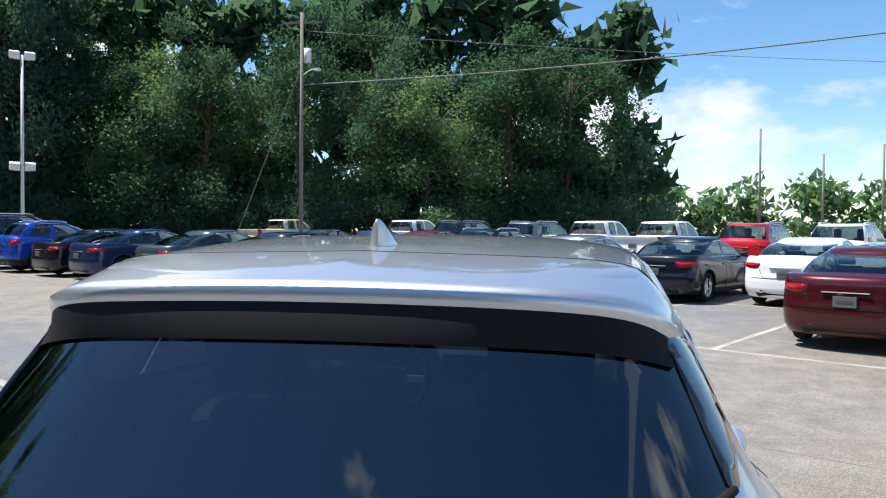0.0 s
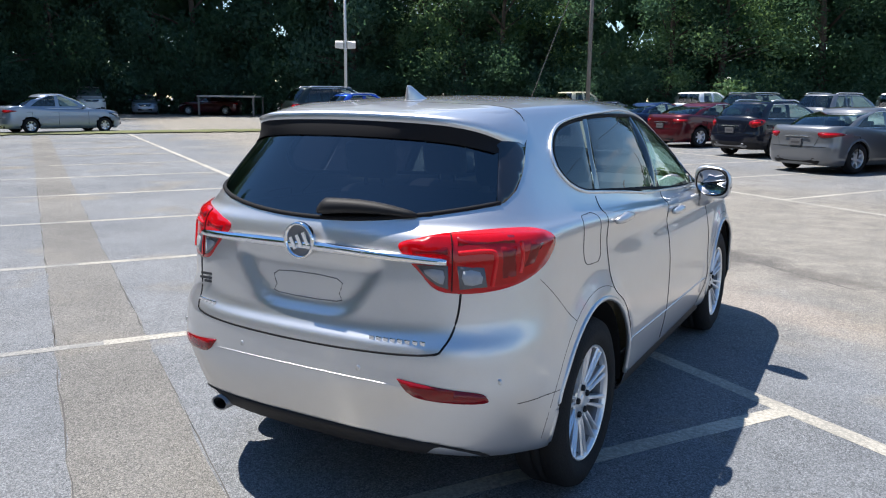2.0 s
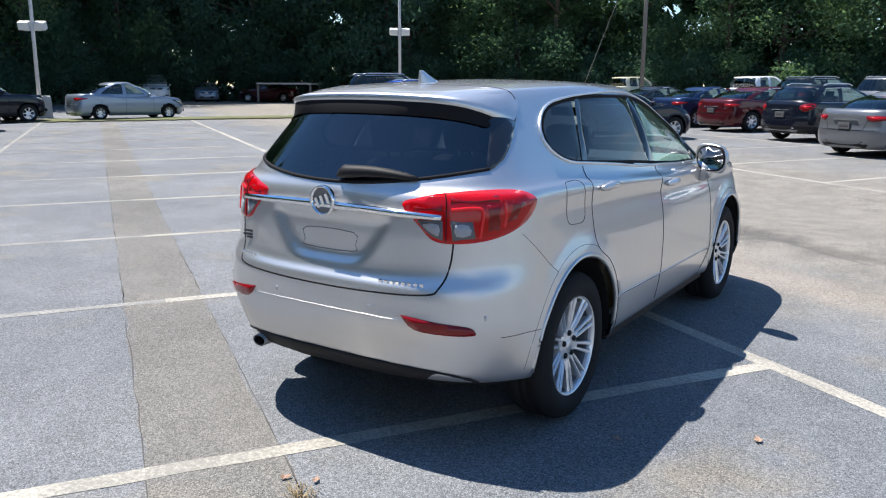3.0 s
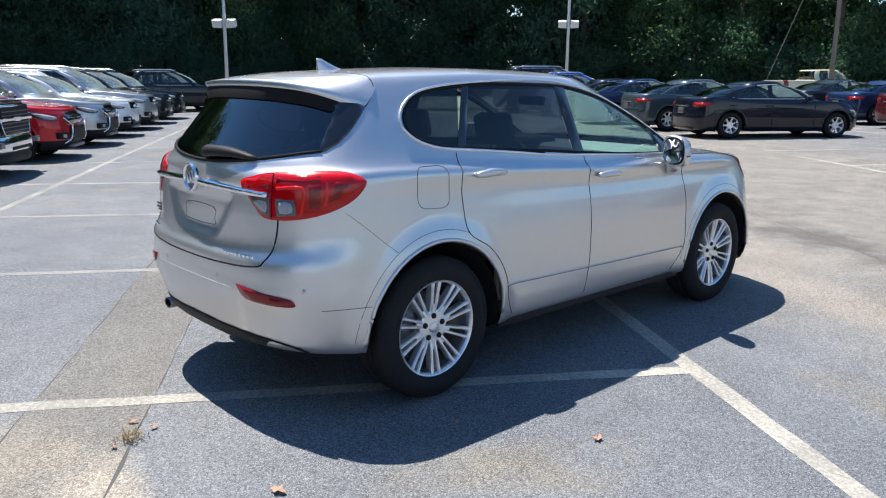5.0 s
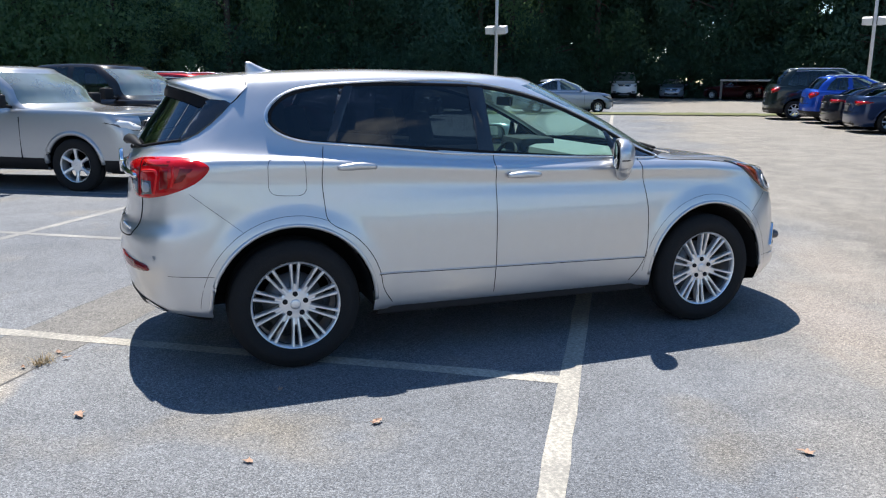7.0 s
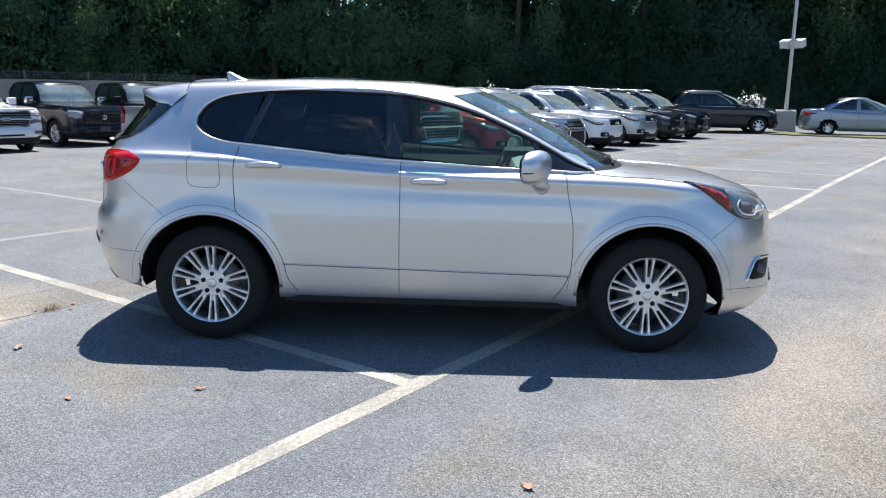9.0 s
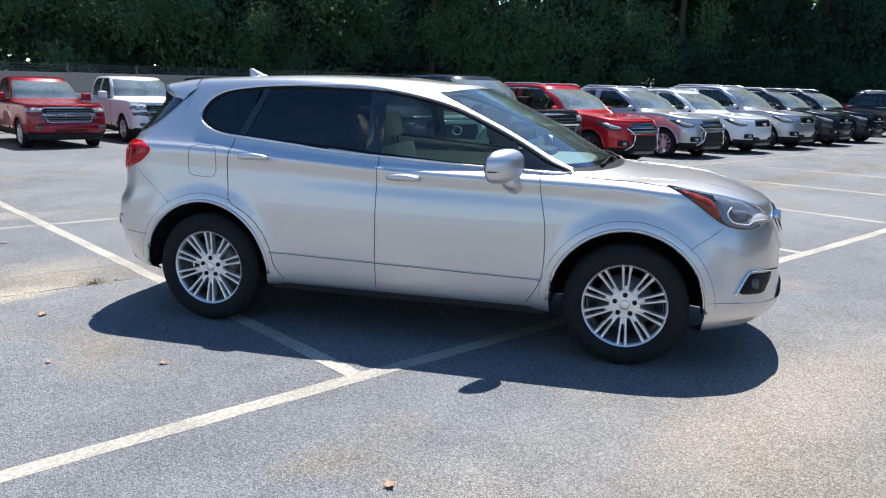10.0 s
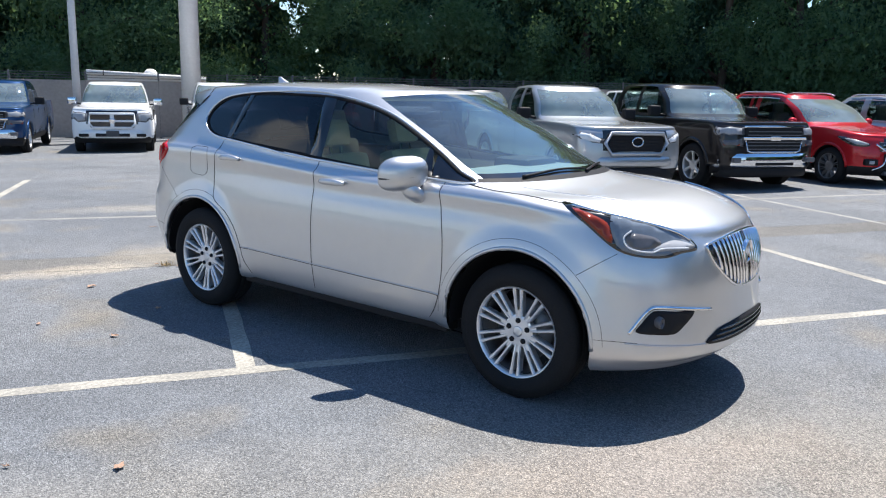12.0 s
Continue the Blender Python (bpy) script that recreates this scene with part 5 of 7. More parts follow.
def wipers(skin, body):
    """Two wipers at the foot of the windscreen."""
    def top(a, y, off=0.0):
        p, nrm, *_ = skin.tree.ray_cast(Vector((a, y, 4)), Vector((0, 0, -1)))
        return p + (nrm if nrm.z > 0 else -nrm) * off
    def foot(a):
        return 2.64 - 0.52 * (1 - (1 - (abs(a) / 0.80) ** 2.4) ** (1 / 2.4))
    for a0, a1 in ((0.50, -0.12), (-0.10, -0.66)):
        pts = [top(a0 + (a1 - a0) * q, foot(a0 + (a1 - a0) * q) - 0.025 - 0.05 * math.sin(math.pi * 0.8 * q), 0.012) for q in np.linspace(0, 1, 16)]
        mesh_part("wiper", *tube(pts, [0.010 - 0.005 * k / 15 for k in range(16)], 6), M["black"], body)


def seat(parent, at, mat, bench=False):
    """A car seat: cushion, backrest, headrest on two posts."""
    s = new("rear_bench" if bench else "seat")
    s.parent, s.matrix_basis = parent, at
    half = 0.555 if bench else 0.25
    boxed("cushion", (-half, -0.25, 0.0), (half, 0.28, 0.17), mat, s, 0.05)
    lean = Matrix.Translation((0, -0.22, 0.12)) @ Matrix.Rotation(radians(14), 4, "X")
    boxed("backrest", (-half, -0.13, 0.0), (half, 0.03, 0.56), mat, s, 0.05, "", lean)
    for x in ((-0.36, 0.36) if bench else (0,)):
        boxed("headrest", (x - 0.13, -0.10, 0.61), (x + 0.13, 0.0, 0.80), mat, s, 0.04, "", lean)
        for d in (-0.05, 0.05):
            boxed("headrest_post", (x + d - 0.007, -0.06, 0.54), (x + d + 0.007, -0.045, 0.64), M["chrome"], s, 0, "", lean)


def interior(car):
    """Cabin: seats, dash, wheel, console, door linings, headliner and load floor."""
    for x in (-0.37, 0.37):
        seat(car, Matrix.Translation((x, 1.32, 0.52)), M["beige"])
    seat(car, Matrix.Translation((0, 0.56, 0.56)), M["beige"], True)
    boxed("cabin_floor", (-0.72, 0.50, 0.36), (0.72, 2.25, 0.42), M["dark_trim"], car, 0.02)
    boxed("load_floor", (-0.55, -0.74, 0.62), (0.55, 0.25, 0.68), M["dark_trim"], car, 0.02)
    boxed("dashboard", (-0.70, 1.90, 0.80), (0.70, 2.46, 1.145), M["dash"], car, 0.08)
    boxed("instrument_hood", (-0.56, 1.86, 1.08), (-0.18, 2.15, 1.19), M["dark_trim"], car, 0.04)
    boxed("display", (-0.12, 1.87, 0.95), (0.12, 1.90, 1.09), M["gloss_black"], car, 0.006)
    boxed("centre_console", (-0.13, 1.0, 0.45), (0.13, 2.05, 0.75), M["dark_trim"], car, 0.05)
    m = Matrix.Translation((-0.37, 1.80, 0.98)) @ Matrix.Rotation(radians(66), 4, "X")
    vs, fs = tube([(0.185 * math.cos(a), 0.185 * math.sin(a), 0) for a in np.linspace(0, 2 * math.pi, 33)[:-1]], 0.016, 8, True)
    sw = mesh_part("steering_wheel", [m @ Vector(v) for v in vs], fs, M["dark_trim"], car)
    boxed("steering_hub", (-0.09, -0.06, -0.03), (0.09, 0.06, 0.02), M["dark_trim"], sw, 0.02, "", m)
    for k in (-1, 1):
        boxed("steering_spoke", (k * 0.13 - 0.06, -0.02, -0.012), (k * 0.13 + 0.06, 0.02, 0.01), M["dull_alloy"], sw, 0.006, "", m)
    for sx in (1, -1):
        a, b = sorted((sx * 0.755, sx * 0.79))
        boxed("door_lining", (a, 0.50, 0.40), (b, 2.2, 1.10), M["beige"], car, 0.01)
        a, b = sorted((sx * 0.66, sx * 0.75))
        boxed("side_lining", (a, -0.50, 0.86), (b, 0.45, 1.16), M["dark_trim"], car, 0.02)
    boxed("headliner", (-0.56, -0.35, 1.548), (0.56, 1.42, 1.566), M["beige"], car, 0.008)
    boxed("rear_view_mirror", (-0.11, 1.62, 1.43), (0.11, 1.65, 1.49), M["dark_trim"], car, 0.012)


build_crossover()


# ---------------------------------------------------------------- other parked cars
def bowed_bar(name, half, y, drop, z0, z1, mat, car, label="", depth=0.14):
    """A bumper bar: rounded in profile, its ends swept back round the corners."""
    hgt = z1 - z0
    prof = [(-depth, z0), (-0.03, z0), (-0.006, z0 + 0.18 * hgt), (0.0, z0 + 0.42 * hgt), (-0.004, z0 + 0.72 * hgt), (-0.022, z0 + 0.93 * hgt), (-0.05, z1), (-depth, z1)]
    vs, fs, n = [], [], len(prof)
    for i, q in enumerate(np.linspace(-1, 1, 33)):
        vs += [(half * q, y - drop * abs(q) ** 4 + a, b) for a, b in prof]
        if i:
            fs += [((i - 1) * n + k, i * n + k, i * n + (k + 1) % n, (i - 1) * n + (k + 1) % n) for k in range(n)]
    fs += [tuple(range(n)), tuple(range(len(vs) - 1, len(vs) - n - 1, -1))]
    return mesh_part(name, vs, fs, mat, car, label)


def parked(name, label, colour, at, L, W, H, kind="sedan", nose=0.72, belt=0.92, face="plain", tyre=0.33, group="parked cars", detail=1):
    """A parked car, built round its middle on the ground, its nose towards +y."""
    car = thing(name, label, {"pickup_truck": "truck", "van": "van"}.get(name, "car"), group, at)
    pt = M["paint_" + colour]
    h = L / 2
    pick, suv = kind == "pickup", kind == "suv"
    clear = 0.30 if pick else 0.22 if suv else 0.17
    deck = {"sedan": belt + 0.12, "suv": belt + 0.10, "pickup": belt + 0.10}[kind]
    cowl = h - (1.45 if pick else 1.25 if suv else 1.20)
    header = cowl - (0.66 if pick else 0.92 if suv else 0.98)
    base = -h + {"sedan": 0.40, "suv": 0.10, "pickup": 1.75}[kind]
    top = -h + {"sedan": 1.36, "suv": 0.50, "pickup": 1.90}[kind]
    w, cnt = W / 2, (16, 84, 20) if detail > 1 else (12, 36, 14)
    rr, fr = (3.6, 3.4) if pick else (2.8, 2.5)
    cr, cf = (0.22, 0.34) if pick else (0.42, 0.62)
    rings = [
        ring(-h + 0.14, h - 0.2, w * 0.78, [(-h, clear), (h, clear)], cr, cf, rr, fr, counts=cnt),
        ring(-h + 0.06, h - 0.10, w * 0.92, [(-h, clear + 0.02), (h, clear)], cr, cf, rr, fr, counts=cnt),
        ring(-h + 0.01, h - 0.02, w * 0.975, [(-h, clear + 0.14), (h, clear + 0.12)], cr, cf, rr, fr, counts=cnt),
        ring(-h, h, w, [(-h, clear + 0.36), (h, clear + 0.30)], cr, cf, rr, fr, counts=cnt),
        ring(-h + 0.03, h - 0.03, w, [(-h, belt - 0.26), (0, belt - 0.24), (h, nose - 0.16)], cr, cf, rr, fr, counts=cnt),
        ring(-h + 0.05, h - 0.08, w * 0.985, [(-h, belt - 0.02), (0, belt - 0.08), (h, nose)], cr, cf + 0.1, rr, fr, counts=cnt),
        ring(-h + (0.15 if kind == "sedan" else 0.09), h - 0.22, w * 0.955, [(-h, deck - 0.03), (base, deck - 0.02), (0, belt - 0.02), (cowl, belt), (h, nose + 0.06)], cr, cf + 0.2, rr, fr, counts=cnt),
        ring(base, cowl, w * 0.90, [(-h, deck + 0.01), (base + 0.4, belt + 0.03), (0, belt + 0.02), (cowl, belt + 0.04)], min(0.42, cr + 0.1), 0.45, rr, 2.5, counts=cnt),
        ring((base + top) / 2 - 0.02, (cowl + header) / 2 + 0.03, w * 0.83, [(-h, (belt + H) / 2 + 0.02), (h, (belt + H) / 2)], 0.40, 0.45, rr, 2.6, counts=cnt),
        ring(top, header, w * 0.73, [(top, H - (0.15 if kind == "sedan" else 0.11)), ((top + header) / 2 + 0.15, H - 0.07), (header, H - 0.115)], 0.40, 0.42, rr, 2.7, counts=cnt),
        ring(top + 0.08, header - 0.10, w * 0.60, [(top, H - (0.085 if kind == "sedan" else 0.05)), ((top + header) / 2 + 0.15, H - 0.012), (header, H - 0.05)], 0.35, 0.4, rr, 2.7, counts=cnt),
        ring(top + 0.3, header - 0.4, 0.0001, [(top, H - 0.03), (0, H), (header, H - 0.01)], 0.2, 0.2, 2.6, 2.6, counts=cnt),
    ]
    grid, at_row = loft(rings, [1, 1, 6, 6, 6, 6, 6, 5, 5, 3, 2] if detail > 1 else [1, 1, 3, 3, 3, 3, 4, 3, 3, 2, 2])
    ax1, ax2 = -h + (1.25 if pick else 0.95), h - (0.95 if pick else 0.88)
    verts, faces, rc = shell_faces(grid)
    cen = verts[faces].mean(1)
    t, s = at_row[rc[:, 0]], rc[:, 1]
    ax, cy, cz = np.abs(cen[:, 0]), cen[:, 1], cen[:, 2]
    ra = tyre + 0.065
    hole = np.zeros(len(cen), bool)
    for yc in (ax1, ax2):
        hole |= (np.hypot(cy - yc, cz - tyre) < ra) & (ax > w * 0.6) & (cz < tyre + ra)
        near = (np.hypot(verts[:, 1] - yc, verts[:, 2] - tyre) < ra) & (np.abs(verts[:, 0]) > w * 0.6)
        d = np.hypot(verts[near, 1] - yc, verts[near, 2] - tyre) + 1e-6
        idx = np.where(near)[0]
        verts[idx, 1] = yc + (verts[idx, 1] - yc) * ra / d
        verts[idx, 2] = tyre + (verts[idx, 2] - tyre) * ra / d
    na, nb, nc = cnt
    fa, fc2 = na / 12, nc / 14
    band = (t >= 7.2) & (t < 9.0)
    side_col = (s >= na + 1) & (s < na + nb - 1)
    pillar = np.abs(cy - (header + top) / 2 - 0.05) < 0.06
    if suv:
        pillar |= np.abs(cy - (top + 0.85)) < 0.05
    sides = band & side_col & ~pillar & (t < 8.85)
    rear = (t >= 7.15) & (t < 8.9) & (s < na - int(3 * fa))
    front = (t >= 7.1) & (t < 9.0) & (s >= na + nb + int(3 * fc2))
    tail = (t >= (4.3 if kind == "sedan" else 4.0)) & (t < (5.0 if kind == "sedan" else 5.9)) & (s >= na - int((6 if kind == "sedan" else 3) * fa)) & (s < na + (2 if kind == "sedan" else 1))
    grl = (t >= 3.35) & (t < 4.95) & (s >= na + nb + int(8 * fc2))
    grl &= ax < w * (0.62 if pick else 0.46)
    if suv:
        grl &= t >= 3.9
    low = (t < 2.2) & ~hole
    if not pick:
        tail[:] = False
    label_of = np.full(len(cen), "body", object)
    for nm, m in (("lower_trim", low), ("side_window", sides), ("rear_window", rear), ("windscreen", front), ("tail", tail), ("grille", grl)):
        label_of[m] = nm
    label_of[hole] = ""
    look_of = {"body": pt, "lower_trim": M["black"] if suv or pick else pt, "side_window": M["glass_far"], "rear_window": M["glass_far"], "windscreen": M["glass_screen"], "tail": M["dark_red"], "grille": M["gloss_black"]}
    names = {"tail": "tail_lamp"}
    got = {}
    for nm in look_of:
        for sd in ((1, -1) if nm in ("side_window", "tail") else (0,)):
            pick_f = (label_of == nm) & ((cen[:, 0] * sd > 0) | (sd == 0))
            if pick_f.any():
                got[nm] = sheet(names.get(nm, nm), verts, faces[pick_f], look_of[nm], car)
    body = got["body"]
    skin = Skin(verts, faces)
    if not pick:
        at_tail, at_head = ((w - 0.14) - (h - 0.20)) / math.sqrt(2), ((h - 0.36) - (w - 0.12)) / math.sqrt(2)
        zt = belt - (0.09 if kind == "sedan" else 0.06)
        for sd in ("right", "left"):
            shape = [(-0.27, 0.040), (-0.05, 0.050), (0.15, 0.042), (0.29, 0.020), (0.22, -0.015), (0.05, -0.045), (-0.12, -0.075), (-0.24, -0.060)] if kind == "sedan" else [(-0.20, 0.02), (-0.08, 0.085), (0.12, 0.10), (0.21, 0.06), (0.16, -0.03), (0.0, -0.10), (-0.10, -0.12), (-0.19, -0.06)]
            lamp_ob = skin.panel("tail_lamp", spline([(at_tail + a, zt + b) for a, b in shape], 3, True), "rear_" + sd, 0.004, M["dark_red"], car, "", 0.02, 0.08)
            skin.panel("lamp_lens", spline([(at_tail + 0.55 * a - 0.02, zt + 0.42 * b) for a, b in shape], 2, True), "rear_" + sd, 0.006, M["red"], lamp_ob, "", 0.006, 0.08)
            shape = [(-0.34, 0.075), (-0.12, 0.055), (0.10, 0.0), (0.22, -0.045), (0.20, -0.085), (0.04, -0.095), (-0.14, -0.05)]
            lamp_ob = skin.panel("headlamp", spline([(at_head + a, nose - 0.06 + b) for a, b in shape], 3, True), "front_" + sd, 0.004, M["gloss_black"], car, "", 0.02, 0.08)
            skin.panel("lamp_lens", spline([(at_head + 0.04 + 0.72 * a, nose - 0.065 + 0.66 * b) for a, b in shape], 2, True), "front_" + sd, 0.007, M["clear"], lamp_ob, "", 0.006, 0.08)
        xs = np.linspace(-w * 0.78, w * 0.78, 21)
        skin.strip("bumper_gap", np.stack([xs, belt - 0.37 + 0.03 * (xs / w) ** 2], 1), "rear", 0.012, 0.0, M["gap"], body)
        skin.strip("boot_gap", np.array([(a, zt - 0.02 - 0.24 * min(1.0, 6 * (1 - abs(a) / (w * 0.60)))) for a in np.linspace(-w * 0.60, w * 0.60, 25)]), "rear", 0.009, 0.0, M["gap"], body)
        low_edge = [(-w * 0.66, clear + 0.10), (-w * 0.52, clear + 0.17), (w * 0.52, clear + 0.17), (w * 0.66, clear + 0.10), (w * 0.58, clear + 0.03), (-w * 0.58, clear + 0.03)]
        skin.panel("rear_valance", low_edge, "rear", 0.006, M["dull_alloy" if suv else "black"], car, "", 0.02, 0.1)
    boxed("floor_pan", (-w * 0.8, -h + 0.25, clear + 0.03), (w * 0.8, h - 0.3, clear + 0.12), M["under"], car, 0.02)
    for yc in (ax1, ax2):
        for sx in (1, -1):
            m = Matrix.Translation((sx * (w - 0.12), yc, tyre)) @ Matrix.Rotation(0 if sx > 0 else math.pi, 4, "Z")
            wheel("wheel", tyre, 0.22, tyre * (0.70 if face == "shield" else 0.64), car, m, 10 if face == "shield" else 7 if not pick else 6, face == "shield", False, colour == "red")
            sd = "right" if sx > 0 else "left"
            arc = []
            for a in np.linspace(-0.15, math.pi + 0.15, 17):
                lip = min(w * 0.955, abs(skin.at(sd, yc + (ra + 0.03) * math.cos(a), max(clear + 0.08, tyre + (ra + 0.03) * math.sin(a))).x) - 0.02)
                arc += [(sx * lip, yc + ra * math.cos(a), tyre + ra * math.sin(a)), (sx * w * 0.5, yc + ra * math.cos(a), tyre + ra * math.sin(a))]
            if detail > 1:
                flare = np.array([(yc + (ra + 0.012) * math.cos(a), tyre + (ra + 0.012) * math.sin(a)) for a in np.linspace(0.05, math.pi - 0.05, 25)])
                skin.strip("arch_flare", flare, sd, 0.075 if pick else 0.055, -0.012, pt, body)
            mesh_part("wheel_house", arc + [(sx * w * 0.5, yc, tyre)], [(2 * i, 2 * i + 1, 2 * i + 3, 2 * i + 2) for i in range(16)] + [(2 * i + 1, 34, 2 * i + 3) for i in range(16)], M["under"], car)
    # cabin
    seat_mat = M["seat_grey"]
    sy = header - 0.35
    for x in (-0.36, 0.36):
        boxed("seat", (x - 0.23, sy - 0.45, clear + 0.3), (x + 0.23, sy - 0.30, min(H - 0.32, belt + 0.24)), seat_mat, car, 0.05)
        boxed("headrest", (x - 0.12, sy - 0.46, belt + 0.20), (x + 0.12, sy - 0.37, H - 0.19), seat_mat, car, 0.03)
    if not pick:
        boxed("rear_bench", (-w * 0.7, top + 0.55, clear + 0.3), (w * 0.7, top + 0.7, belt + 0.12), seat_mat, car, 0.05)
    # dash top in the lightened, sunlit-looking grey
    boxed("dashboard", (-w * 0.78, cowl - 0.72, clear + 0.4), (w * 0.78, cowl - 0.14, belt + 0.02), M["sunlit_dash"], car, 0.06)
    # mirrors, handles, plates
    for sx in (1, -1):
        mw, mh = (0.12, 0.11) if pick else (0.10, 0.07)
        mm = bmesh.new()
        bmesh.ops.create_uvsphere(mm, u_segments=12, v_segments=8, radius=1.0)
        bmesh.ops.transform(mm, matrix=Matrix.Translation((sx * (w + 0.08), cowl - 0.55, belt + 0.09)) @ Matrix.Diagonal((mw, 0.07, mh, 1)), verts=mm.verts)
        if pick:
            mm.free()
            mm = box(bmesh.new(), (sx * (w + 0.13) - 0.12, cowl - 0.63, belt + 0.02), (sx * (w + 0.13) + 0.12, cowl - 0.50, belt + 0.22), 0.035)
        mo = part("door_mirror", mm, (M["chrome"] if face == "cross" else pt if face == "truck_body" else M["black"]) if pick else pt, car)
        mesh_part("mirror_foot", *tube([(sx * w * 0.88, cowl - 0.53, belt + 0.03), (sx * (w + 0.03), cowl - 0.54, belt + 0.06)], 0.025, 6), M["black"], mo)
        for yy in (header - 0.75, header - 1.75) if kind != "pickup" else (header - 0.75,):
            a, b = sorted((sx * (w * 0.985), sx * (w * 0.985 + 0.03)))
            boxed("door_handle", (a, yy, belt - 0.13), (b, yy + 0.2, belt - 0.10), pt, car, 0.008)
        for yy in (header - 0.55, header - 1.55 if not pick else top + 0.1, cowl - 0.35):
            a, b = sorted((sx * (w - 0.02), sx * (w + 0.003)))
            boxed("door_gap", (a, yy - 0.004, clear + 0.16), (b, yy + 0.004, belt - 0.10), M["gap"], body)
    if suv:
        for sx in (1, -1):
            pts = [(sx * w * 0.70, yy, H - 0.035 + 0.045 * min(1, 6 * min(yy - (top + 0.35), header - 0.25 - yy))) for yy in np.linspace(top + 0.35, header - 0.25, 14)]
            mesh_part("roof_rail", *tube(pts, 0.017, 6), M["alloy"], body)
    boxed("rear_plate", (-0.15, -h - 0.012, belt - 0.34), (0.15, -h + 0.05, belt - 0.19), M["plate"], car, 0.004)
    boxed("plate_bar", (-0.11, -h - 0.016, belt - 0.285), (0.11, -h - 0.011, belt - 0.245), M["badge_dark"], car)
    if pick:
        boxed("rear_bumper", (-w * 0.80, -h - 0.035, clear + 0.18), (w * 0.80, -h + 0.10, clear + 0.30), M["chrome"], car, 0.03)
    else:
        boxed("boot_bar", (-w * 0.34, -h + 0.008, belt - 0.145), (w * 0.34, -h + 0.08, belt - 0.128), M["chrome"], car, 0.006)
        rows_n = [int(np.argmin(np.abs(at_row - q))) for q in (7.15, 8.9)]
        for sx in (1, -1):
            lines = [[(sx * (p[0] + 0.006), p[1], p[2]) for p in grid[r, na + 1:na + nb - 1:3]] for r in rows_n]
            vs2, fs2 = [], []
            for ln in lines:
                v3, f3 = tube(ln, 0.010, 5)
                fs2 += [tuple(i + len(vs2) for i in f) for f in f3]
                vs2 += [tuple(v) for v in v3]
            mesh_part("window_trim", vs2, fs2, M["alloy"], body, "bright window trim")
    # noses
    if pick:
        a0, a1, zl, zh = (h - 0.34 - w) / math.sqrt(2), (h - 0.02 - 0.63 * w) / math.sqrt(2), clear + 0.36, nose - clear - 0.36
        shapes = {"hex": [(-0.06, 0.80), (0.10, 0.93), (0.28, 0.86), (0.46, 0.66), (0.44, 0.50), (0.30, 0.54), (0.12, 0.66)],
                  "cross": [(0.02, 0.80), (0.12, 0.93), (0.30, 0.90), (0.46, 0.84), (0.47, 0.42), (0.30, 0.38), (0.10, 0.50)]}
        shape = shapes.get(face, [(-0.02, 0.74), (0.02, 0.92), (0.24, 0.95), (0.46, 0.92), (0.46, 0.66), (0.24, 0.64), (0.04, 0.62)])
        for sd in ("right", "left"):
            outline = [(a0 + (a1 - a0) * a / 0.46, zl + zh * b) for a, b in shape]
            mid = np.mean(outline, 0)
            lamp_ob = skin.panel("headlamp", outline, "front_" + sd, 0.006, M["smoke"], car, "", 0.02, 0.07)
            skin.panel("lamp_lens", [tuple(mid + (np.array(q) - mid) * 0.80) for q in outline], "front_" + sd, 0.010, M["lamp_white" if face == "hex" else "clear"], lamp_ob, "", 0.006, 0.07)
            if face in ("truck", "truck_body"):
                low_lamp = [(a0 + 0.10, zl + zh * 0.52), (a1, zl + zh * 0.55), (a1 - 0.01, zl + zh * 0.26), (a0 + 0.16, zl + zh * 0.28)]
                skin.panel("lower_lamp", low_lamp, "front_" + sd, 0.006, M["smoke"], car, "", 0.02, 0.07)
                skin.panel("turn_signal", [(a0 + 0.16, zl + zh * 0.36), (a1 - 0.06, zl + zh * 0.36), (a1 - 0.07, zl + zh * 0.29), (a0 + 0.19, zl + zh * 0.30)], "front_" + sd, 0.010, M["amber"], car, "", 0.006, 0.07)
    if face in ("truck", "truck_body"):
        bowed_bar("front_bumper", w * 0.985, h + 0.06, 0.26, clear + 0.13, clear + 0.385, M["chrome"] if face == "truck" else pt, car, "chrome bumper" if face == "truck" else "", 0.26)
        boxed("bumper_slot", (-w * 0.40, h - 0.05, clear + 0.17), (w * 0.40, h + 0.062, clear + 0.225), M["black"], car, 0.015)
        bowed_bar("air_dam", w * 0.92, h + 0.02, 0.22, clear - 0.04, clear + 0.15, M["black"], car, "", 0.2)
        zt, zm, zb = nose - 0.03, clear + 0.36 + (nose - clear - 0.36) * 0.55, clear + 0.40
        boxed("grille_mesh", (-w * 0.60, h - 0.10, zb), (w * 0.60, h - 0.006, zt), M["black"], car, 0.03, "black grille mesh")
        for q in (0.12, 0.26, 0.40, 0.68, 0.82):
            boxed("grille_slat", (-w * 0.56, h - 0.05, zb + (zt - zb) * q - 0.007), (w * 0.56, h + 0.002, zb + (zt - zb) * q + 0.007), M["dull_alloy"], car, 0.004)
        boxed("grille_bar", (-w * 0.66, h - 0.08, zm - 0.026), (w * 0.66, h + 0.020, zm + 0.026), M["chrome"], car, 0.014)
        loop = [(-w * 0.60, h - 0.02, zm), (-w * 0.55, h + 0.0, zb + 0.02), (-w * 0.48, h + 0.004, zb), (w * 0.48, h + 0.004, zb), (w * 0.55, h + 0.0, zb + 0.02), (w * 0.60, h - 0.02, zm)]
        mesh_part("grille_frame", *tube(loop, 0.014, 8), M["chrome"], car)
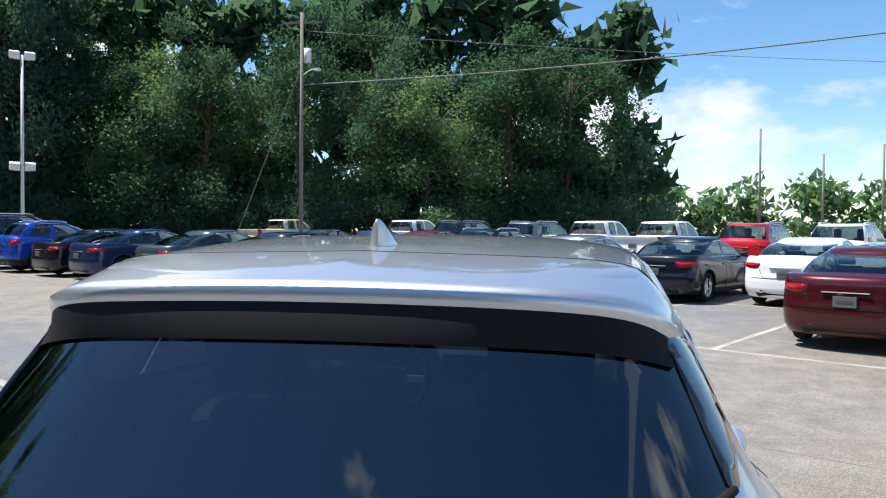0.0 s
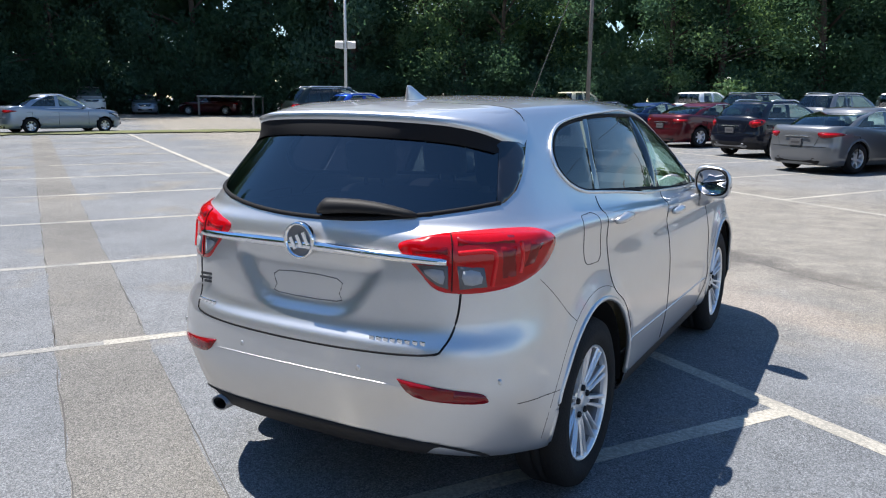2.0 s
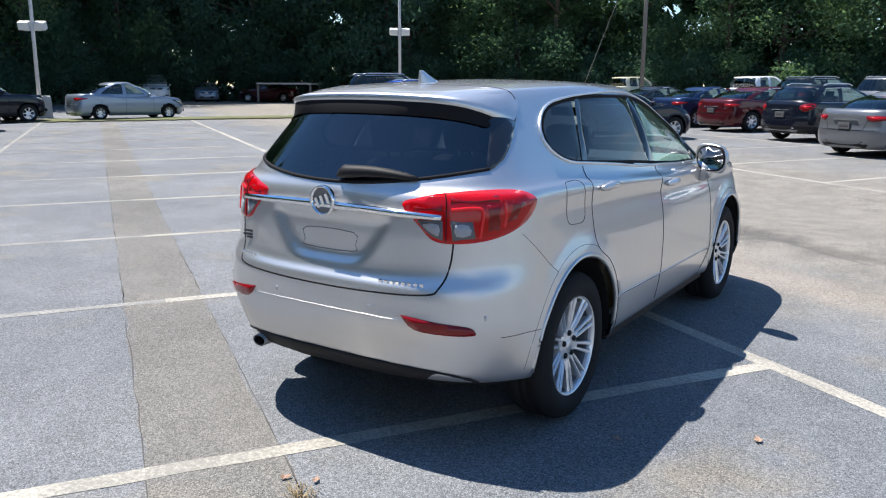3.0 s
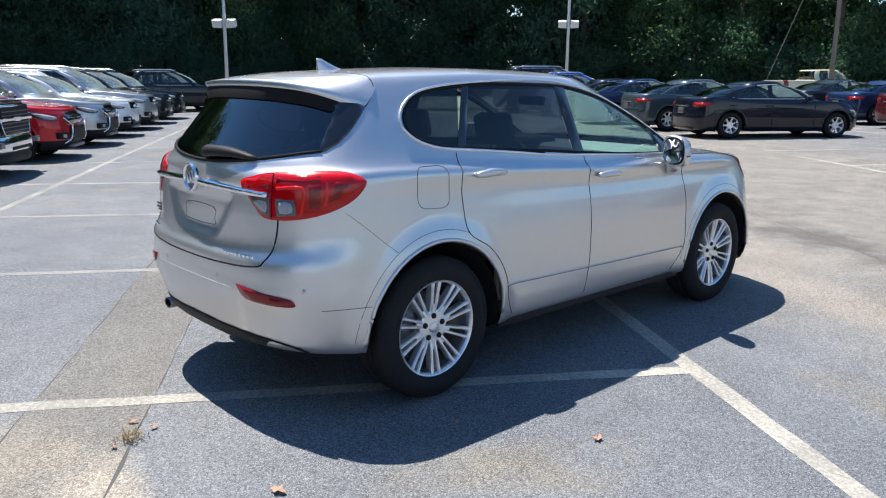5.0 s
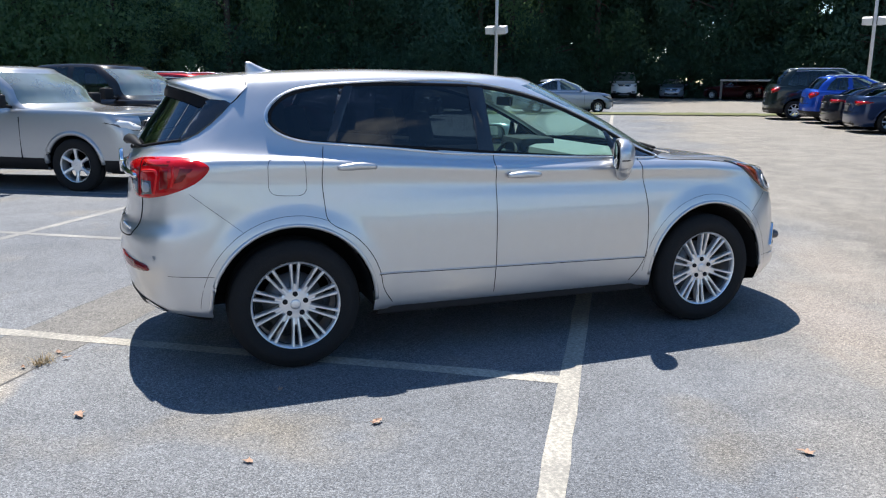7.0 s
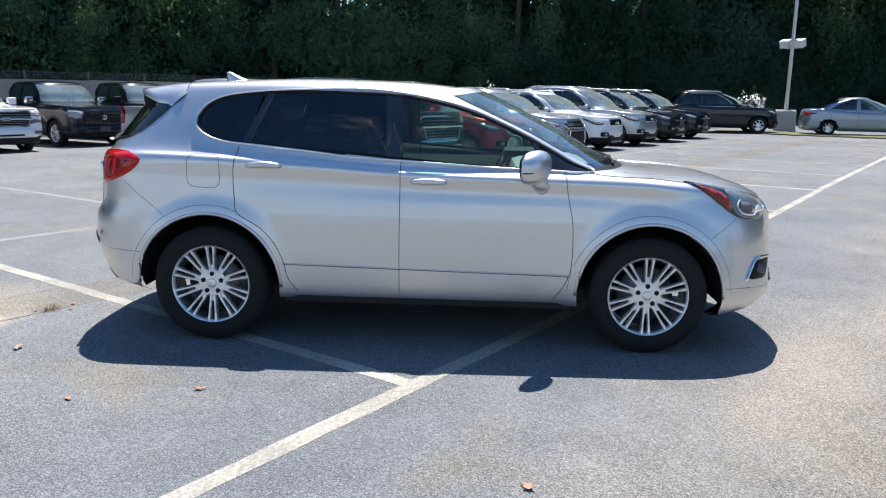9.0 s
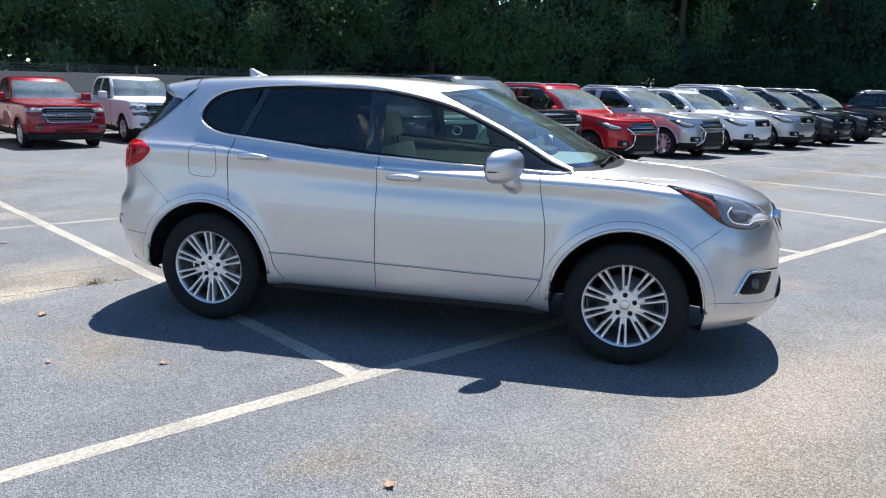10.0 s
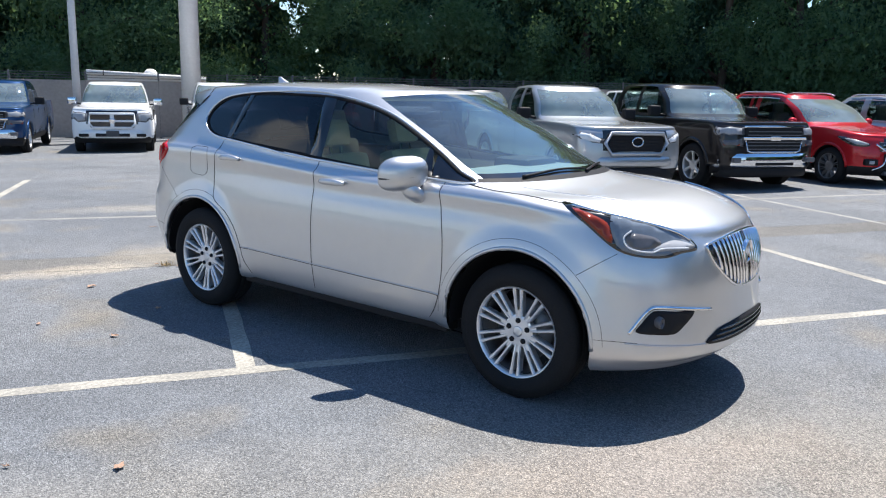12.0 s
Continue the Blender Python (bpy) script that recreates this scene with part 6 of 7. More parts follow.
        mesh_part("grille_lip", *tube([(-w * 0.62, h - 0.05, zt), (0, h + 0.0, zt + 0.01), (w * 0.62, h - 0.05, zt)], 0.02, 8), M["chrome"], car)
        boxed("emblem", (-0.11, h + 0.0, zm - 0.04), (0.11, h + 0.034, zm + 0.04), M["chrome"], car, 0.015)
        for sx in (1, -1):
            c0, c1 = sorted((sx * w * 0.70, sx * w * 0.86))
            boxed("fog_lamp", (c0, h - 0.02, clear + 0.22), (c1, h + 0.058, clear + 0.31), M["smoke"], car, 0.02)
    elif face == "hex":
        zt, zb = nose - 0.05, clear + 0.40
        zc = zb + (zt - zb) * 0.55
        loop = [(-w * 0.60, h - 0.02, zc), (-w * 0.50, h + 0.0, zt), (w * 0.50, h + 0.0, zt), (w * 0.60, h - 0.02, zc), (w * 0.48, h + 0.0, zb), (-w * 0.48, h + 0.0, zb)]
        mesh_part("grille_frame", *tube(loop, 0.035, 8, True), pt, car)
        boxed("grille_mesh", (-w * 0.53, h - 0.10, zb + 0.01), (w * 0.53, h - 0.012, zt - 0.01), M["black"], car, 0.03, "black grille mesh")
        for q in (0.18, 0.34, 0.5, 0.66, 0.82):
            boxed("grille_bar", (-w * 0.52, h - 0.07, zb + (zt - zb) * q - 0.012), (w * 0.52, h - 0.005, zb + (zt - zb) * q + 0.012), M["black"], car, 0.008)
        mesh_part("emblem", *tube([(0.10 * math.cos(a), h + 0.02, zc + 0.02 + 0.07 * math.sin(a)) for a in np.linspace(0, 2 * math.pi, 21)[:-1]], 0.014, 6, True), M["chrome"], car)
        bowed_bar("front_bumper", w * 0.96, h + 0.05, 0.26, clear + 0.20, clear + 0.37, pt, car, "", 0.24)
        boxed("intake", (-w * 0.50, h - 0.04, clear + 0.07), (w * 0.50, h + 0.045, clear + 0.19), M["black"], car, 0.03)
        bowed_bar("air_dam", w * 0.92, h + 0.02, 0.22, clear - 0.02, clear + 0.21, M["black"], car, "", 0.2)
    elif face == "cross":
        gz, z0, z1 = 0.885, 0.70, 1.07
        boxed("grille", (-w * 0.54, h - 0.16, z0), (w * 0.54, h + 0.012, z1), M["gloss_black"], car, 0.04, "black grille")
        loop = [(-w * 0.46, h + 0.01, z0), (w * 0.46, h + 0.01, z0), (w * 0.56, h - 0.01, z0 + 0.12), (w * 0.54, h - 0.01, z1), (-w * 0.54, h - 0.01, z1), (-w * 0.56, h - 0.01, z0 + 0.12)]
        mesh_part("grille_frame", *tube(loop, 0.035, 8, True), pt, car)
        boxed("grille_bar", (-w * 0.54, h - 0.06, gz - 0.028), (w * 0.54, h + 0.03, gz + 0.028), pt, car, 0.012)
        boxed("grille_bar", (-0.05, h - 0.06, z0), (0.05, h + 0.032, z1), pt, car, 0.012)
        boxed("emblem", (-0.07, h + 0.0, gz - 0.07), (0.07, h + 0.045, gz + 0.07), M["chrome"], car, 0.03)
        for sx in (1, -1):
            a, b = sorted((sx * w * 0.58, sx * w * 0.82))
            boxed("fog_slot", (a, h - 0.05, clear + 0.17), (b, h + 0.043, clear + 0.25), M["black"], car, 0.02)
        bowed_bar("front_bumper", w * 0.97, h + 0.04, 0.20, clear + 0.13, clear + 0.36, pt, car, "", 0.2)
        boxed("intake", (-w * 0.42, h - 0.05, clear + 0.17), (w * 0.42, h + 0.045, clear + 0.26), M["black"], car, 0.02)
        boxed("plate_holder", (-0.16, h + 0.0, clear + 0.18), (0.16, h + 0.055, clear + 0.33), M["badge_dark"], car, 0.01)
    elif face == "shield":
        for sx in (1, -1):
            pts = [(sx * w * 0.66, h - 0.09, nose - 0.10), (sx * w * 0.50, h + 0.0, nose - 0.22), (sx * w * 0.46, h + 0.006, clear + 0.42), (sx * w * 0.52, h - 0.004, clear + 0.22), (sx * w * 0.70, h - 0.09, clear + 0.12)]
            mesh_part("chrome_fang", *tube(spline(pts, 5), 0.016, 8), M["chrome"], car)
        bowed_bar("grille", w * 0.56, h - 0.002, 0.06, nose - 0.25, nose - 0.06, M["gloss_black"], car, "black grille", 0.12)
        for q in (0.11, 0.17, 0.23):
            bowed_bar("grille_bar", w * 0.52, h + 0.006, 0.05, nose - q - 0.008, nose - q + 0.008, M["chrome"], car, "", 0.05)
        boxed("intake", (-w * 0.48, h - 0.08, clear + 0.14), (w * 0.48, h + 0.008, clear + 0.42), M["black"], car, 0.04)
    else:
        boxed("intake", (-w * 0.55, h - 0.10, clear + 0.12), (w * 0.55, h - 0.012, clear + 0.24), M["black"], car, 0.03)
        boxed("emblem", (-0.06, h - 0.07, nose - 0.13), (0.06, h - 0.005, nose - 0.06), M["chrome"], car, 0.015)
        boxed("grille_bar", (-w * 0.45, h - 0.08, nose - 0.17), (w * 0.45, h - 0.012, nose - 0.15), M["chrome"], car, 0.006)
    if suv:
        boxed("skid_plate", (-w * 0.42, h - 0.12, clear + 0.02), (w * 0.42, h - 0.004, clear + 0.10), M["dull_alloy"], car, 0.03, "grey skid plate")
        for sx in (1, -1):
            mm = Matrix.Translation((sx * w * 0.73, h - 0.10, 0)) @ Matrix.Rotation(radians(-24) * sx, 4, "Z")
            boxed("fog_lamp_recess", (-w * 0.13, -0.10, clear + 0.20), (w * 0.13, 0.045, clear + 0.32), M["black"], car, 0.03, "", mm)
            boxed("fog_lamp", (-0.05, 0.0, clear + 0.225), (0.05, 0.052, clear + 0.295), M["clear"], car, 0.02, "", mm)
    return car


def stall(u, v, L, back=False, turn=0.0):
    """A car's pose whose near end stands at v: nose there (facing +V), or with back its tail, both headed along +V."""
    p = lot(u, v + (L / 2 if back else -L / 2))
    return Matrix.Translation(p) @ Matrix.Rotation(radians(TURN + turn), 4, "Z")


# the near row beside the stalls, noses towards them
ROW_W = [
    ("pickup_truck", "silver pickup truck with black mesh grille", "silver_grey", 6.12, -4.45, 5.39, 1.89, 1.79, "pickup", 1.08, 1.16, "hex", 0.385),
    ("pickup_truck", "brown-black pickup truck with chrome grille and bumper", "brown_black", 9.05, -4.70, 5.85, 2.03, 1.88, "pickup", 1.16, 1.22, "truck", 0.40),
    ("suv_car", "bright red SUV with chrome-edged nose", "red", 11.9, -4.55, 4.69, 1.81, 1.71, "suv", 0.91, 1.07, "shield", 0.35),
    ("suv_car", "silver-grey SUV with chrome-edged nose", "silver_grey", 14.8, -4.55, 4.40, 1.80, 1.69, "suv", 0.91, 1.07, "shield", 0.345),
    ("suv_car", "white small SUV", "white", 17.4, -4.55, 4.28, 1.77, 1.65, "suv", 0.89, 1.03, "plain", 0.34),
    ("suv_car", "silver-grey SUV with roof rails", "silver_grey", 20.1, -4.55, 4.9, 1.90, 1.78, "suv", 0.94, 1.09, "plain", 0.36),
    ("suv_car", "dark navy SUV", "charcoal", 22.8, -4.55, 4.65, 1.84, 1.73, "suv", 0.91, 1.07, "plain", 0.355),
    ("suv_car", "black SUV", "black", 25.5, -4.55, 4.65, 1.84, 1.72, "suv", 0.91, 1.07, "plain", 0.355),
]
for nm, lab, col, u, v, L, W, H, kd, no, be, fc, ty in ROW_W:
    parked(nm, lab + ", parked in a row", col, stall(u, v, L), L, W, H, kd, no, be, fc, ty, "row of parked cars facing the stalls", 2)
# along the fence
ROW_S = [
    ("pickup_truck", "blue pickup truck by the fence", "deep_blue", -5.4, -16.0, 5.8, 2.03, 1.92, "truck"), ("pickup_truck", "white pickup truck with cross-shaped grille by the fence", "white", -2.33, -16.3, 5.8, 2.02, 1.92, "cross"),
    ("pickup_truck", "white pickup truck with chrome grille by the fence", "white", 0.67, -15.9, 5.85, 2.03, 1.94, "truck"), ("pickup_truck", "cherry red pickup truck with chrome grille bar by the fence", "cherry", 3.33, -15.6, 5.4, 1.89, 1.79, "truck_body"),
    ("pickup_truck", "white pickup truck with white bumper by the fence", "white", 6.3, -16.5, 5.8, 2.03, 1.88, "truck_body"), ("pickup_truck", "black pickup truck by the fence", "black", 9.43, -17.2, 5.8, 2.02, 1.90, "cross"),
    ("pickup_truck", "black pickup truck with pale glass by the fence", "charcoal", 12.3, -17.2, 5.8, 2.02, 1.92, "truck"), ("pickup_truck", "white pickup truck half hidden by the fence", "white", 15.6, -16.6, 5.8, 2.02, 1.92, "truck"), ("pickup_truck", "silver-grey pickup truck half hidden by the fence", "silver_grey", 18.8, -16.4, 5.8, 2.02, 1.92, "truck"),
]
for nm, lab, col, u, v, L, W, H, fc in ROW_S:
    parked(nm, lab, col, stall(u, v, L), L, W, H, "pickup", 0.60 * H, 0.645 * H, fc, 0.40 if H > 1.8 else 0.375, "pickup trucks along the fence", 2)
# two rows on the far side, tails towards the stalls
ROW_N = [
    ("sedan_car", "maroon sedan seen from behind", "maroon", 1.5, 10.4, 4.55, 1.82, 1.43, "sedan", 0.74, 0.93),
    ("sedan_car", "black sedan with bright alloy wheels", "black", 15.1, 9.5, 4.80, 1.82, 1.45, "sedan", 0.74, 0.94),
    ("sedan_car", "blue-grey sedan with bright rear bumper", "teal", 17.95, 9.15, 4.87, 1.83, 1.48, "sedan", 0.74, 0.95),
    ("sedan_car", "dark navy sedan with red tail lamps", "navy", 21.0, 8.75, 4.85, 1.84, 1.47, "sedan", 0.74, 0.95),
    ("sedan_car", "black sedan with red tail lamps", "black", 23.2, 8.6, 4.80, 1.84, 1.46, "sedan", 0.74, 0.94),
    ("suv_car", "bright blue small SUV", "blue", 25.9, 8.5, 4.30, 1.79, 1.65, "suv", 0.95, 1.04),
    ("suv_car", "large dark green-black SUV with roof rack", "green_black", 28.6, 7.7, 5.1, 2.0, 1.90, "suv", 1.05, 1.16),
    ("sedan_car", "white sedan", "white", 3.9, 15.6, 4.85, 1.84, 1.46, "sedan", 0.74, 0.95),
    ("sedan_car", "black sedan", "black", 6.4, 14.7, 4.67, 1.80, 1.45, "sedan", 0.74, 0.94),
    ("sedan_car", "grey sedan", "grey", 8.75, 13.55, 4.67, 1.80, 1.46, "sedan", 0.74, 0.94),
    ("suv_car", "black crossover with silver lower bumper", "black", 12.64, 15.7, 4.36, 1.81, 1.56, "suv", 0.90, 1.0),
    ("sedan_car", "dark red sedan with full-width tail lamps", "dark_red", 16.8, 17.0, 4.93, 1.86, 1.47, "sedan", 0.76, 0.95),
    ("sedan_car", "dark blue sedan", "navy", 19.6, 17.2, 4.7, 1.82, 1.45, "sedan", 0.74, 0.94),
    ("sedan_car", "dark navy sedan", "charcoal", 22.4, 17.2, 4.7, 1.82, 1.45, "sedan", 0.74, 0.94),
]
for nm, lab, col, u, v, L, W, H, kd, no, be in ROW_N:
    parked(nm, lab + " parked in a row", col, stall(u, v, L, True), L, W, H, kd, no, be, "plain", 0.33 if kd == "sedan" else 0.355, "rows of parked cars across the aisle", 2 if 6 < u < 25 and v < 16 else 1)
# a third row behind them, mostly roofs
ROW_F = [("pickup_truck", "white pickup truck far back", "white", 12.0, "pickup"), ("pickup_truck", "white pickup truck far back", "white", 15.0, "pickup"), ("suv_car", "grey van-like SUV far back", "grey", 18.0, "suv"),
         ("suv_car", "dark grey SUV far back", "charcoal", 22.0, "suv"), ("pickup_truck", "white pickup truck far back", "white", 25.5, "pickup"), ("pickup_truck", "cream pickup truck far back", "cream", 35.5, "pickup"),
         ("suv_car", "red SUV far back", "red", 8.5, "suv"), ("suv_car", "white SUV far back", "white", 5.5, "suv"), ("suv_car", "white SUV far back", "white", 2.0, "suv"), ("sedan_car", "red sedan far back", "red", -1.5, "sedan"), ("suv_car", "dark SUV far back", "navy", -5.0, "suv")]
for nm, lab, col, u, kd in ROW_F:
    L, W, H = (5.8, 2.0, 1.88) if kd == "pickup" else (4.9, 1.95, 1.82) if kd == "suv" else (4.7, 1.82, 1.45)
    parked(nm, lab, col, stall(u, 30.5, L), L, W, H, kd, 1.1 if kd == "pickup" else 1.0 if kd == "suv" else 0.75, 1.2 if kd == "pickup" else 1.1 if kd == "suv" else 0.94, "truck" if kd == "pickup" else "plain", 0.38 if kd == "pickup" else 0.34, "far row of parked cars")


def free(x, y, heading):
    return Matrix.Translation((x, y, ground_z(x, y))) @ Matrix.Rotation(radians(heading), 4, "Z")


# the far western end
parked("suv_car", "black SUV standing side-on by the lamp post", "black", free(-29.2, 12.0, -5), 4.65, 1.84, 1.72, "suv", 0.98, 1.08, "plain", 0.355, "cars at the end of the lot")
parked("sedan_car", "pale blue-grey sedan standing side-on", "pale_blue", free(-27.8, 17.4, -12), 4.75, 1.76, 1.55, "sedan", 0.78, 0.94, "plain", 0.29, "cars at the end of the lot")
parked("van", "white van under the trees", "white", free(-49.6, 35.0, 237), 4.9, 1.95, 2.0, "suv", 1.05, 1.15, "plain", 0.35, "cars under the trees")
parked("sedan_car", "pale blue-grey sedan under the trees", "pale_blue", free(-46.8, 37.6, 230), 4.5, 1.8, 1.45, "sedan", 0.75, 0.94, "plain", 0.33, "cars under the trees")
parked("sedan_car", "dark red sedan under the trees", "maroon", free(-41.9, 39.4, 120), 4.5, 1.8, 1.45, "sedan", 0.75, 0.94, "plain", 0.33, "cars under the trees")


# ---------------------------------------------------------------- poles, fence, building
def lamp_post(x, y, height, box_z):
    post = thing("lamp_post", "slim grey lamp post with white flood lamps on a concrete base", "lamp post", "lamp posts", Matrix.Translation((x, y, ground_z(x, y))))
    mesh_part("pole", *tube([(0, 0, 0.6), (0, 0, height)], [0.085, 0.065], 12), M["steel"], post)
    vs, fs = revolve([(0.0, 0.48), (0.85, 0.46), (0.95, 0.42), (0.95, 0.0001)], 20, "z")
    mesh_part("concrete_base", vs, fs, M["concrete"], post, "pale concrete foot")
    for z in (box_z, height):
        boxed("cross_arm", (-0.35, -0.03, z - 0.22), (0.35, 0.03, z - 0.17), M["steel"], post, 0.01)
        for sx in (-0.33, 0.33):
            m = Matrix.Translation((sx, 0, z)) @ Matrix.Rotation(radians(20), 4, "X")
            boxed("flood_lamp", (-0.22, -0.16, -0.17), (0.22, 0.16, 0.17), M["lamp_body"], post, 0.03, "", m)
    post.matrix_basis = post.matrix_basis @ Matrix.Rotation(radians(40), 4, "Z")


lamp_post(-31.3, 15.6, 9.5, 3.87)
lamp_post(-24.5, 32.5, 9.5, 4.25)


def utility_pole(x, y, height, radius, wood=True, can=True):
    p = thing("utility_pole", "weathered wooden utility pole with a transformer can" if can else "tall grey steel pole", "pole", "utility poles", Matrix.Translation((x, y, ground_z(x, y))))
    mesh_part("shaft", *tube([(0, 0, 0), (0, 0, height)], [radius, radius * 0.7], 12), M["pole_wood" if wood else "steel"], p)
    if can:
        vs, fs = revolve([(0.0, 0.0001), (0.0, 0.2), (0.75, 0.2), (0.8, 0.0001)], 16, "z")
        mesh_part("transformer_can", [(a + 0.33, b, c + height - 2.7) for a, b, c in vs], fs, M["steel"], p, "grey transformer can")
        boxed("crossarm", (-1.1, -0.05, height - 0.6), (1.1, 0.05, height - 0.5), M["pole_wood"], p)
        pts = spline([(0, 0, height - 3.4), (0.6, -0.3, height - 3.15), (1.1, -0.6, height - 3.2)], 6)
        mesh_part("lamp_arm", *tube(pts, 0.025, 6), M["steel"], p)
        boxed("street_lamp_head", (0.95, -0.85, height - 3.28), (1.25, -0.5, height - 3.16), M["lamp_body"], p, 0.03)


utility_pole(-13.0, 39.3, 13.0, 0.12)
utility_pole(-12.4, -19.4, 24.0, 0.34, False, False)
utility_pole(-9.1, -21.0, 11.0, 0.13, False, False)


def cable(name, a, b, sag, r=0.016):
    a, b = Vector(a), Vector(b)
    pts = [a.lerp(b, q) - Vector((0, 0, 4 * sag * q * (1 - q))) for q in np.linspace(0, 1, 28)]
    ob = mesh_part(name, *tube(pts, r, 5), M["wire"], None)
    tagged(ob, "thin grey overhead cable", "cable", "overhead cables")


cable("cable", (-13.0, 39.3, 9.5), (40, 33, 13.5), 0.9, 0.035)
cable("cable", (-13.0, 39.3, 10.5), (-18.3, 42.2, 0.2), 0.0, 0.022)
cable("cable", (-13.0, 39.3, 12.4), (60, 55, 12.5), 0.9)


def build_fence(v, u0, u1):
    f = thing("fence", "long weathered board fence with wires above it", "fence", kind="structure")
    n = int((u1 - u0) / 2.4)
    for k in range(n):
        a, b = lot(u0 + 2.4 * k, v), lot(u0 + 2.4 * (k + 1), v)
        d = (b - a)
        m = Matrix.Translation(a) @ Matrix.Rotation(math.atan2(d.y, d.x), 4, "Z")
        boxed("board_panel", (0.0, -0.02, 0.05), (2.39, 0.02, 2.04), M["fence"], f, 0.0, "", m)
        boxed("post", (-0.03, 0.025, 0.0), (0.03, 0.085, 2.34), M["wire"], f, 0.01, "", m)
        for z in (2.12, 2.21, 2.30):
            boxed("wire", (0, 0.047, z - 0.010), (2.4, 0.063, z + 0.010), M["wire"], f, 0.0, "", m)


build_fence(-24.2, -30, 24)


def build_trailer():
    p, L = lot(-1.67, -26.2), 4.1
    t = thing("camper_trailer", "white camper trailer with a rolled awning behind the fence", "trailer", at=Matrix.Translation(p) @ Matrix.Rotation(radians(TURN + 90), 4, "Z") @ Matrix.Rotation(radians(-2.3), 4, "X"))
    boxed("trailer_body", (-1.0, -L / 2, 0.45), (0.95, L / 2, 2.30), M["white_wall"], t, 0.10)
    awning = mesh_part("rolled_awning", *tube([(1.03, -L / 2 - 0.02, 2.27), (1.03, L / 2 + 0.02, 2.27)], 0.085, 14), M["white_wall"], t, "rolled white awning")
    for y in (-L / 2 + 0.55, L / 2 - 0.35):
        mesh_part("strap", *tube([(1.03, y - 0.02, 2.27), (1.03, y + 0.02, 2.27)], 0.09, 14), M["badge_dark"], awning, "dark strap")
    dome = revolve([(0.0, 0.30), (0.10, 0.29), (0.20, 0.22), (0.24, 0.10), (0.245, 0.0001)], 20, "x")[0:2]
    mesh_part("roof_dome", [(p2[1] + 0.2, 0.1 + p2[2] * 0.8, 2.29 + p2[0]) for p2 in dome[0]], dome[1], M["white_wall"], t, "white roof dome")
    for sx in (1, -1):
        wheel("wheel", 0.34, 0.2, 0.2, t, Matrix.Translation((sx * 0.9, 0.2, 0.34)) @ Matrix.Rotation(0 if sx > 0 else math.pi, 4, "Z"), 6, False, False)
    boxed("jack_leg", (-0.04, L / 2 - 0.3, 0.02), (0.04, L / 2 - 0.22, 0.5), M["wire"], t, 0.005)


build_trailer()


def small_house(x, y, heading):
    h = thing("house", "small white house with a grey pitched roof", "house", at=Matrix.Translation((x, y, ground_z(x, y))) @ Matrix.Rotation(radians(heading), 4, "Z"))
    boxed("wall", (-5, -3.5, 0), (5, 3.5, 2.9), M["white_wall"], h)
    vs = [(-5.3, -3.9, 2.8), (5.3, -3.9, 2.8), (5.3, 3.9, 2.8), (-5.3, 3.9, 2.8), (-5.3, 0, 4.8), (5.3, 0, 4.8)]
    mesh_part("roof", vs, [(0, 1, 5, 4), (2, 3, 4, 5), (0, 4, 3), (1, 2, 5), (3, 2, 1, 0)], M["roof_grey"], h, smooth=False)
    for x0 in (-3, 0, 3):
        boxed("window", (x0 - 0.5, -3.54, 1.0), (x0 + 0.5, -3.47, 2.1), M["gloss_black"], h)


small_house(58, 92, 10)
for x, y, hgt in ((20, 76, 11), (27, 80, 9), (31, 76, 9.5)):
    utility_pole(x, y, hgt, 0.13, True, False)


def carport(x, y, heading):
    c = thing("carport", "low open carport with a pale flat roof", "carport", at=Matrix.Translation((x, y, ground_z(x, y))) @ Matrix.Rotation(radians(heading), 4, "Z"))
    boxed("roof", (-2.0, -1.6, 1.30), (2.0, 1.6, 1.42), M["concrete"], c, 0.03)
    for a in (-1.9, 1.9):
        for b in (-1.5, 1.5):
            boxed("post", (a - 0.06, b - 0.06, 0), (a + 0.06, b + 0.06, 1.30), M["pole_wood"], c)


carport(-39.6, 39.2, 30)


# ---------------------------------------------------------------- trees and undergrowth
def leaf_cloud(rng, centres, radii, count, size):
    """Many small bent leaves in clumps: vertices and faces."""
    k = rng.integers(0, len(centres), count)
    d = rng.normal(size=(count, 3))
    d /= np.linalg.norm(d, axis=1)[:, None]
    p = centres[k] + d * radii[k][:, None] * (rng.random(count) ** 0.45 * rng.uniform(0.55, 1.35, count))[:, None] * (1, 1, 0.85)
    a = rng.normal(size=(count, 3))
    a /= np.linalg.norm(a, axis=1)[:, None]
    b = np.cross(a, rng.normal(size=(count, 3)))
    b /= np.linalg.norm(b, axis=1)[:, None] + 1e-9
    s = size * rng.uniform(0.6, 1.4, count)[:, None]
    v = np.stack([p - a * s, p + a * s * 0.4 + b * s * 0.62, p + a * s * 0.9 - b * s * 0.62], 1).reshape(-1, 3)
    f = np.arange(3 * count).reshape(-1, 3)
    return v, f


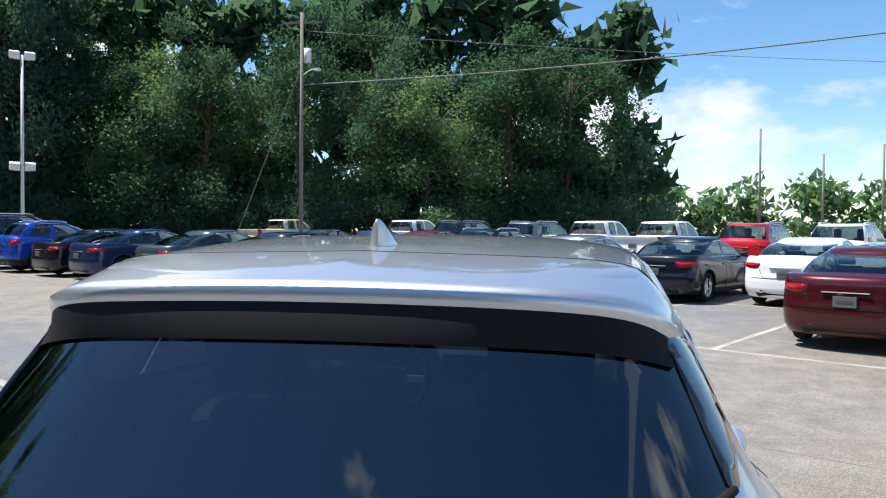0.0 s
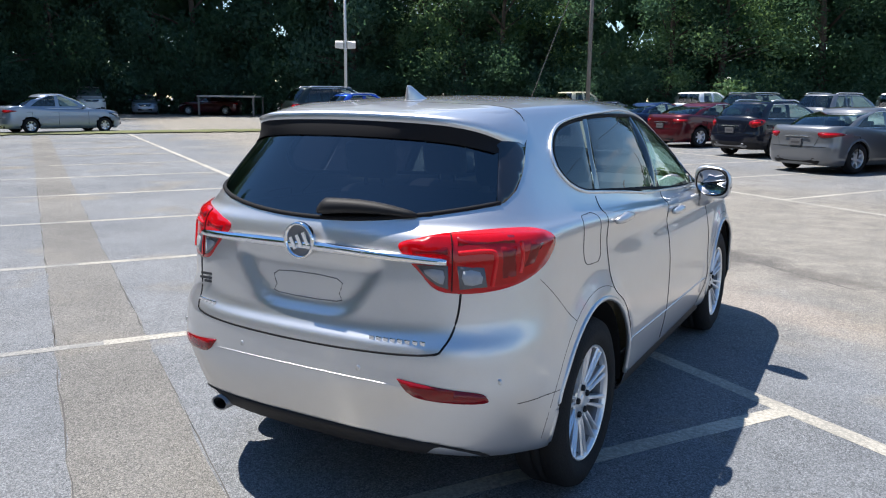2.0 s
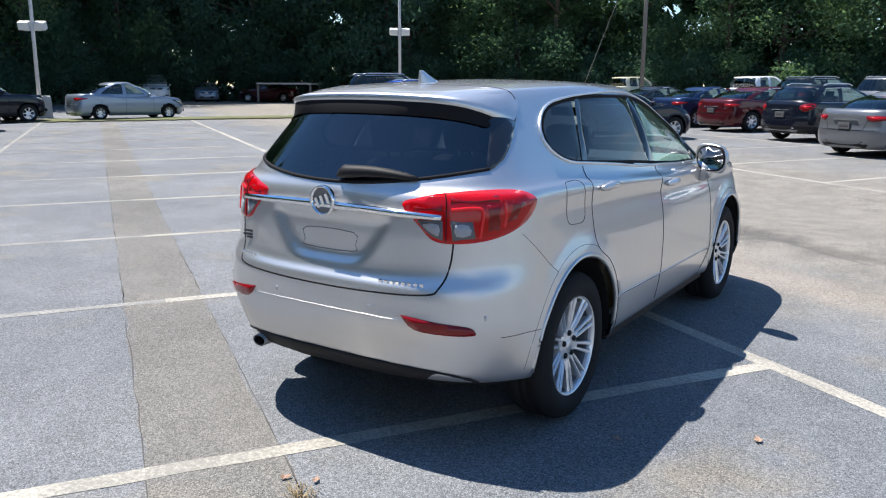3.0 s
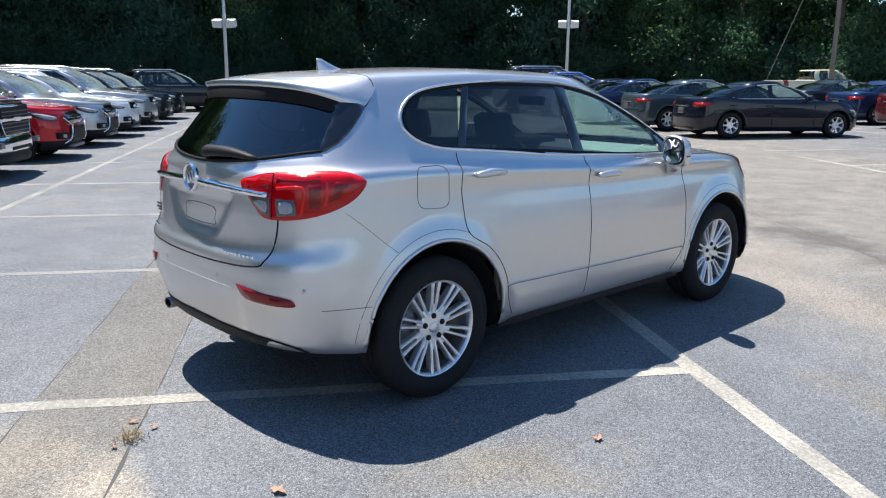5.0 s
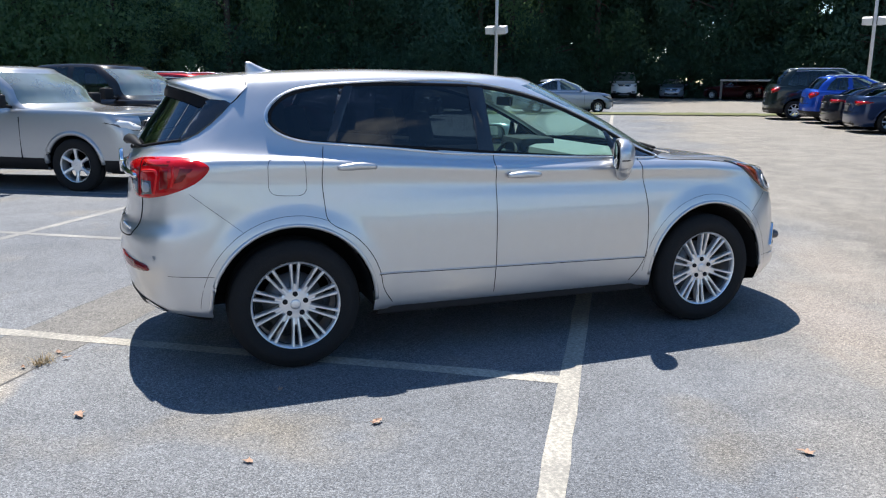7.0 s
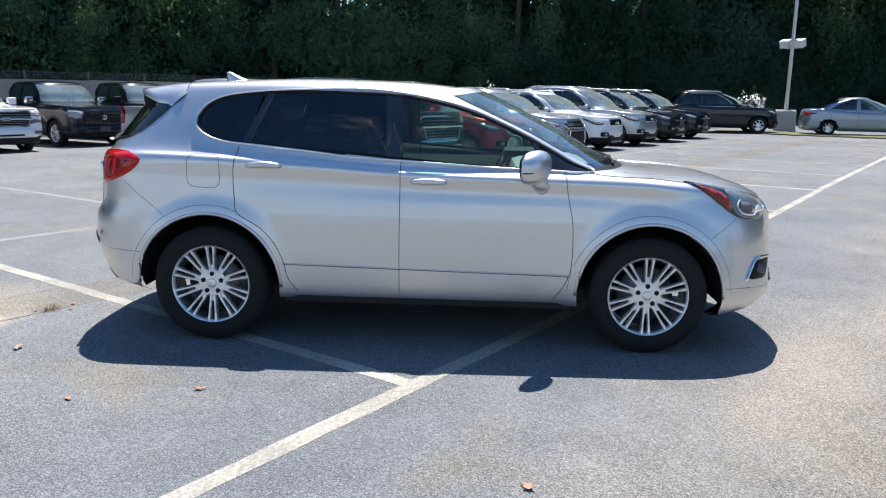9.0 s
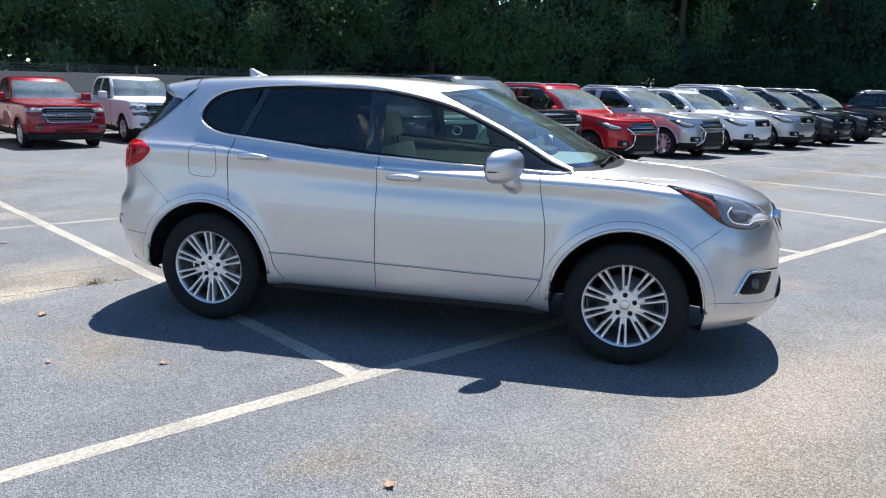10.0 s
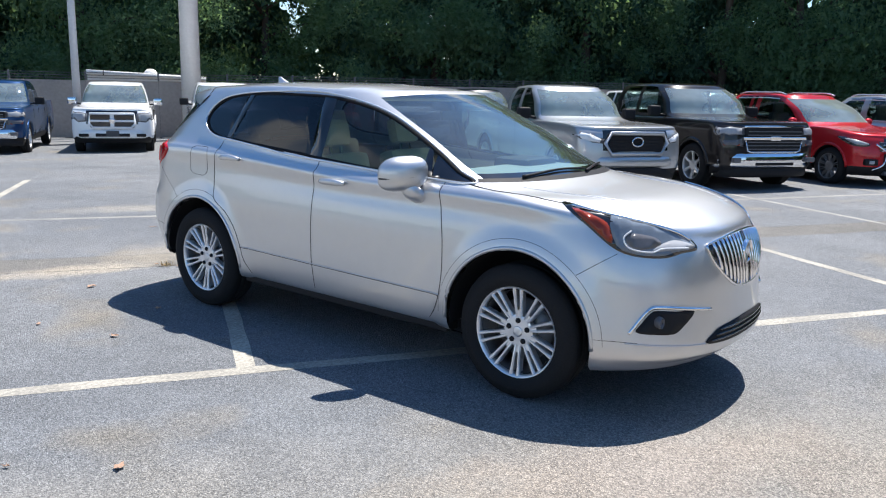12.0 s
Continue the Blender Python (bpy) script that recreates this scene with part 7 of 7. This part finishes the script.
def make_tree(seed, height, spread, leaves, mat, leaf=0.15, name="tree"):
    rng = np.random.default_rng(seed)
    tree = thing(name, "tall leafy green tree at the edge of the wood", "tree", "trees round the lot")
    trunk_v, trunk_f = tube([(0.25 * math.sin(q * 3 + seed), 0.2 * math.cos(q * 2 + seed) - 0.2, height * 0.85 * q) for q in np.linspace(0, 1, 9)], [0.24 * (1 - 0.85 * q) + 0.02 for q in np.linspace(0, 1, 9)], 8)
    vs, fs = [tuple(v) for v in trunk_v], list(trunk_f)
    cs, rs = [], []
    for k in range(26):
        z = height * rng.uniform(0.12, 0.97)
        reach = spread * (1 - 0.75 * abs(z / height - 0.45) ** 1.2) * rng.uniform(0.35, 1.0)
        a = rng.uniform(0, 2 * math.pi)
        tip = (reach * math.cos(a), reach * math.sin(a), z)
        v2, f2 = tube([(0, 0, z * 0.8), (tip[0] * 0.5, tip[1] * 0.5, z * 0.93), tip], [0.07, 0.045, 0.015], 5)
        n = len(vs)
        vs += [tuple(v) for v in v2]
        fs += [tuple(i + n for i in f) for f in f2]
        cs.append(tip)
        rs.append(rng.uniform(0.9, 1.9) * spread / 3.6)
    mesh_part("trunk", vs, fs, M["bark"], tree)
    v, f = leaf_cloud(rng, np.array(cs), np.array(rs), leaves, leaf)
    mesh_part("crown", v, f, mat, tree, smooth=False)
    return tree


protos = [make_tree(11, 13.8, 3.9, 22000, M["leaf"], 0.10), make_tree(12, 16.0, 4.2, 19000, M["leaf_dark"], 0.115), make_tree(13, 12.6, 4.2, 22000, M["leaf"], 0.10), make_tree(14, 15.0, 3.6, 20000, M["leaf_dark"], 0.11)]


def tree_line():
    """Trees in three loose rows behind the fence, the western end and the far side."""
    rnd = random.Random(5)
    line = [lot(-34, -33.5), lot(-12, -33.5), lot(8, -33.5), lot(24, -31), Vector((-40, 3, 0)), Vector((-46, 20, 0)), Vector((-53, 36, 0)), Vector((-40, 44, 0)), Vector((-24, 46, 0)), Vector((-8, 47, 0)), Vector((6, 50, 0))]
    steps = []
    for a, b in zip(line[:-1], line[1:]):
        n = max(1, int((b - a).length / 4.0))
        steps += [(a.lerp(b, i / n), (b - a).normalized()) for i in range(n)]
    used = set()
    for row, depth in enumerate((0.0, 5.0)):
        for p, d in steps[::row + 1]:
            out = Vector((d.y, -d.x, 0))
            if out.dot(p) < 0:
                out = -out
            q = p + out * (depth + rnd.uniform(-1, 1)) + d * rnd.uniform(-1.5, 1.5)
            k = rnd.choice((0, 2, 3)) if 0.5426 * q.x + 0.84 * q.y < -18 else rnd.choice((1, 3, 1, 3, 2))
            m = Matrix.Translation((q.x, q.y, ground_z(q.x, q.y) - 0.1)) @ Matrix.Rotation(rnd.uniform(0, 6.28), 4, "Z") @ Matrix.Diagonal((*[rnd.uniform(0.85, 1.2)] * 2, rnd.uniform(0.85, 1.15) * (1 + 0.08 * row) * (1.4 if q.x < -30 or q.y < 0 else 0.9), 1))
            if k not in used:
                used.add(k)
                protos[k].matrix_basis = m
            else:
                t = copy_thing(protos[k], Matrix())
                t.matrix_basis = m


tree_line()


def undergrowth(name, label, pts, count, size, height, seed, mat, radius=(0.8, 1.7), step=0.9):
    rng = np.random.default_rng(seed)
    cs = []
    for a, b in zip(pts[:-1], pts[1:]):
        n = max(1, int((b - a).length / step))
        for i in range(n):
            p = a.lerp(b, i / n)
            cs.append((p.x + rng.normal(0, step), p.y + rng.normal(0, step), p.z + rng.uniform(0.2, height)))
    v, f = leaf_cloud(rng, np.array(cs), rng.uniform(*radius, len(cs)), count, size)
    v[:, 2] = np.maximum(v[:, 2], 0.02)
    ob = mesh_part(name, v, f, mat, None, smooth=False)
    tagged(ob, label, "bushes", kind="stuff")


edge_w = [lot(-34, -30), lot(-12, -30), lot(8, -30), lot(24, -28.5), Vector((-38.5, 3, 0)), Vector((-44, 20, 0)), Vector((-51, 35, 0)), Vector((-40, 42.5, 0)), Vector((-24, 44.5, 0)), Vector((-8, 45.5, 0)), Vector((8, 49, 0))]
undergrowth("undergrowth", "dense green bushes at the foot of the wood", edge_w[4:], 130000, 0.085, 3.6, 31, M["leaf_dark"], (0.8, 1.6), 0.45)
undergrowth("undergrowth", "sunlit green bushes behind the board fence", edge_w[:5], 160000, 0.066, 6.2, 36, M["leaf"], (0.8, 1.6), 0.45)
low_back = [p + Vector((-3, 0, 0)) if p.x < -30 else p + (Vector((0, 4, 0)) if p.y > 20 else Vector((-1, -4, 0))) for p in edge_w]
# inner layers: the wood's shade is put into the darker leaf colour
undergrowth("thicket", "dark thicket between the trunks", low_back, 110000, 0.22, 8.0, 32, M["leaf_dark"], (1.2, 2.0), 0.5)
back = [p + Vector((-6, 0, 0)) if p.x < -30 else p + (Vector((0, 9, 0)) if p.y > 20 else Vector((-3, -9, 0))) for p in edge_w]
undergrowth("woods_depth", "large dark leaves that stand for deep shade behind the trees", back, 54000, 0.80, 19.0, 33, M["leaf_dark"], (1.5, 2.6), 0.25)
far = [Vector((-10, 120, 0)), Vector((30, 125, 0)), Vector((80, 118, 0)), Vector((150, 100, 0)), Vector((220, 40, 0)), Vector((230, -60, 0)), Vector((150, -160, 0)), Vector((20, -190, 0)), Vector((-80, -150, 0))]
undergrowth("far_woods", "distant green wood on the horizon", far, 56000, 0.85, 7.5, 35, M["leaf"], (2.5, 4.5), 1.5)
lot_strip("grass_verge", 31.5, -6, 31.5, 12, 2.2, M["grass"], "strip of short grass at the lot's end", "grass", 0.01, 0.3, seed=12)


# ---------------------------------------------------------------- dry leaves on the ground
def dry_leaf(x, y, size, turn, seed):
    rng = np.random.default_rng(seed)
    vs, fs = [(0, 0, 0.012)], []
    n = 11
    for k in range(n):
        a = 2 * math.pi * k / n
        r = size * (1.0 if k % 2 else 0.62) * rng.uniform(0.8, 1.2) * (1.5 if k in (0, 1) else 1)
        vs.append((r * math.cos(a), r * 0.7 * math.sin(a), 0.006 + rng.uniform(0, 0.018)))
    for k in range(n):
        fs.append((0, 1 + k, 1 + (k + 1) % n))
    ob = mesh_part("dry_leaf", vs, fs, M["dead_leaf"], None, smooth=False)
    ob.matrix_basis = Matrix.Translation((x, y, ground_z(x, y) + 0.004)) @ Matrix.Rotation(turn, 4, "Z") @ Matrix.Diagonal((0.8, 0.8, 0.8, 1))
    mod = ob.modifiers.new("thickness", "SOLIDIFY")
    mod.thickness = 0.002
    tagged(ob, "curled dry brown leaf on the asphalt", "leaf", "dry leaves on the asphalt")


for k, (x, y, s) in enumerate(((1.143, -1.112, 0.045), (1.708, 0.213, 0.035), (2.645, 1.915, 0.04), (2.95, 1.55, 0.02), (2.2, -1.7, 0.03), (-0.7, -3.2, 0.05), (1.9, -0.4, 0.03), (1.15, -0.15, 0.03))):
    dry_leaf(x, y, s, 1.7 * k, 100 + k)
rng_l = np.random.default_rng(77)
for k in range(3):
    dry_leaf(0.30 + rng_l.normal(0, 0.10), -1.38 + rng_l.normal(0, 0.13), rng_l.uniform(0.02, 0.04), k * 0.8, 200 + k)


def dry_weeds(x, y, count, spread, seed):
    """A tuft of straw-coloured blades and crumbs growing from the seam in the asphalt."""
    rng = np.random.default_rng(seed)
    vs, fs = [], []
    for _ in range(count):
        a, lean = rng.uniform(0, 2 * math.pi), rng.uniform(0.2, 1.0)
        px, py, ln = rng.normal(0, spread), rng.normal(0, spread), rng.uniform(0.02, 0.07)
        c, s = math.cos(a), math.sin(a)
        n = len(vs)
        for q, wd in ((0.0, 0.0022), (0.5, 0.0018), (1.0, 0.0005)):
            r, z = ln * q * lean, 0.004 + ln * q * (1 - 0.6 * lean * q)
            vs += [(px + r * c - wd * s, py + r * s + wd * c, z), (px + r * c + wd * s, py + r * s - wd * c, z)]
        fs += [(n, n + 1, n + 3, n + 2), (n + 2, n + 3, n + 5, n + 4)]
    ob = mesh_part("dry_weeds", vs, fs, M["straw"], None, smooth=False)
    ob.matrix_basis = Matrix.Translation((x, y, ground_z(x, y)))
    tagged(ob, "small tuft of dry straw-coloured weeds in a seam", "weeds", "weed tufts", "stuff")


dry_weeds(0.30, -1.36, 90, 0.030, 5)
